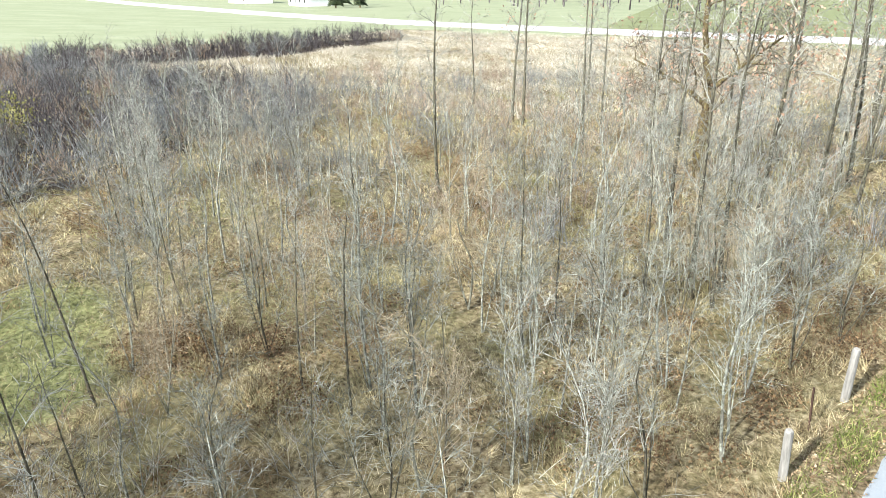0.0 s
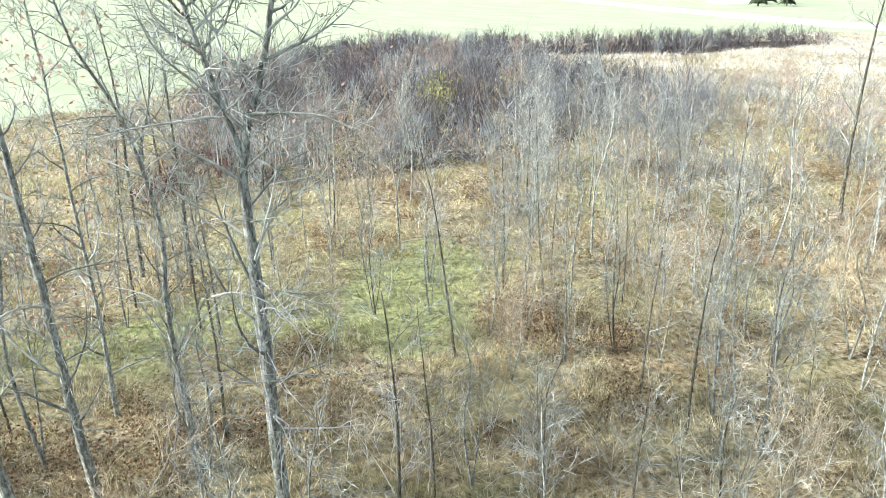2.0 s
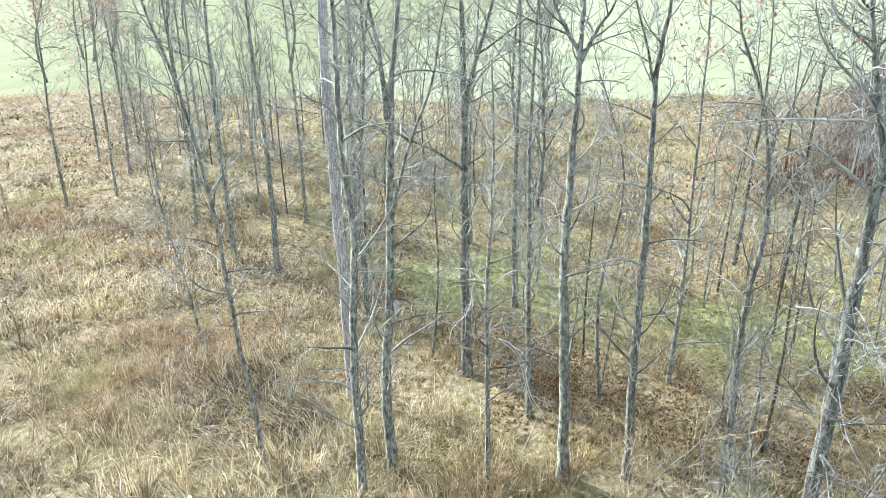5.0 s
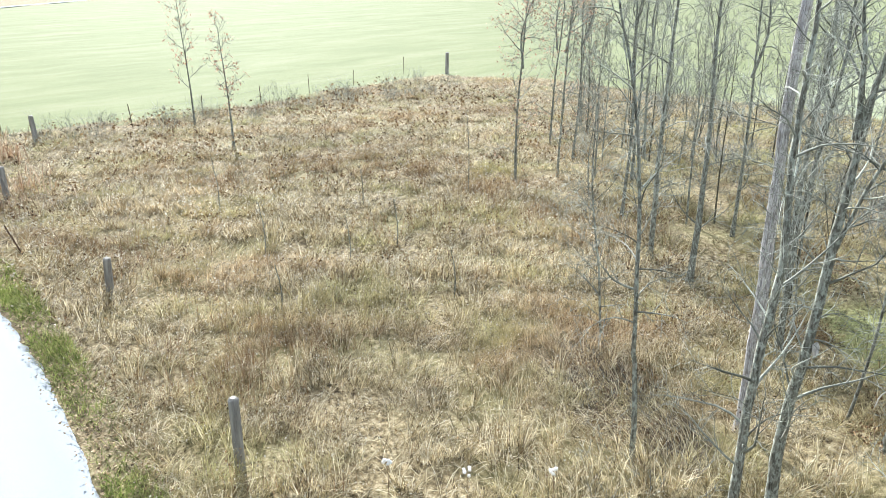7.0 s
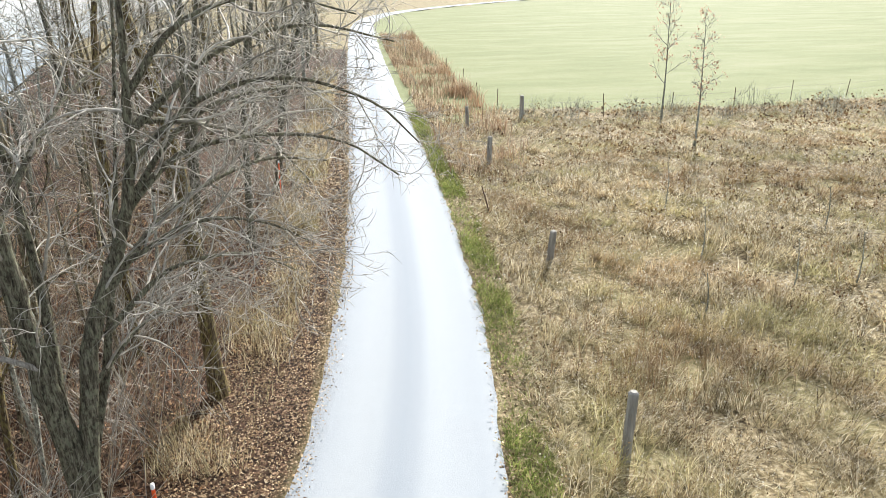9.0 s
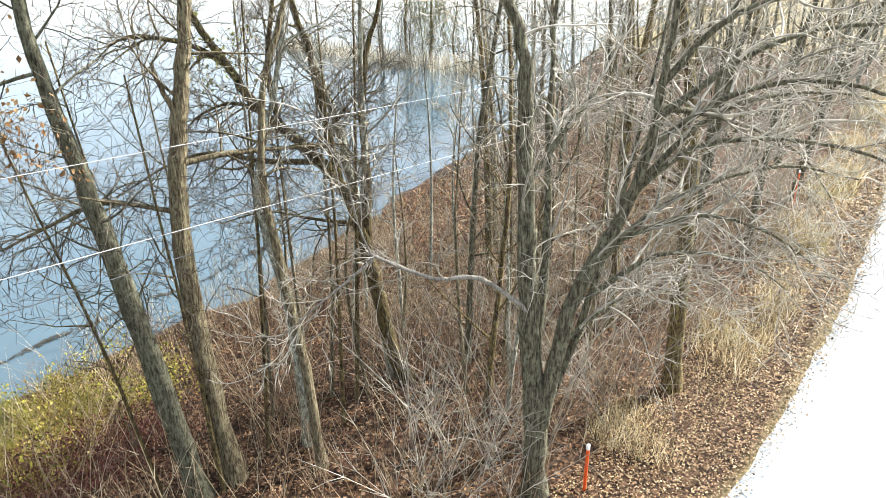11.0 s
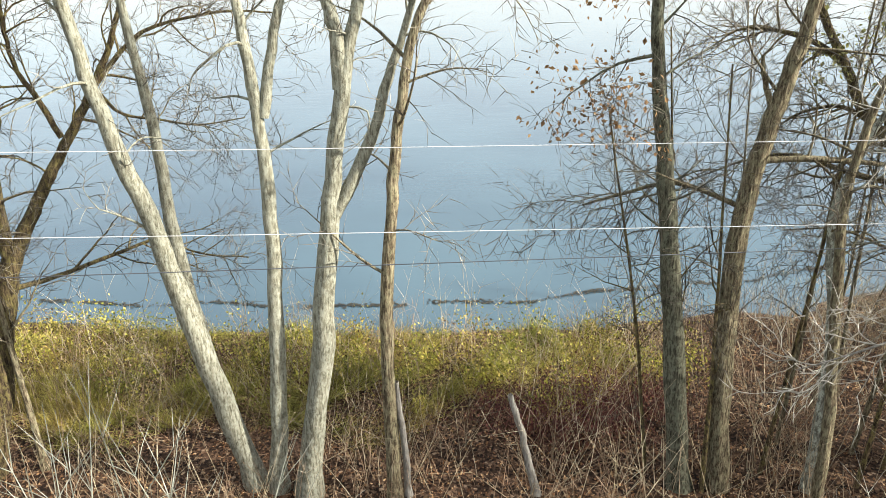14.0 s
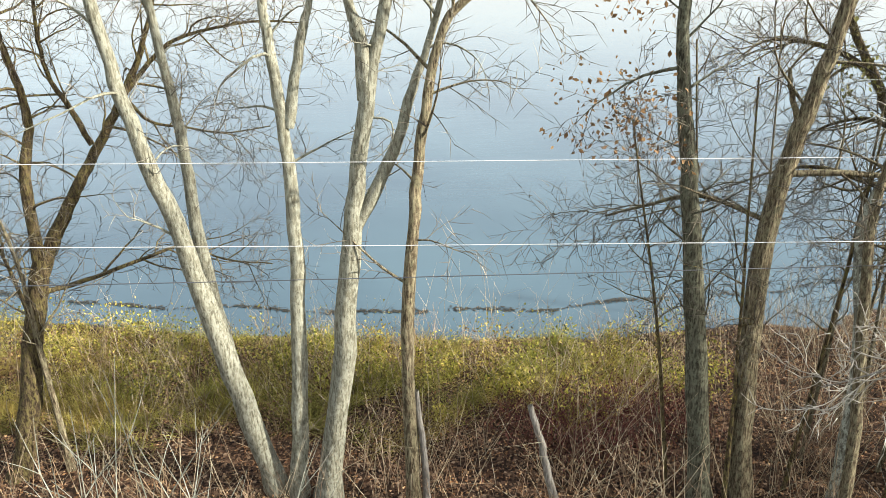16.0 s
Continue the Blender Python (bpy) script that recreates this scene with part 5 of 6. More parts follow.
put_tree("old_oak", tree_meshes("old_oak", [
    ([(0, 0, -0.1), (0.2, 0, 2.2), (0.1, 0.3, 4.2), (0.5, 0.2, 6.5), (0.4, 0.6, 10)], 0.3, 0.06, 0.3),
    ([(0.1, 0.2, 3.6), (1.5, 0.4, 4.6), (3.2, 0.3, 5.4)], 0.12, 0.03, 0.2),
    ([(0.1, 0.3, 4.2), (-1.4, 0.2, 5.6), (-2.6, 0.6, 6.6)], 0.12, 0.03, 0.2)], style(kids=(18, 9, 6), angle=(60, 50, 45), length=(2.6, 1.2, 0.5), shrink=0.3, wiggle=0.18, rise=0.02, thin=0.01),
    720, BARK_BROWN, TWIG_DARK, leaf=PINK_LEAF, leaf_size=0.16, leaf_share=0.12), Matrix.Translation((0.4, -31.5, -0.3)), "gnarled old oak with crooked level limbs")

# two young trees with rusty leaves in the meadow, and low stems
for k, (x, y, h) in enumerate([(19.0, 42.1, 7.6), (18.0, 35.4, 6.2)]):
    put_tree("young_tree", tree_meshes("young_tree", [([(0, 0, -0.1), (0.05, 0.1, h * 0.4), (-0.1, 0.1, h)], 0.07, 0.015, 0.3)],
             style(kids=(20, 6, 3), length=(1.7, 0.7, 0.3), thin=0.011), 740 + k, BARK_GREY, TWIG_GREY, leaf=PINK_LEAF, leaf_size=0.15, leaf_share=0.2),
             Matrix.Translation((x, y, -0.3)), "young tree with sparse rust-pink leaves", "tree", "young trees in the meadow")
STEM = style(kids=(7, 3, 0), levels=2, length=(0.45, 0.2, 0.1), thin=0.008)
for k, (x, y, h) in enumerate([(11.9, 25.2, 2.4), (10.8, 19.9, 1.9), (12.2, 17.1, 1.8), (20.75, 20.2, 3.4), (14.5, 17.5, 1.7), (9.0, 16.0, 1.4), (16.5, 22.0, 1.6), (13.0, 13.2, 1.5)]):
    put_tree("dry_stem", tree_meshes("dry_stem", [([(0, 0, -0.1), (0.05, 0.02, h * 0.5), (-0.05, 0.06, h)], 0.028, 0.01, 0.35)], STEM, 760 + k, BARK_GREY, TWIG_DARK),
             Matrix.Translation((x, y, float(height(x, y)))), "dead upright stem standing in dry grass", "stem", "dead stems in the meadow")

# ---- fence, stakes, wires ----


def post_mesh(h, r, seed):
    rng = np.random.default_rng(seed)
    bm = bmesh.new()
    rings = []
    for z, rr in ((-0.3, r * 1.02), (h * 0.3, r), (h * 0.7, r * 0.97), (h - 0.025, r * 0.95), (h, r * 0.82)):
        rings.append([bm.verts.new((math.cos(a) * rr * rng.uniform(0.94, 1.05), math.sin(a) * rr * rng.uniform(0.94, 1.05), z + (rng.uniform(-0.012, 0.012) if z > h - 0.03 else 0)))
                      for a in np.arange(12) * math.pi / 6])
    for lo, hi in zip(rings, rings[1:]):
        for j in range(12):
            bm.faces.new((lo[j], lo[(j + 1) % 12], hi[(j + 1) % 12], hi[j]))
    bm.faces.new(rings[-1])
    return bm_mesh("fence_post", bm, POST_WOOD)


for k, (x, y, h, tx, ty, r) in enumerate([
        (4.73, 10.55, 1.5, -1, 2, 0.1), (5.91, 20.33, 1.25, 7, -3, 0.11), (6.37, 33.1, 1.35, 2, 1, 0.12), (6.8, 42.5, 1.3, 0, 2, 0.11),
        (10.67, 44.6, 1.5, 1, 0, 0.14), (-1.87, -11.83, 1.12, 5, -5, 0.08), (-3.24, -15.05, 1.3, 2, -4, 0.085), (46.0, 47.6, 1.9, 2, 3, 0.16)]):
    post = empty_thing("fence_post", pose(x, y, float(height(x, y)), tx, ty, 40 * k), "weathered grey round wooden fence post in tall grass", "post", "fence posts")
    part("post", post_mesh(h, r, k), post)
    bm = bmesh.new()
    bmesh.ops.create_cone(bm, cap_ends=True, segments=12, radius1=r * 0.84, radius2=r * 0.6, depth=0.03, matrix=Matrix.Translation((0, 0, h + 0.006)))
    part("cap", bm_mesh("post_cap", bm, POST_TOP), post, "pale cracked end grain")
stakes = [(-2.45, -13.68, 0.95, 4), (4.9, 25.0, 1.2, -14), (9.27, 60.2, 1.3, 2), (9.2, 52.5, 1.3, -4), (10.08, 49.5, 1.2, 3), (8.9, 68, 1.3, 2), (8.8, 76, 1.3, -2), (16.0, 44.2, 1.5, 3),
          (21.1, 45.4, 1.3, -3), (26.0, 46.2, 1.3, 2), (31.0, 47.5, 1.4, -2), (36.0, 48.5, 1.3, 4), (43.4, 50.6, 1.5, 0)]
for k, (x, y, h, t) in enumerate(stakes):
    bm = bmesh.new()
    box_bm(bm, 0, 0, h / 2 - 0.15, 0.045, 0.008, h + 0.3, 0.002)
    box_bm(bm, 0, 0.02, h / 2 - 0.15, 0.008, 0.036, h + 0.3, 0.002)
    ob = new("steel_stake", bm_mesh("steel_stake", bm, RUST_STEEL))
    ob.matrix_world = pose(x, y, float(height(x, y)), t, t * 0.7, 30 * k)
    tagged(ob, "dark rusty steel T-post", "post", "steel fence stakes")
corner = [(10.67, 44.6), (16.0, 44.2), (21.1, 45.4), (26.0, 46.2), (31.0, 47.5), (36.0, 48.5), (43.4, 50.6)]
fence = empty_thing("wire_fence", Matrix.Identity(4), "thin rusty strand fence along the pasture", "fence")
for zz in (0.55, 1.0):
    t_ = Tubes()
    pts = [(x, y, float(height(x, y)) + zz) for x, y in corner]
    t_.tube(np.array(pts), [0.006] * len(pts), 3)
    part("strand", t_.mesh("fence_strand", FENCE_WIRE), fence)

for x, y, h in ((-3.57, 9.75, 1.02), (-3.25, 29.2, 1.45)):
    z = float(height(x, y))
    st = empty_thing("marker_stake", pose(x, y, z, 2, 1, 10), "bright orange marker stake with a white top", "stake", "roadside marker stakes")
    t_ = Tubes()
    t_.tube([(0, 0, -0.2), (0, 0, h * 0.5), (0, 0, h - 0.1)], [0.031, 0.031, 0.031], 10)
    part("stake", t_.mesh("stake", ORANGE), st)
    t_ = Tubes()
    t_.tube([(0, 0, h - 0.1), (0, 0, h - 0.005), (0, 0, h)], [0.034, 0.034, 0.004], 10)
    part("sleeve", t_.mesh("sleeve", WHITE_PLASTIC), st, "white reflective sleeve")

for k, (z0, slope, x0, r, mat_) in enumerate([(6.83, -0.036, -7.0, 0.0032, WIRE_ALU), (5.93, -0.057, -7.0, 0.0038, WIRE_ALU), (5.53, -0.047, -7.05, 0.0055, WIRE_BLACK)]):
    yy = np.linspace(-45, 75, 61)
    zz = z0 + slope * yy + 0.0022 * np.maximum(yy - 12, 0) ** 2 + 0.0008 * np.maximum(-yy, 0) ** 2
    t_ = Tubes()
    t_.tube(np.stack([x0 + 0 * yy, yy, zz], 1), [r] * 61, 6)
    tagged(new("overhead_wire", t_.mesh("overhead_wire", mat_)), "bright bare aluminium overhead line" if k < 2 else "dark sheathed overhead cable", "wire", "overhead lines", "thing")

# ---- house, shed and evergreens far across the marsh ----


def house(x, y, rz, w, d, h, label):
    ob = empty_thing("farmhouse", pose(x, y, -0.3, 0, 0, rz), label, "house")
    bm = bmesh.new()
    box_bm(bm, 0, 0, h / 2, w, d, h)
    part("wall", bm_mesh("house_wall", bm, HOUSE_WHITE), ob)
    bm = bmesh.new()
    vs = [bm.verts.new(p) for p in ((-w / 2 - 0.4, -d / 2 - 0.4, h), (w / 2 + 0.4, -d / 2 - 0.4, h), (w / 2 + 0.4, d / 2 + 0.4, h), (-w / 2 - 0.4, d / 2 + 0.4, h),
                                    (-w / 2 - 0.4, 0, h + d * 0.35), (w / 2 + 0.4, 0, h + d * 0.35))]
    for f in ((0, 1, 5, 4), (2, 3, 4, 5), (0, 4, 3), (1, 2, 5), (0, 3, 2, 1)):
        bm.faces.new([vs[i] for i in f])
    part("roof", bm_mesh("house_roof", bm, HOUSE_ROOF), ob)
    for i in range(4):
        bm = bmesh.new()
        box_bm(bm, -w / 2 + w * (i + 0.5) / 4, d / 2 + 0.02, 1.5, 1.1, 0.1, 1.3, 0.02)
        win = part("window", bm_mesh("house_window", bm, HOUSE_WHITE), ob)
        bm = bmesh.new()
        box_bm(bm, -w / 2 + w * (i + 0.5) / 4, d / 2 + 0.075, 1.5, 0.9, 0.04, 1.1)
        part("pane", bm_mesh("house_pane", bm, WINDOW_DARK), win)
    return ob


house(152, -212, -35, 18, 9, 3.2, "white single-storey farmhouse far beyond the marsh")
house(119, -196, -35, 14, 8, 2.8, "pale blue-white shed far beyond the marsh")
rng = np.random.default_rng(8)
for x, y, h in ((103, -183, 9), (108, -196, 11), (97, -186, 8)):
    t_ = Tubes()
    for i in range(260):
        f = rng.uniform(0.05, 1) ** 0.8
        a = rng.uniform(0, 6.28)
        ln = (1 - f) * h * 0.28 + 0.25
        p = np.array((0, 0, f * h))
        t_.tube([p, p + np.array((math.cos(a) * ln * 0.6, math.sin(a) * ln * 0.6, 0.05)), p + np.array((math.cos(a) * ln, math.sin(a) * ln, -0.25 * ln))], [0.3, 0.26, 0.04], 3)
    tr = Tubes()
    tr.tube([(0, 0, -0.2), (0, 0, h * 0.5), (0, 0, h)], [0.22, 0.12, 0.03], 6)
    ev = empty_thing("spruce", pose(x, y, -0.3), "dark green spruce by the farmhouse", "tree", "farmhouse spruces")
    part("trunk", tr.mesh("spruce_trunk", BARK_BROWN), ev)
    part("crown", t_.mesh("spruce_crown", NEEDLES), ev)

# ---- grasses, brush and leaves ----


def blades(x, y, h, w, lean, rng, two=True, z0=None):
    """One mesh of bent blades. lean: (n, 2) sideways reach of each tip."""
    n = len(x)
    z = height(x, y) if z0 is None else z0
    base = np.stack([x, y, z - 0.02], 1)
    a = rng.uniform(0, 2 * math.pi, n)
    s = np.stack([np.cos(a), np.sin(a), 0 * a], 1) * (w / 2)[:, None]
    tip = base + np.stack([lean[:, 0], lean[:, 1], h], 1)
    if not two:
        v = np.stack([base - s, base + s, tip], 1).reshape(-1, 3)
        o = np.arange(n) * 3
        return v, np.stack([o, o + 1, o + 2], 1).tolist()
    mid = base + np.stack([lean[:, 0] * 0.32, lean[:, 1] * 0.32, h * 0.66], 1)
    v = np.stack([base - s, base + s, mid + s * 0.8, mid - s * 0.8, tip], 1).reshape(-1, 3)
    o = np.arange(n) * 5
    q = np.stack([o, o + 1, o + 2, o + 3], 1).tolist()
    t_ = np.stack([o + 3, o + 2, o + 4], 1).tolist()
    return v, q + t_


def scatter(n, x0, x1, y0, y1, rng, keep):
    """Points in a rectangle, thinned by keep(x, y), a chance from 0 to 1."""
    x, y = rng.uniform(x0, x1, n), rng.uniform(y0, y1, n)
    ok = rng.uniform(0, 1, n) < keep(x, y)
    return x[ok], y[ok]


def stuff(name, data, material, label, category):
    v, f = data
    return tagged(new(name, mesh_from(name, v, f, material)), label, category, kind="stuff")


def lean_field(x, y, rng, amount):
    a = 2.0 * waves(x, y, 0.9) + 2.6 * waves(x + 9, y - 4, 2.7) + rng.normal(0, 0.8, len(x))
    r = amount * rng.uniform(0.2, 1.4, len(x))
    return np.stack([np.cos(a) * r, np.sin(a) * r], 1) + rng.normal(0, amount * 0.5, (len(x), 2))


def tufted(cx, cy, per, spread, rng):
    """Blades in rosettes: places and outward directions."""
    n = len(cx) * per
    a = rng.uniform(0, 6.28, n)
    r = rng.uniform(0, 1, n)
    way = np.stack([np.cos(a) * r, np.sin(a) * r], 1)
    return np.repeat(cx, per) + way[:, 0] * spread, np.repeat(cy, per) + way[:, 1] * spread, way


def distance(x, y):
    return np.hypot(x, y)


def meadow(x, y):
    ok = (x > road_x(y) + 2.6) & in_outline(x, y, WET_X + [2, -30, -30], WET_Y + [-100, -40, 48]) & (y > edge_line(x) - 1.8)
    d = distance(x, y)
    tuft = np.clip(0.52 + 0.9 * waves(x * 1.0, y * 1.0, 2.4) + 0.3 * waves(x, y, 0.6), 0.1, 1)
    tuft = tuft * (1 - 0.8 * hollow(x, y)) * smooth01((y - edge_line(x) + 1.5 + 0.9 * waves(x, y, 1.3)) / 1.8)
    return ok * tuft * np.clip((16.0 / np.maximum(d, 1)) ** 1.3, 0.05, 1)


rng = np.random.default_rng(21)
cx, cy = scatter(240000, 2, 60, -11, 50, rng, meadow)
x, y, way = tufted(cx, cy, 8, 0.09, rng)
size = np.repeat(rng.uniform(0.55, 1.35, len(cx)), 8)
d = distance(x, y)
hh = (0.5 + 0.26 * waves(x, y, 0.7) + 0.26 * waves(x + 3, y, 2.6)) * rng.uniform(0.45, 1.35, len(x))
hh = np.clip(hh * size * 0.8, 0.1, 1.1) * np.clip((x - road_x(y) - 2.2) / 1.2, 0.4, 1) * np.clip(1.3 - d / 60, 0.5, 1)
ww = 0.012 * np.clip(d / 14, 1, 3.4) * rng.uniform(0.6, 1.5, len(x))
bent = lean_field(x, y, rng, 0.36) + way * (0.46 * size)[:, None]
near = d < 22
stuff("meadow_grass", blades(x[near], y[near], hh[near], ww[near], bent[near], rng), STRAW, "matted tall straw-coloured dry grass", "grass")
far = ~near
stuff("meadow_grass", blades(x[far], y[far], hh[far], ww[far] * 1.3, bent[far], rng, False), STRAW, "tall straw-coloured dry grass at the back of the meadow", "grass")
pick = rng.uniform(0, 1, len(x)) < 0.26
tip = np.stack([x + bent[:, 0], y + bent[:, 1], height(x, y) + hh], 1)[pick]
v, f = leaf_cloud(tip, rng, 0.045 * np.clip(distance(tip[:, 0], tip[:, 1]) / 13, 1, 2.2), 1, 0.03)
stuff("seed_heads", (v, f), STRAW_GOLD, "pale fluffy seed heads over the dry grass", "grass")

# brown weed heads over the grass, and grass pressed flat in a hollow
x, y = scatter(60000, 3, 40, 1, 48, rng, lambda x, y: meadow(x, y) * np.clip(0.4 + waves(x, y + 5, 0.5), 0.05, 1))
tip = np.stack([x, y, height(x, y) + rng.uniform(0.25, 0.75, len(x))], 1)
stuff("weed_heads", leaf_cloud(tip, rng, 0.05 * np.clip(distance(x, y) / 13, 1, 4).repeat(2), 2, 0.05), BRAMBLE_LEAF, "brown dry weed heads over the grass", "weeds")
x, y = scatter(60000, 7, 16, 3, 12, rng, lambda x, y: hollow(x, y) * 0.28)
a = 0.9 + 1.6 * waves(x, y, 0.8) + rng.normal(0, 0.5, len(x))
stuff("flattened_grass", blades(x, y, rng.uniform(0.05, 0.42, len(x)), rng.uniform(0.008, 0.018, len(x)), np.stack([np.cos(a), np.sin(a)], 1) * rng.uniform(0.4, 1.2, (len(x), 1)), rng),
      STRAW, "pale dry grass pressed flat in a hollow", "grass")

# rust-brown weeds in drifts


def rusty(x, y):
    """Share of rust-brown weeds: a few dense drifts and scattered stems."""
    drifts = sum(np.exp(-((x - a) / w) ** 2 - ((y - b_) / h) ** 2) for a, b_, w, h in (
        (13.6, 29.5, 1.6, 2.2), (26.0, 35.0, 4.0, 1.3), (28.3, 45.0, 3.0, 1.0), (34.5, 45.0, 4.0, 1.0), (6.3, 12.6, 0.9, 1.4), (7.2, 24.0, 0.9, 3.0), (17.5, 28.0, 1.2, 1.2),
        (14.3, 8.9, 0.8, 0.7), (19.5, 13.0, 1.5, 1.2), (22.0, 24.0, 1.8, 1.3), (7.4, 17.0, 0.8, 2.0), (20.5, 18.0, 1.6, 2.0), (9.6, 49.0, 2.2, 3.0)))
    return np.clip(0.42 * drifts * (1 + 0.9 * waves(x, y, 2.2)) + 0.16 * (waves(x + 2, y * 1.6, 0.35) > 0.3), 0, 1)


x, y = scatter(700000, 4, 50, 2, 50, rng, lambda x, y: np.minimum(meadow(x, y) * rusty(x, y), 1))
stuff("dry_weeds", blades(x, y, rng.uniform(0.4, 1.0, len(x)) * np.clip(1.25 - distance(x, y) / 55, 0.5, 1), 0.011 * np.clip(distance(x, y) / 14, 1, 3), rng.normal(0, 0.16, (len(x), 2)), rng, False),
      RUSTWEED, "rust-brown dry weeds standing in drifts", "weeds")


def thicket_floor(x, y):
    ok = (x > road_x(y) + 2.9) & (y <= edge_line(x) + 0.2) & in_outline(x, y, BOG_X, BOG_Y)
    d = distance(x, y)
    tuft = np.clip(0.5 + 0.7 * waves(x, y, 1.8), 0.1, 1)
    return ok * tuft * np.clip((15.0 / np.maximum(d, 1)) ** 1.6, 0.03, 1) * (1 - 0.8 * mossy(x, y))


cx, cy = scatter(480000, -16, 60, -60, 26, rng, thicket_floor)
x, y, way = tufted(cx, cy, 7, 0.08, rng)
size = np.repeat(rng.uniform(0.5, 1.4, len(cx)), 7)
d = distance(x, y)
hh = np.clip((0.25 + 0.2 * waves(x, y, 0.8)) * rng.uniform(0.5, 1.3, len(x)) * size, 0.05, 0.6)
stuff("thicket_grass", blades(x, y, hh, 0.012 * np.clip(d / 13, 1, 5) * rng.uniform(0.7, 1.4, len(x)), lean_field(x, y, rng, 0.26) + way * (0.3 * size)[:, None], rng, False),
      UNDER, "straw and green grass under the thicket", "grass")
x, y = scatter(500000, -12, 40, -50, 3, rng, lambda x, y: thicket_floor(x, y) * (waves(x + 6, y * 1.2, 0.5) > 0.45) * np.where(distance(x, y) < 15, 0.25, 0.8))
stuff("bramble", blades(x, y, rng.uniform(0.15, 0.6, len(x)), 0.014 * np.clip(distance(x, y) / 13, 1, 5), rng.normal(0, 0.4, (len(x), 2)), rng, False),
      RUSTWEED, "russet brambles in low heaps", "brambles")

x, y = scatter(1100000, 5, 40, -34, 20, rng, lambda x, y: mossy(x, y) * np.clip((13.0 / distance(x, y)) ** 1.8, 0.03, 1) * (distance(x, y) > 8))
stuff("short_grass", blades(x, y, rng.uniform(0.04, 0.16, len(x)), 0.013 * np.clip(distance(x, y) / 13, 1, 4), rng.normal(0, 0.07, (len(x), 2)), rng, False),
      MOSS_BLADE, "short green grass in clearings of the thicket", "grass")

# pale reeds across the marsh
x, y = scatter(560000, -20, 75, -112, -44, rng, lambda x, y: in_outline(x, y, BOG_X, BOG_Y) * np.clip(1.2 + 1.5 * waves(x, y, 0.11) + 0.02 * (-y - 60), 0.25, 1) * 0.5 * np.clip(0.3 + (x + 4) / 30, 0.3, 1) * (0.55 + 0.45 * waves(x, y, 0.5)) * ~in_outline(x, y, STRIP_X, STRIP_Y) * ~in_outline(x, y, CORE_X, CORE_Y))
stuff("marsh_reeds", blades(x, y, rng.uniform(0.2, 0.6, len(x)), rng.uniform(0.03, 0.07, len(x)), rng.normal(0, 0.45, (len(x), 2)), rng, False),
      STRAW_GOLD, "pale golden reeds across the marsh", "reeds")

# green strip and leaves on the road's verges
x, y = scatter(900000, -12, 6, -20, 46, rng, lambda x, y: ((x - road_x(y)) > 1.95) * ((x - road_x(y)) < 2.85) * np.clip(0.38 + 0.8 * waves(x, y, 0.8), 0.1, 1))
stuff("verge_grass", blades(x, y, rng.uniform(0.08, 0.28, len(x)), 0.022 * np.clip(distance(x, y) / 13, 1, 3), rng.normal(0, 0.14, (len(x), 2)), rng, False),
      GREEN, "short green grass along the road", "grass")
x, y = scatter(300000, -9, 3, 4, 70, rng, lambda x, y: ((road_x(y) - x) > 2.9) * ((road_x(y) - x) < 4.8) * (y > 11) * np.clip(0.3 + 1.1 * waves(x, y, 0.6), 0.03, 1))
stuff("verge_straw", blades(x, y, rng.uniform(0.3, 0.95, len(x)), 0.01 * np.clip(distance(x, y) / 12, 1, 5), rng.normal(0, 0.22, (len(x), 2)), rng, False),
      STRAW, "tall straw grass beside the leafy verge", "grass")


def fallen(x, y, rng, size):
    n = len(x)
    p = np.stack([x, y, height(x, y) + rng.uniform(0.005, 0.06, n) + 0.09 * (np.abs(x - road_x(y)) < 2.0)], 1)
    a = rng.uniform(0, 6.28, n)
    t = rng.normal(0, 0.35, (n, 2))
    dvec = np.stack([np.cos(a), np.sin(a), t[:, 0]], 1)
    svec = np.stack([-np.sin(a), np.cos(a), t[:, 1]], 1)
    ln = (size * rng.uniform(0.6, 1.4, n))[:, None]
    curl = np.zeros((n, 3))
    curl[:, 2] = rng.uniform(0.0, 0.3, n)
    v = np.stack([p - dvec * ln * 0.5 + curl * ln, p - svec * ln * 0.33, p + dvec * ln * 0.5 + curl * ln, p + svec * ln * 0.33], 1).reshape(-1, 3)
    o = np.arange(n) * 4
    return v, np.stack([o, o + 1, o + 2, o + 3], 1)


x, y = scatter(330000, -9, 4, 4, 60, rng, lambda x, y: smooth01(((road_x(y) - x) - 1.5) / 0.7) * ((road_x(y) - x) < 4.4) * np.clip(20 / distance(x, y) - 0.2, 0.05, 1))
stuff("verge_leaves", fallen(x, y, rng, 0.045 * np.clip(distance(x, y) / 14, 1, 3)), LITTER_TAN, "tan fallen leaves covering the verge", "leaves")
x, y = scatter(150000, -6, 6, -20, 46, rng, lambda x, y: smooth01(((x - road_x(y)) - 1.6) / 0.5) * ((x - road_x(y)) < 3.1))
stuff("verge_leaves", fallen(x, y, rng, 0.06), LITTER_TAN, "brown fallen leaves at the road's edge", "leaves")
x, y = scatter(160000, -20, -3, -14, 30, rng, lambda x, y: (x > shore_x(y) + 0.5) * ((road_x(y) - x) > 3.6) * np.clip(14 / distance(x, y), 0.1, 1))
stuff("leaf_litter", fallen(x, y, rng, 0.05 * np.clip(distance(x, y) / 14, 1, 3)), LITTER, "red-brown leaf litter on the lake bank", "leaves")

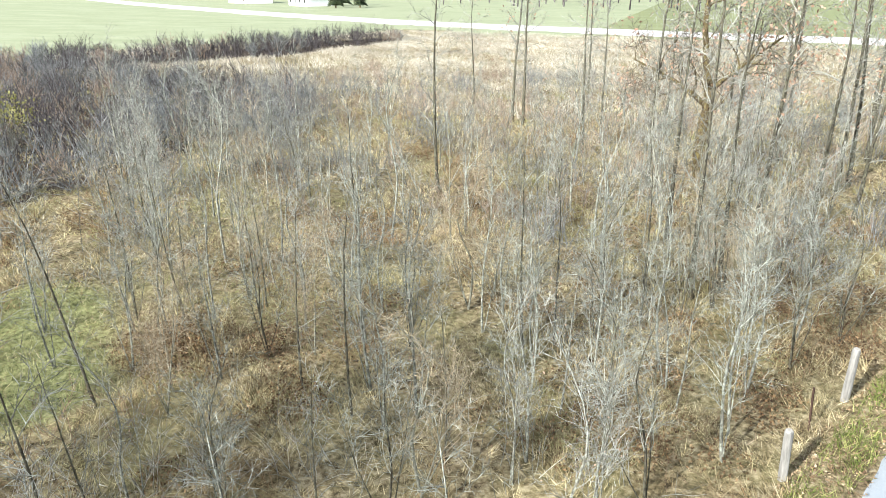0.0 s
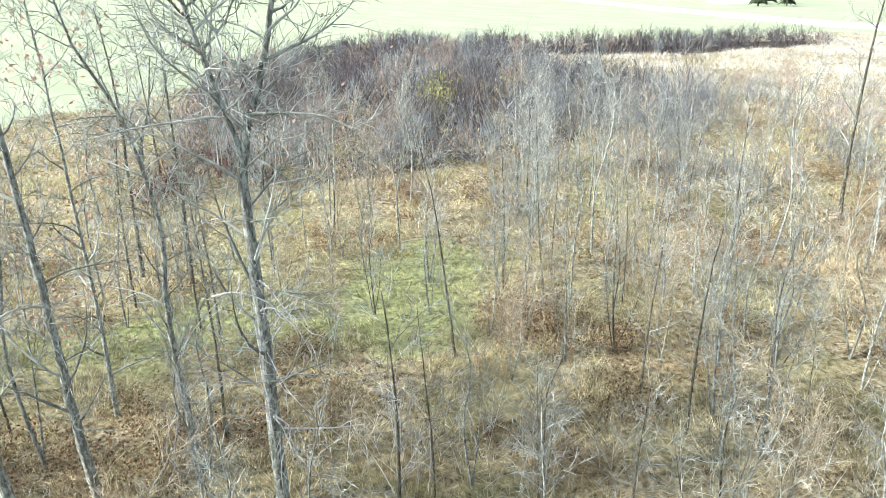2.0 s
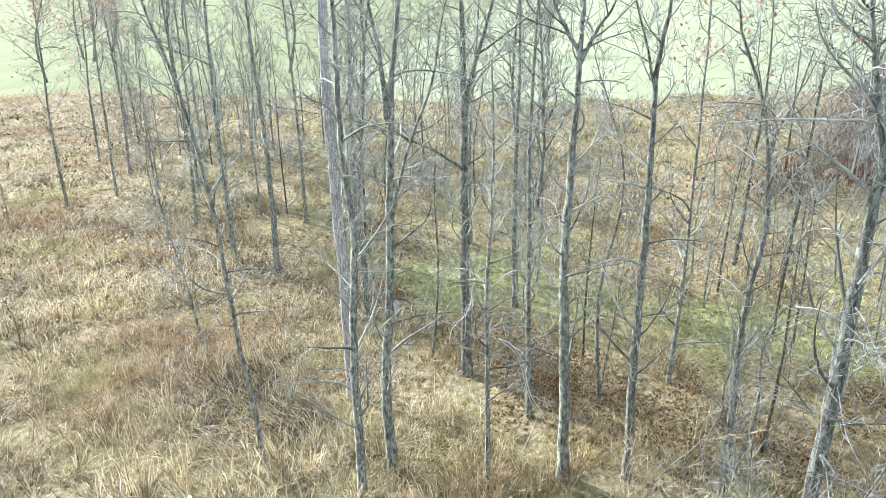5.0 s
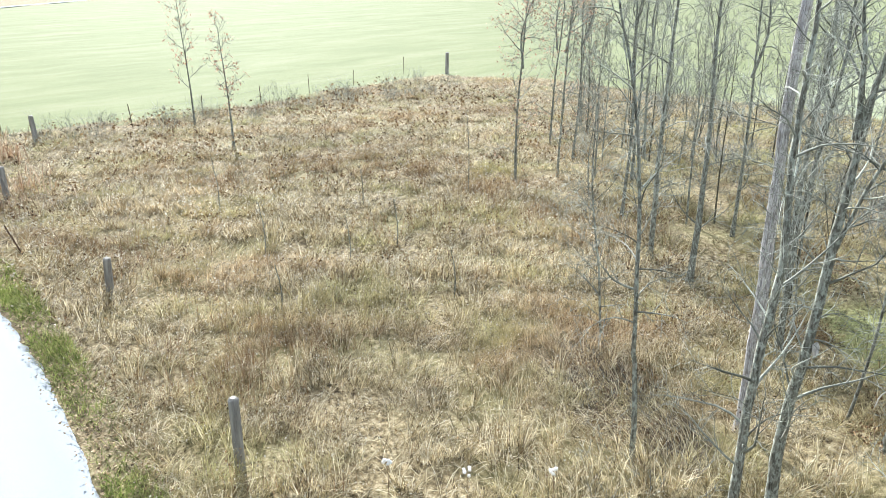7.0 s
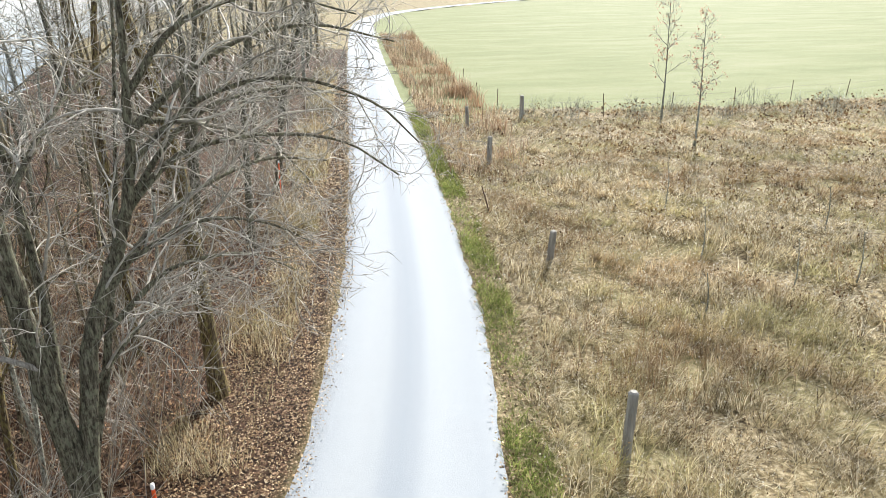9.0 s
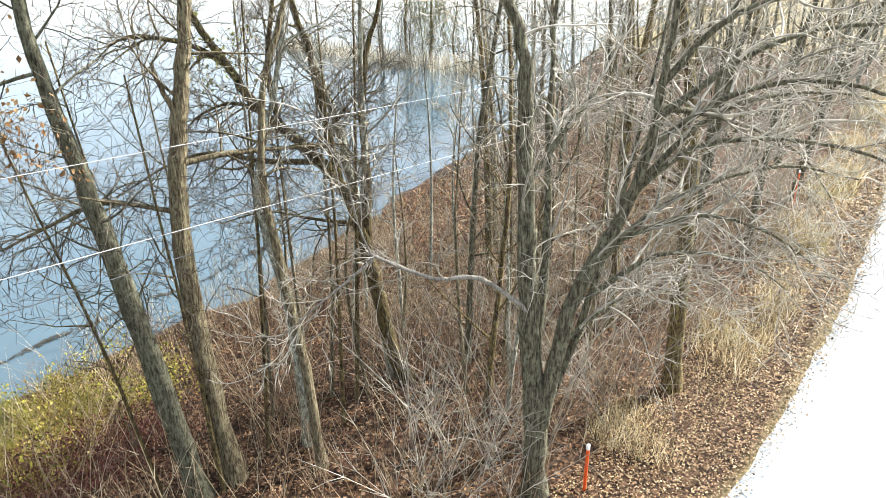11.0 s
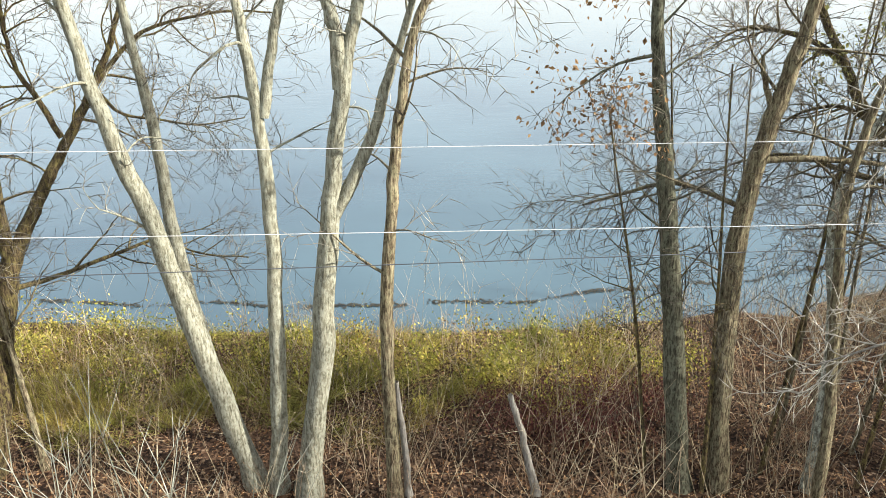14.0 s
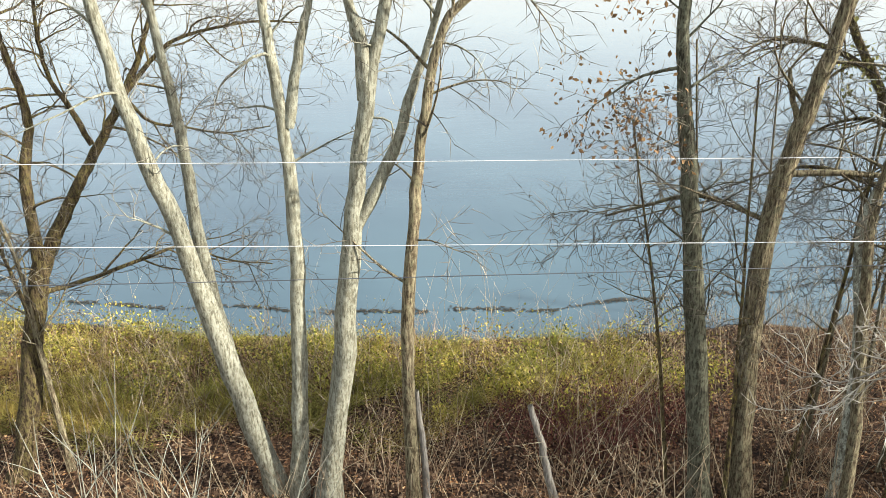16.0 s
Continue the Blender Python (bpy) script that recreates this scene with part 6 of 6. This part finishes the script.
# yellow-green grass by the water
cx, cy = scatter(54000, -23, -10, -16, 8.0, rng, lambda x, y: (x > shore_x(y) + 0.15) * (x < shore_x(y) + 5.5 - 0.14 * (y + 2) + 1.0 * waves(x, y, 0.9)) * np.clip(0.42 + 0.8 * waves(x, y, 2.0) + 0.55 * waves(x + 2, y, 0.8), 0.03, 1))
x, y, way = tufted(cx, cy, 8, 0.07, rng)
size = np.repeat(rng.uniform(0.4, 1.5, len(cx)), 8)
hh = np.clip(0.28 + 0.26 * waves(x, y + 3, 1.6) + 0.2 * waves(x, y, 4.1), 0.1, 0.9) * rng.uniform(0.4, 1.2, len(x)) * size
stuff("shore_grass", blades(x, y, hh, rng.uniform(0.009, 0.02, len(x)), lean_field(x, y, rng, 0.35) + way * (0.5 * size)[:, None], rng, False),
      SHORE_GRASS, "yellow-green rank grass along the shore", "grass")
x, y = scatter(26000, -22, -10, -16, 8.0, rng, lambda x, y: (x > shore_x(y) + 0.2) * (x < shore_x(y) + 5.5) * (waves(x + 3, y * 1.4, 0.8) > 0.25))
spots = np.stack(scatter(560, -22, -11, -15, 9.5, rng, lambda x, y: (x > shore_x(y) + 0.2) * (x < shore_x(y) + 4.2 + waves(x, y, 0.9)) * 0.7), 1)
hub = np.repeat(spots, 130, axis=0)
girth = np.repeat(rng.uniform(0.5, 1.5, len(spots)), 130)
tip = np.column_stack([hub + rng.normal(0, 0.24, hub.shape) * girth[:, None], height(hub[:, 0], hub[:, 1]) + np.abs(rng.normal(0.3, 0.24, len(hub))) * girth])
stuff("shore_shrubs", leaf_cloud(tip, rng, 0.085, 1, 0.03), SHORE_LEAF, "low yellow-green leafy shrubs along the shore", "shrubs")
stuff("shore_weeds", leaf_cloud(np.stack([x, y, height(x, y) + rng.uniform(0.05, 0.6, len(x))], 1), rng, 0.08, 1, 0.04), BRAMBLE_LEAF, "brown withered weeds among shore grass", "weeds")
# floating weed line off the bank
x, y = scatter(150000, -25, -17, -14, 26, rng, lambda x, y: np.exp(-((x - (shore_x(y) - 1.75 - 0.02 * y + 0.25 * waves(x * 0, y, 0.8))) / (0.07 + 0.09 * np.abs(waves(x * 0, y, 3.1)))) ** 2) * np.clip(0.65 + 0.9 * waves(x * 0, y, 2.3), 0.1, 1))
v, f = fallen(x, y, rng, 0.1)
v[:, 2] = -1.19 + 0.02 * rng.uniform(0, 1, len(v))
stuff("floating_weed", (v, f), WET_WEED, "dark weed and twigs floating in a line", "weed")


def brush(points, rng, stems, h, r, spread, rise=0.05, side=2, material=None):
    """Many-stemmed bare shrubs joined in one mesh."""
    t_ = Tubes()
    for px_, py_, s in points:
        z = max(float(height(px_, py_)), -1.25)
        for _ in range(stems):
            a = rng.uniform(0, 6.28)
            ln = h * s * rng.uniform(0.5, 1.15)
            p = np.array((px_ + rng.normal(0, spread * 0.35), py_ + rng.normal(0, spread * 0.35), z - 0.05))
            out = rng.uniform(0.1, 0.75) * spread
            pts = shoot(p, (math.cos(a) * out, math.sin(a) * out, 1), ln, 3, 0.13, rise, rng)
            t_.tube(pts, [r, r * 0.8, r * 0.6, r * 0.25], 3)
            for _ in range(side):
                q = pts[rng.integers(1, 3)]
                b2 = shoot(q, side_way(pts[2] - pts[1], 0.7, rng.uniform(0, 6.28)), ln * rng.uniform(0.2, 0.45), 2, 0.15, rise, rng)
                t_.tube(b2, [r * 0.6, r * 0.5, r * 0.2], 3)
    return t_


def brush_stuff(name, t_, material, label):
    tagged(new(name, t_.mesh(name, material)), label, "brush", kind="stuff")


rng = np.random.default_rng(33)
# near pale shoots and red-brown undergrowth on the lake bank
def undergrowth(x, y, rng, low, high, r):
    """Thin upright stems with a few side shoots."""
    t_ = Tubes()
    for a, b_ in zip(x, y):
        ln = rng.uniform(low, high)
        pts = shoot((a, b_, float(height(a, b_)) - 0.05), (rng.normal(0, 0.35), rng.normal(0, 0.35), 1), ln, 2, 0.12, 0.05, rng)
        t_.tube(pts, [r, r * 0.75, r * 0.2], 3)
        for _ in range(3):
            q = pts[1] + (pts[2] - pts[1]) * rng.uniform(-0.8, 0.8)
            t_.tube(shoot(q, side_way(pts[2] - pts[1], 0.75, rng.uniform(0, 6.28)), ln * rng.uniform(0.2, 0.4), 1, 0.1, 0.05, rng), [r * 0.6, r * 0.15], 3)
    return t_


def on_bank(x, y):
    return (road_x(y) - x > 4.0) * (x > shore_x(y) + 0.6) * (distance(x, y) > 8.2) * np.clip(0.6 + 0.8 * waves(x, y, 1.1), 0.15, 1)


x, y = scatter(5200, -18, -4, -12, 18, rng, on_bank)
brush_stuff("bank_brush", undergrowth(x, y, rng, 0.5, 1.7, 0.0065), TWIG_RED, "red-brown bare undergrowth on the lake bank")
x, y = scatter(4200, -18, -4, -12, 22, rng, lambda x, y: on_bank(x, y) * np.where(y > 9, 1.0, 0.55))
brush_stuff("bank_brush", undergrowth(x, y, rng, 0.8, 3.2, 0.0062), TWIG_TAN, "thin tan saplings and canes on the lake bank")
# tall pale whips close to the road
whips = Tubes()
for a, b_ in ((-7.7, -2.7), (-7.5, -1.6), (-7.9, -4.9), (-8.1, -3.7), (-7.2, -5.6)):
    for _ in range(9):
        pts = shoot((a + rng.normal(0, 0.12), b_ + rng.normal(0, 0.12), float(height(a, b_)) - 0.05), (rng.normal(0, 0.28), rng.normal(0, 0.28), 1), rng.uniform(2.4, 4.2), 4, 0.05, 0.02, rng)
        whips.tube(pts, [0.012, 0.011, 0.009, 0.007, 0.002], 4)
        for _ in range(4):
            q = pts[rng.integers(1, 4)]
            whips.tube(shoot(q, side_way(pts[2] - pts[1], 0.6, rng.uniform(0, 6.28)), rng.uniform(0.4, 1.1), 2, 0.08, 0.04, rng), [0.007, 0.005, 0.0015], 3)
brush_stuff("pale_whips", whips, TWIG_PALE, "tall pale bare shoots fanning from low clumps")
pts = [(-6.2, 8.3, 1.0), (-5.6, 9.9, 1.1), (-4.4, 10.3, 1.2),
       (-4.9, 8.3, 1.2), (-5.3, 7.4, 1.0), (-5.6, 8.6, 1.2), (-4.2, 11.6, 1.2), (-5.0, 12.3, 1.2), (-6.2, 11.6, 1.1), (-7.4, 11.0, 1.2), (-5.8, 13.8, 1.2), (-7.6, 13.4, 1.2), (-4.6, 14.6, 1.1), (-6.6, 15.6, 1.2), (-5.2, 17.0, 1.1), (-8.6, 15.0, 1.2), (-3.9, 13.0, 1.0), (-6.7, 9.8, 1.1)]
brush_stuff("pale_brush", brush(pts, rng, 9, 3.0, 0.008, 1.2, rise=-0.02, side=5), TWIG_WHITE, "pale bare shoots in dense clumps")
x, y = scatter(560, -17, 0, 13, 95, rng, lambda x, y: (road_x(y) - x > 4.0) * (x > shore_x(y) + 1.5) * np.clip(26 / distance(x, y), 0.2, 1) ** 1.3)
brush_stuff("bank_brush", brush([(a, b_, rng.uniform(0.5, 1.2)) for a, b_ in zip(x, y)], rng, 10, 2.3, 0.009, 1.1, side=3), TWIG_TAN, "tan-grey bare brush between road and lake")
# bleached low brush at the thicket's near edge
pts = [(8.6, -5.8, 1.0), (8.0, -6.9, 0.9), (9.6, -5.4, 0.9), (9.0, -7.6, 1.0), (7.9, -8.4, 0.9), (10.2, -6.6, 0.8), (6.6, -9.2, 0.8), (4.4, -10.4, 0.8)]
brush_stuff("bleached_brush", brush(pts, rng, 9, 2.0, 0.007, 1.3, rise=0.0, side=5), TWIG_WHITE, "bleached bare brush before the saplings")
# brush heaps in the thicket
pts = [(6.5, -9.4, 1.0), (8.6, -9.9, 1.1), (3.2, -11.6, 0.9), (9.8, -7.0, 0.9), (6.2, -12.8, 1.1), (13.5, 0.2, 0.9), (12.2, 0.9, 0.7), (9.0, 4.6, 0.5), (8.8, 3.6, 0.5), (1.2, -13.6, 1.0), (12.0, -13.0, 1.1)]
x, y = scatter(130, -4, 40, -45, 0, rng, lambda x, y: (x > road_x(y) + 4.5) * (y < -0.19 * x + 0.2) * (distance(x, y) > 10) * np.clip(22 / distance(x, y), 0.3, 1))
pts += [(a, b_, rng.uniform(0.6, 1.1)) for a, b_ in zip(x, y)]
pts += [(9.6, 5.4, 0.4), (10.4, 6.4, 0.45), (11.4, 7.3, 0.4), (12.3, 7.0, 0.45), (10.2, 4.4, 0.5), (12.9, 8.4, 0.4), (11.6, 5.5, 0.45)]
brush_stuff("thicket_brush", brush(pts, rng, 11, 1.6, 0.009, 1.3, side=3), TWIG_GREY, "grey tangled bare brush under the saplings")
x, y = scatter(120, 0, 34, -40, 0, rng, lambda x, y: (x > road_x(y) + 4.5) * (y < -0.19 * x) * (distance(x, y) > 11) * (waves(x, y, 0.5) > 0.1))
brush_stuff("thicket_brush", brush([(a, b_, rng.uniform(0.6, 1.0)) for a, b_ in zip(x, y)], rng, 16, 1.3, 0.009, 1.9, rise=-0.06, side=3), TWIG_RED, "reddish brown bare brush heaps")
heaps = [(11.8, -12.2, 1.1), (12.6, -12.8, 0.9), (11.5, -2.0, 1.0), (12.4, -1.4, 0.9), (14.1, 1.0, 1.0), (13.2, 0.6, 0.8), (19.5, -18.1, 1.1), (19.8, -5.3, 1.1), (20.6, -6.2, 0.9), (7.6, -11.0, 1.0), (9.6, -13.5, 0.9)]
x, y = scatter(1000, -6, 30, -28, 14, rng, lambda x, y: (x > road_x(y) + 3.4) * (y < edge_line(x) - 0.3) * (distance(x, y) > 11) * (mossy(x, y) < 0.35) * np.where((waves(x + 1, y, 0.6) > 0.2) | (x < 3), 1.0, 0.0))
heaps += [(12.9, -2.6, 1.3), (14.8, 1.4, 1.3), (13.9, -0.4, 1.4), (15.6, 2.2, 1.2), (12.2, -11.8, 1.5), (10.9, -11.3, 1.4), (12.2, -3.2, 1.2), (14.4, 0.5, 1.3), (11.2, -4.6, 1.1), (10.6, 6.4, 0.6), (11.6, 7.6, 0.6), (12.2, 8.3, 0.6), (11.2, 5.6, 0.55), (12.8, 6.9, 0.65)] + [(a, b_, rng.uniform(0.45, 0.8)) for a, b_ in zip(x, y)]
brush_stuff("bramble_heaps", brush(heaps, rng, 9, 1.0, 0.006, 2.2, rise=-0.12, side=2), TWIG_RED, "arching brown bramble canes in dark heaps")
spots = np.array([(a, b_, float(height(a, b_)), s) for a, b_, s in heaps])
spots = np.repeat(spots, (480 * spots[:, 3] ** 2).astype(int), axis=0)
ang, rad = rng.uniform(0, 6.28, len(spots)), np.sqrt(rng.uniform(0, 1, len(spots))) * 0.75 * spots[:, 3]
tip = np.stack([spots[:, 0] + np.cos(ang) * rad, spots[:, 1] + np.sin(ang) * rad, spots[:, 2] + 0.02 + rng.uniform(0, 0.95, len(spots)) * np.maximum(spots[:, 3] - rad, 0.1)], 1)
stuff("bramble_leaves", leaf_cloud(tip, rng, 0.065, 1, 0.06), BRAMBLE_LEAF, "rust-brown withered leaves on bramble heaps", "brambles")
# dark red canes and leaves in the hollow of the lake bank
briars = [(-12.1, 4.1, 1.0), (-12.6, 3.6, 0.9), (-12.0, 5.0, 0.9), (-11.4, 4.6, 0.8), (-12.6, 5.4, 1.0), (-12.3, 6.4, 1.0), (-11.6, 5.8, 0.9), (-13.0, 6.3, 0.9), (-12.2, 7.2, 0.8)]
brush_stuff("red_canes", brush(briars, rng, 60, 0.8, 0.007, 1.6, side=3), RUST_TWIG, "dark red-brown canes in the hollow of the bank")
hub = np.repeat(np.array(briars), 700, axis=0)
tip = np.column_stack([hub[:, 0] + rng.normal(0, 0.42, len(hub)), hub[:, 1] + rng.normal(0, 0.42, len(hub)), height(hub[:, 0], hub[:, 1]) + rng.uniform(0.05, 0.6, len(hub))])
stuff("briar_leaves", leaf_cloud(tip, rng, 0.06, 1, 0.04), RUST_TWIG, "withered dark red leaves on low briars", "briars")
# willow scrub over the marsh


def domes(points, rng, stems, h, r, twigs=4):
    """Rounded bare bushes, joined in one mesh."""
    t_ = Tubes()
    for px_, py_, s in points:
        z = float(height(px_, py_))
        for _ in range(stems):
            a, tilt = rng.uniform(0, 6.28), abs(rng.normal(0, 0.7))
            ln = h * s * rng.uniform(0.7, 1.05) * (1 - 0.1 * tilt)
            way = np.array((math.cos(a) * math.sin(tilt), math.sin(a) * math.sin(tilt), math.cos(tilt)))
            p = np.array((px_ + rng.normal(0, 0.3), py_ + rng.normal(0, 0.3), z - 0.05))
            pts = shoot(p, way, ln, 2, 0.12, 0.04, rng)
            t_.tube(pts, [r, r * 0.75, r * 0.3], 3)
            for _ in range(twigs):
                q = pts[1] + (pts[2] - pts[1]) * rng.uniform(-0.3, 0.9)
                t_.tube(shoot(q, side_way(pts[2] - pts[1], 0.6, rng.uniform(0, 6.28)), ln * rng.uniform(0.25, 0.5), 1, 0.1, 0.05, rng), [r * 0.6, r * 0.25], 3)
    return t_


def spaced(x, y, gap):
    """Drops points that stand too close to an earlier one."""
    out = []
    for a, b_ in zip(x, y):
        if all((a - p) ** 2 + (b_ - q) ** 2 > gap * gap for p, q in out):
            out.append((a, b_))
    return out


SCRUB_LOOK = ((TWIG_WILLOW, "dark purplish bare willow scrub over the marsh"), (TWIG_BLUE, "blue-grey bare scrub over the marsh"), (TWIG_PINK, "pinkish tan dry bushes over the marsh"))
for look_no, (material, label) in enumerate(SCRUB_LOOK):
    rng = np.random.default_rng(60 + look_no)

    def of_kind(x, y):
        w = waves(x + 5, y, 0.16) + 0.5 * waves(x, y + 7, 0.5) + 0.012 * (distance(x, y) - 44)
        return ((w > 0.1) if look_no == 0 else ((w < 0.25) & (w > -0.5) if look_no == 1 else (w < -0.3)))

    x, y = scatter(900, 38, 90, -100, -38, rng, lambda x, y: in_outline(x, y, STRIP_X, STRIP_Y) * np.where(of_kind(x, y), 1.0, 0.12))
    brush_stuff("willow_scrub", domes([(a, b_, rng.uniform(0.4, 1.2)) for a, b_ in spaced(x, y, 1.2)], rng, 17, 2.3, 0.03, 5), material, label)
    x, y = scatter(900, 20, 80, -62, -10, rng, lambda x, y: in_outline(x, y, CORE_X, CORE_Y) * np.where(of_kind(x, y), 1.0, 0.15) * np.clip(45 / distance(x, y), 0.5, 1))
    brush_stuff("willow_scrub", domes([(a, b_, rng.uniform(0.6, 1.2)) for a, b_ in spaced(x, y, 1.15)], rng, 24, 2.6, 0.022, 3), material, label)
rng = np.random.default_rng(34)
x, y = scatter(900, -12, 34, -62, -22, rng, lambda x, y: (x > road_x(y) + 5) * ~in_outline(x, y, CORE_X, CORE_Y) * np.clip(0.45 + 0.8 * waves(x, y, 0.25), 0.1, 1) * 0.5)
brush_stuff("marsh_shrubs", domes([(a, b_, rng.uniform(0.6, 1.2)) for a, b_ in zip(x, y)], rng, 16, 1.5, 0.013, 3), TWIG_PINK, "low tan bare shrubs between thicket and reeds")
x, y = scatter(700, -12, 34, -60, -22, rng, lambda x, y: (x > road_x(y) + 5) * ~in_outline(x, y, CORE_X, CORE_Y) * np.clip(0.45 - 0.8 * waves(x, y, 0.25), 0.1, 1) * 0.5)
brush_stuff("marsh_shrubs", domes([(a, b_, rng.uniform(0.6, 1.3)) for a, b_ in zip(x, y)], rng, 16, 1.9, 0.012, 3), TWIG_BLUE, "low grey bare shrubs between thicket and reeds")
pts = [(26.3, -32.0, 1.1), (23.5, -34.5, 1.2), (24.8, -33.0, 1.2), (25.5, -36.0, 1.2), (22.3, -23.8, 1.0), (18.7, -18.2, 1.0), (27.5, -37.5, 1.1), (22.0, -31.5, 1.1), (20.5, -27.5, 1.0), (28.5, -40, 1.2), (24, -38, 1.2), (30, -12, 1), (33, -16, 1)]
brush_stuff("pale_scrub", brush(pts, rng, 42, 3.4, 0.012, 1.7, side=4), TWIG_BLUE, "pale grey bare bushes before the dark scrub")
brush_stuff("red_scrub", brush([(30.2, -8.5, 1.0), (31.2, -9.4, 0.9), (32.2, -11.6, 0.9), (29.6, -7.6, 0.7)], rng, 50, 2.2, 0.014, 1.3, side=3), RUST_TWIG, "dark red bare dogwood bushes")
x, y = scatter(420, 24, 64, -14, 32, rng, lambda x, y: in_outline(x, y, BOG_X, BOG_Y) * (y < 0.75 * x - 9) * (waves(x, y, 0.22) > -0.1))
brush_stuff("marsh_brush", brush([(a, b_, rng.uniform(0.5, 1.0)) for a, b_ in zip(x, y)], rng, 12, 1.7, 0.012, 1.1, side=2), TWIG_BLUE, "low greyish bare brush at the pasture's edge")
x, y = scatter(170, 9, 42, 34, 47, rng, lambda x, y: (y > 43 - 0.1 * x) * 0.8)
brush_stuff("meadow_brush", brush([(a, b_, rng.uniform(0.4, 0.9)) for a, b_ in zip(x, y)], rng, 12, 1.8, 0.01, 0.9, side=3), TWIG_PALE, "thin grey brush at the back of the meadow")
x, y = scatter(60000, 3, 12, 30, 110, rng, lambda x, y: ((x - road_x(y)) > 2.6) * ((x - road_x(y)) < 7.5) * np.clip(0.35 + 0.9 * waves(x, y, 0.7), 0.05, 1) * np.where(y < 44, 0.5, 1.0))
stuff("roadside_weeds", blades(x, y, rng.uniform(0.5, 1.5, len(x)) * np.clip(0.75 + 0.5 * waves(x, y, 0.9), 0.3, 1.2), rng.uniform(0.02, 0.045, len(x)), rng.normal(0, 0.3, (len(x), 2)), rng),
      WEED_TAN, "pinkish tan dry weeds along the road by the pasture", "weeds")
# one yellow-leaved bush in the scrub
bush = empty_thing("yellow_bush", pose(34.5, -26.2, -0.3), "shrub with remaining yellow-green leaves", "bush")
t_ = brush([(0, 0, 1.0)], rng, 30, 2.6, 0.02, 1.0, side=3)
part("branch", t_.mesh("bush_stems", TWIG_GREY), bush)
tips = rng.normal(0, 1, (260, 3)) * (0.6, 0.6, 0.45) + (0, 0, 2.3)
v, f = leaf_cloud(tips, rng, 0.15, 2, 0.2)
part("foliage", mesh_from("bush_leaves", v, f, YELLOW_LEAF), bush)

# trees standing in the pasture and the woods behind the far road
far_kind = tree_meshes("field_tree", [([(0, 0, -0.1), (0.1, 0.1, 1.2), (0.4, 0.1, 3.2), (0.6, 0.3, 5)], 0.2, 0.04, 0.2)],
                       style(kids=(22, 8, 4), length=(2.3, 1.0, 0.5), angle=(60, 50, 45), wiggle=0.25, thin=0.02), 800, BARK_BROWN, TWIG_DARK)
put_tree("field_tree", far_kind, Matrix.Translation((79, 4, -0.3)), "small round bare tree standing in the pasture")
woods = Tubes()
x, y = scatter(900, -80, 260, -330, -118, rng, lambda x, y: (y < -0.62 * x - 150 + 25 * waves(x, y, 0.02)) * ((x < 85) | (y < -240)) * 0.5 * (x > shore_x(y) + 4))
for a, b_ in zip(x, y):
    h = rng.uniform(8, 14)
    pts = shoot((a, b_, -0.4), (0, 0, 1), h, 4, 0.05, 0.1, rng)
    woods.tube(pts, [0.2, 0.17, 0.13, 0.08, 0.03], 4)
    for _ in range(22):
        q = pts[rng.integers(1, 5)]
        woods.tube(shoot(q, side_way(np.array((0, 0, 1.0)), 0.8, rng.uniform(0, 6.28)), rng.uniform(1.5, 3.5), 2, 0.2, 0.1, rng), [0.07, 0.05, 0.02], 3)
tagged(new("far_woods", woods.mesh("far_woods", TWIG_WILLOW)), "bare grey woods behind the far road", "woods", kind="stuff")
# reeds and bare trees on a spit in the lake
x, y = scatter(9000, -75, -38, 55, 80, rng, lambda x, y: np.exp(-((y - 66 + 0.25 * (x + 50)) / 2.2) ** 2))
stuff("lake_reeds", blades(x, y, rng.uniform(1.0, 2.4, len(x)), rng.uniform(0.08, 0.16, len(x)), rng.normal(0, 0.2, (len(x), 2)), rng, False, z0=np.full(len(x), -1.25)),
      STRAW_GOLD, "brown reeds on a low spit in the lake", "reeds")
# white seed tufts near the roadside meadow
for k, (x, y, z) in enumerate([(6.3, 8.1, 0.75), (8.2, 5.9, 0.75), (7.2, 7.0, 0.6)]):
    bm = bmesh.new()
    for _ in range(7):
        bmesh.ops.create_icosphere(bm, subdivisions=1, radius=0.035, matrix=Matrix.Translation((random.gauss(0, 0.035), random.gauss(0, 0.035), random.gauss(0, 0.06))))
    ob = empty_thing("seed_head", pose(x, y, float(height(x, y))), "white fluffy seed head on a dry stalk", "plant", "white seed heads")
    part("fluff", bm_mesh("fluff", bm, LITTER_WHITE), ob).location = (0, 0, z + 0.05)
    t_ = Tubes()
    t_.tube([(0, 0, -0.1), (0.02, 0, z * 0.5), (0, 0, z + 0.02)], [0.008, 0.007, 0.005], 4)
    part("stalk", t_.mesh("stalk", TWIG_RED), ob)
